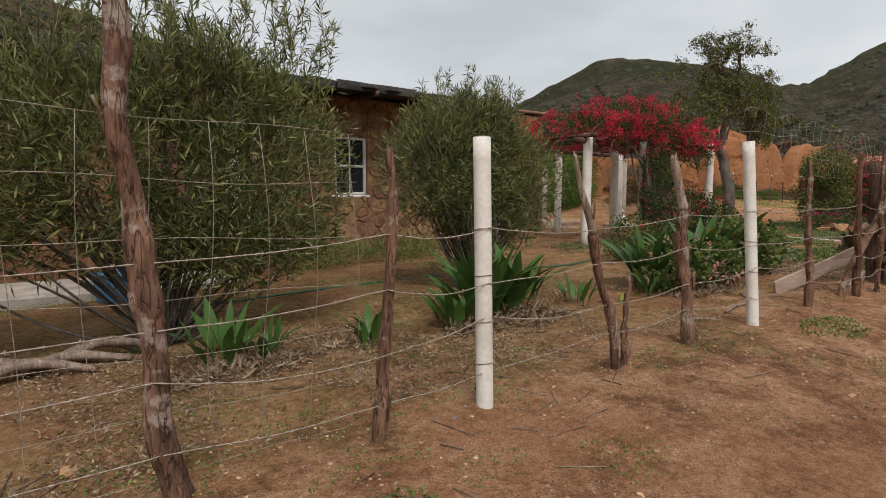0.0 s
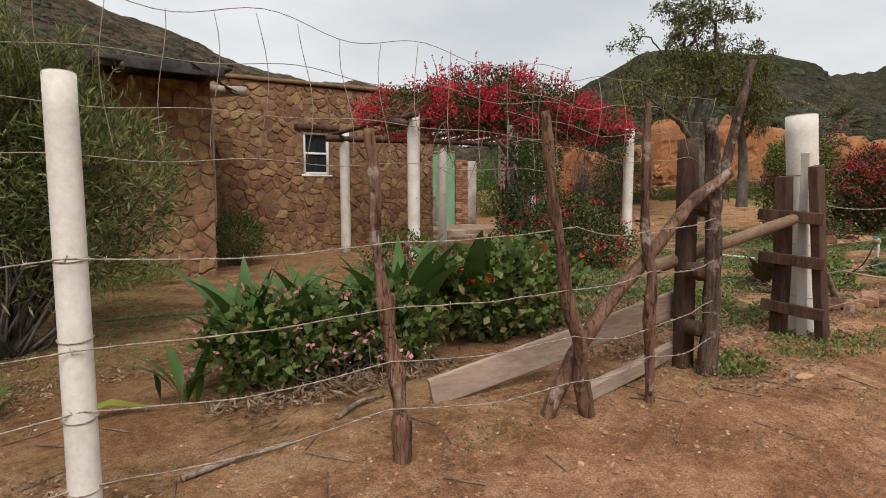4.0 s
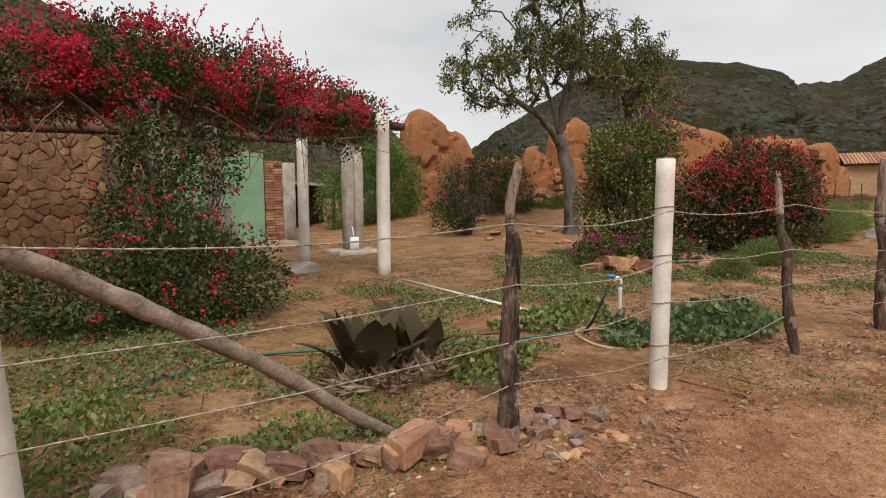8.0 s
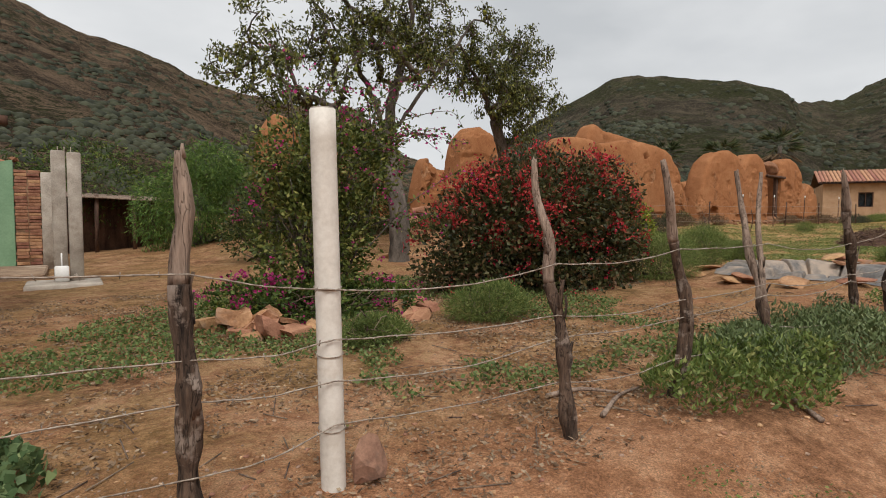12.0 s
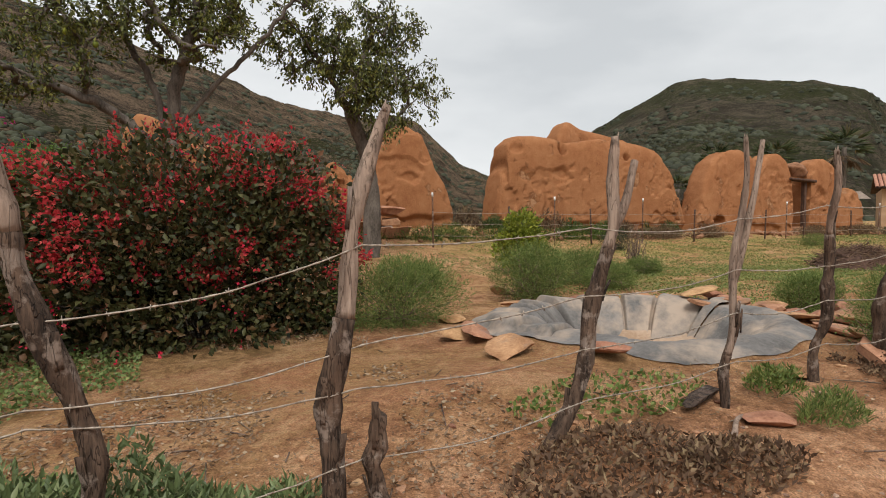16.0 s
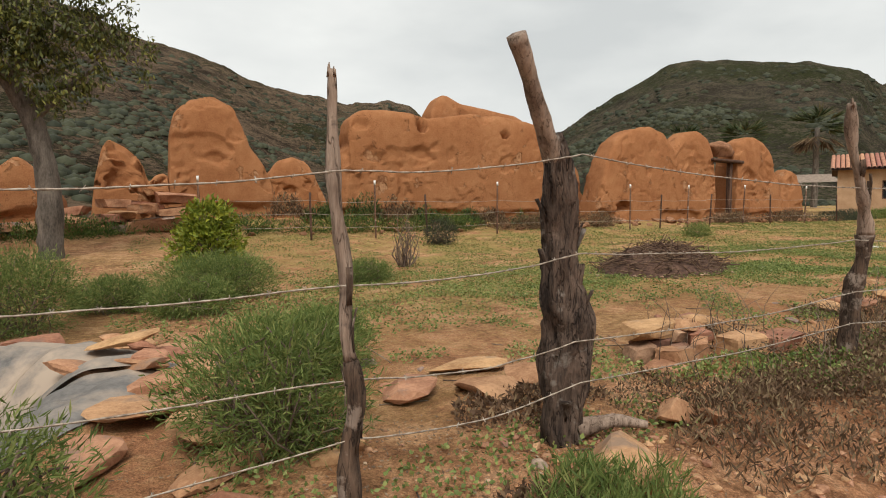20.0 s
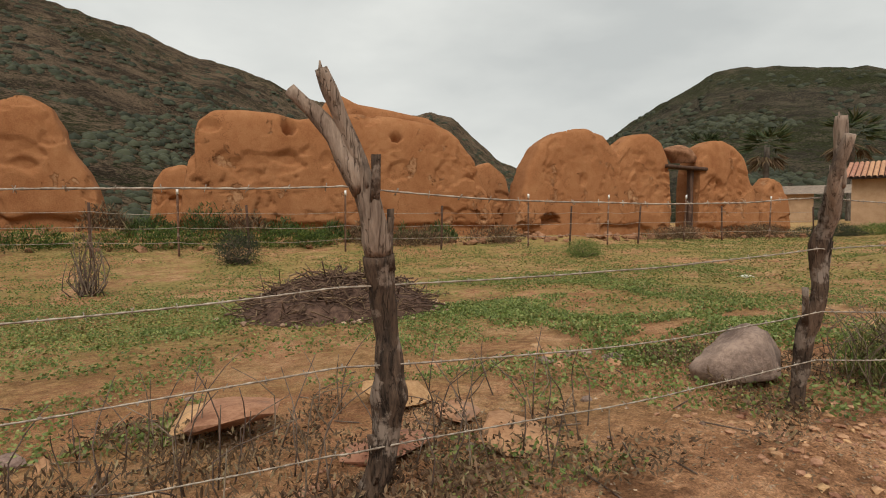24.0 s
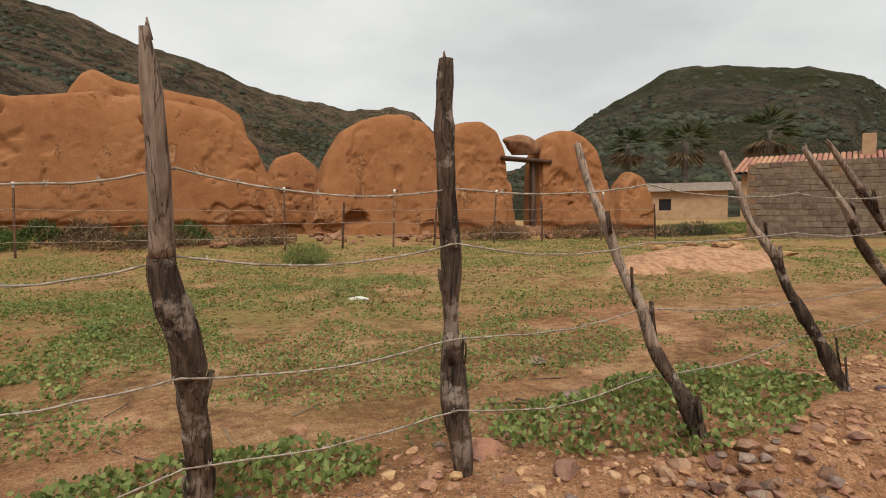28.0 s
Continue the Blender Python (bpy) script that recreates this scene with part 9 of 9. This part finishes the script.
solo("earth_mound", (np.stack([mx, my, mz], -1).reshape(-1, 3), np.stack([k, k + 1, k + 91, k + 90], -1).reshape(-1, 4)), CLOD, (50.6, 7.0, G(50.6, 7.0)), "low mound of bare red dug earth in the field", "earth mound")
hr = thing("mud_brick_heap", (53.3, 8.6, G(53.3, 8.6)), "heap of broken orange mud bricks on a mound", "rubble", kind="stuff")
part("bricks", joined([rock(rng, (53.3 + rng.normal() * 0.5, 8.6 + rng.normal() * 0.35, G(53.3, 8.6) + 0.05 + abs(rng.normal()) * 0.12), (0.2, 0.13, 0.09), 8, 0.06, 1) for _ in range(40)]), SLABROCK, hr, kind="stuff", smooth=False)

# ---- houses and palms beyond ----
bw = new("wall_block_yard")
bw.location = (61.5, 13.8, 1.0)
bw.rotation_euler = (0, 0, radians(-60))
tagged(bw, "unplastered grey-brown block wall of a yard", "wall", kind="structure")
blk = box(-0.195, -0.07, -0.095, 0.195, 0.07, 0.095, 0.01)
block_mesh = mesh("block", blk[0], blk[1], BLOCK, False)
for row in range(14):
    for col in range(21):
        b = new("block", block_mesh)
        b.parent = bw
        b.matrix_basis = pose(0.2 + col * 0.405 + (0.2 if row % 2 else 0) + rng.normal() * 0.004, rng.normal() * 0.006, 0.0 + row * 0.205, 0, 0, rng.normal() * 0.5)
core = box(-0.05, -0.055, -0.3, 8.9, 0.055, 2.72, 0.005)
c = new("mortar", mesh("mortar", core[0], core[1], MORTAR, False))
c.parent = bw
th = thing("tiled_house", (75.0, 24.0, 0.85), "ochre plastered house with a terracotta tile roof", "house")
th.rotation_euler = (0, 0, radians(-62))


def local(name, vf, material, parent, label="", smooth=False):
    ob = new(name, mesh(name, vf[0], vf[1], material, smooth))
    ob.parent = parent
    return tagged(ob, label)


local("wall", joined([box(0, 0, -0.6, 2.6, 0.3, 3.7), box(3.7, 0, -0.6, 12, 0.3, 3.7), box(2.6, 0, -0.6, 3.7, 0.3, 1.6), box(2.6, 0, 2.9, 3.7, 0.3, 3.7), box(0, 0.3, -0.6, 0.3, 8, 3.7), box(0.3, 7.7, -0.6, 12, 8, 3.7), box(11.7, 0.3, -0.6, 12, 7.7, 3.7)]), CREAM, th)
local("window", joined([box(2.6, 0.1, 1.6, 2.68, 0.2, 2.9), box(3.62, 0.1, 1.6, 3.7, 0.2, 2.9), box(2.68, 0.1, 1.6, 3.62, 0.2, 1.68), box(2.68, 0.1, 2.82, 3.62, 0.2, 2.9), box(3.12, 0.1, 1.68, 3.18, 0.2, 2.82)]), DARKWOOD, th, "dark-framed window")
local("pane", box(2.6, 0.22, 1.6, 3.7, 0.25, 2.9), GLASS, th)
local("roof_deck", (np.array([(-0.4, -0.5, 3.7), (12.4, -0.5, 3.7), (12.4, 4.2, 5.0), (-0.4, 4.2, 5.0), (12.4, 8.5, 3.7), (-0.4, 8.5, 3.7)]), np.array([(0, 1, 2, 3), (3, 2, 4, 5)])), DARKWOOD, th)
tt = np.linspace(0, math.pi, 7)
for k in range(42):
    x = -0.3 + k * 0.3
    line = np.array([(x, -0.55, 3.78), (x, 4.2, 5.1)])
    v = np.concatenate([np.stack([x + 0.13 * np.cos(tt), np.full(7, q[1]), q[2] + 0.1 * np.sin(tt)], -1) for q in line])
    i = np.arange(6)[:, None]
    local("tile_course", (v, np.hstack([i, i + 1, i + 8, i + 7])), TILE, th, "", True)
local("chimney", box(6.0, 3.0, 4.5, 6.7, 3.7, 6.1, 0.03), CREAM, th)
wh = thing("white_house", (92, 42.8, 1.9), "small cream house with a low beige tile roof far off", "house")
wh.rotation_euler = (0, 0, radians(-50))
local("wall", joined([box(-4, 0, -1.5, -2.6, 3, 3.0), box(-1.4, 0, -1.5, 4, 3, 3.0), box(-2.6, 0, -1.5, -1.4, 3, 0.9), box(-2.6, 0, 2.1, -1.4, 3, 3.0)]), CREAM, wh)
local("window", box(-2.6, 0.15, 0.9, -1.4, 0.2, 2.1), GLASS, wh)
local("roof", (np.array([(-4.4, -0.6, 2.9), (9, -0.6, 2.9), (9, 3.6, 4.0), (-4.4, 3.6, 4.0)]), np.array([(0, 1, 2, 3)])), surface("dull_beige_roof_tiles", (0.17, 0.125, 0.095), (0.3, 0.23, 0.18), 3, 30, 0.9, 0.4, 0.03), wh)


def palm(x, y, top, r):
    z = G(x, y) - 1
    ob = thing("fan_palm", (x, y, z), "tall fan palm with a skirt of dead fronds", "palm tree", "palms behind the ruins")
    part("trunk", tube(np.linspace((x, y, z), (x + 0.2, y, top), 10), [0.4, 0.28], 10, 0.1, int(x)), TREEBARK, ob)
    s = np.random.default_rng(int(x * 7))
    for nm, n, mat, lo, hi in (("frond", 34, PALM, -0.25, 1.0), ("dead_frond", 26, DRYWEED, -1.0, -0.4)):
        bits = []
        for k in range(n):
            a, e = s.uniform(0, 6.28), s.uniform(lo, hi)
            d = np.array([math.cos(a) * math.cos(e), math.sin(a) * math.cos(e), math.sin(e)])
            c = np.array([x + 0.2, y, top - (0.5 if nm == "dead_frond" else 0)])
            tip = c + d * r * 0.55
            ang = s.uniform(-0.9, 0.9, 16)
            side = np.cross(d, (0, 0, 1.0))
            side /= np.linalg.norm(side)
            w = d[None] * np.cos(ang)[:, None] + side[None] * np.sin(ang)[:, None] - np.array([0, 0, 0.15])
            bits.append(leaves(np.repeat(tip[None], 16, 0), w, r * 0.6, 0.16, s))
        part(nm + "s", joined(bits), mat, ob, kind="stuff")


palm(94.6, 54.0, 11.2, 2.4)
palm(95.2, 45.8, 10.6, 2.6)
palm(104.6, 42.4, 12.0, 3.0)
palm(79.0, 47.0, 6.0, 2.0)
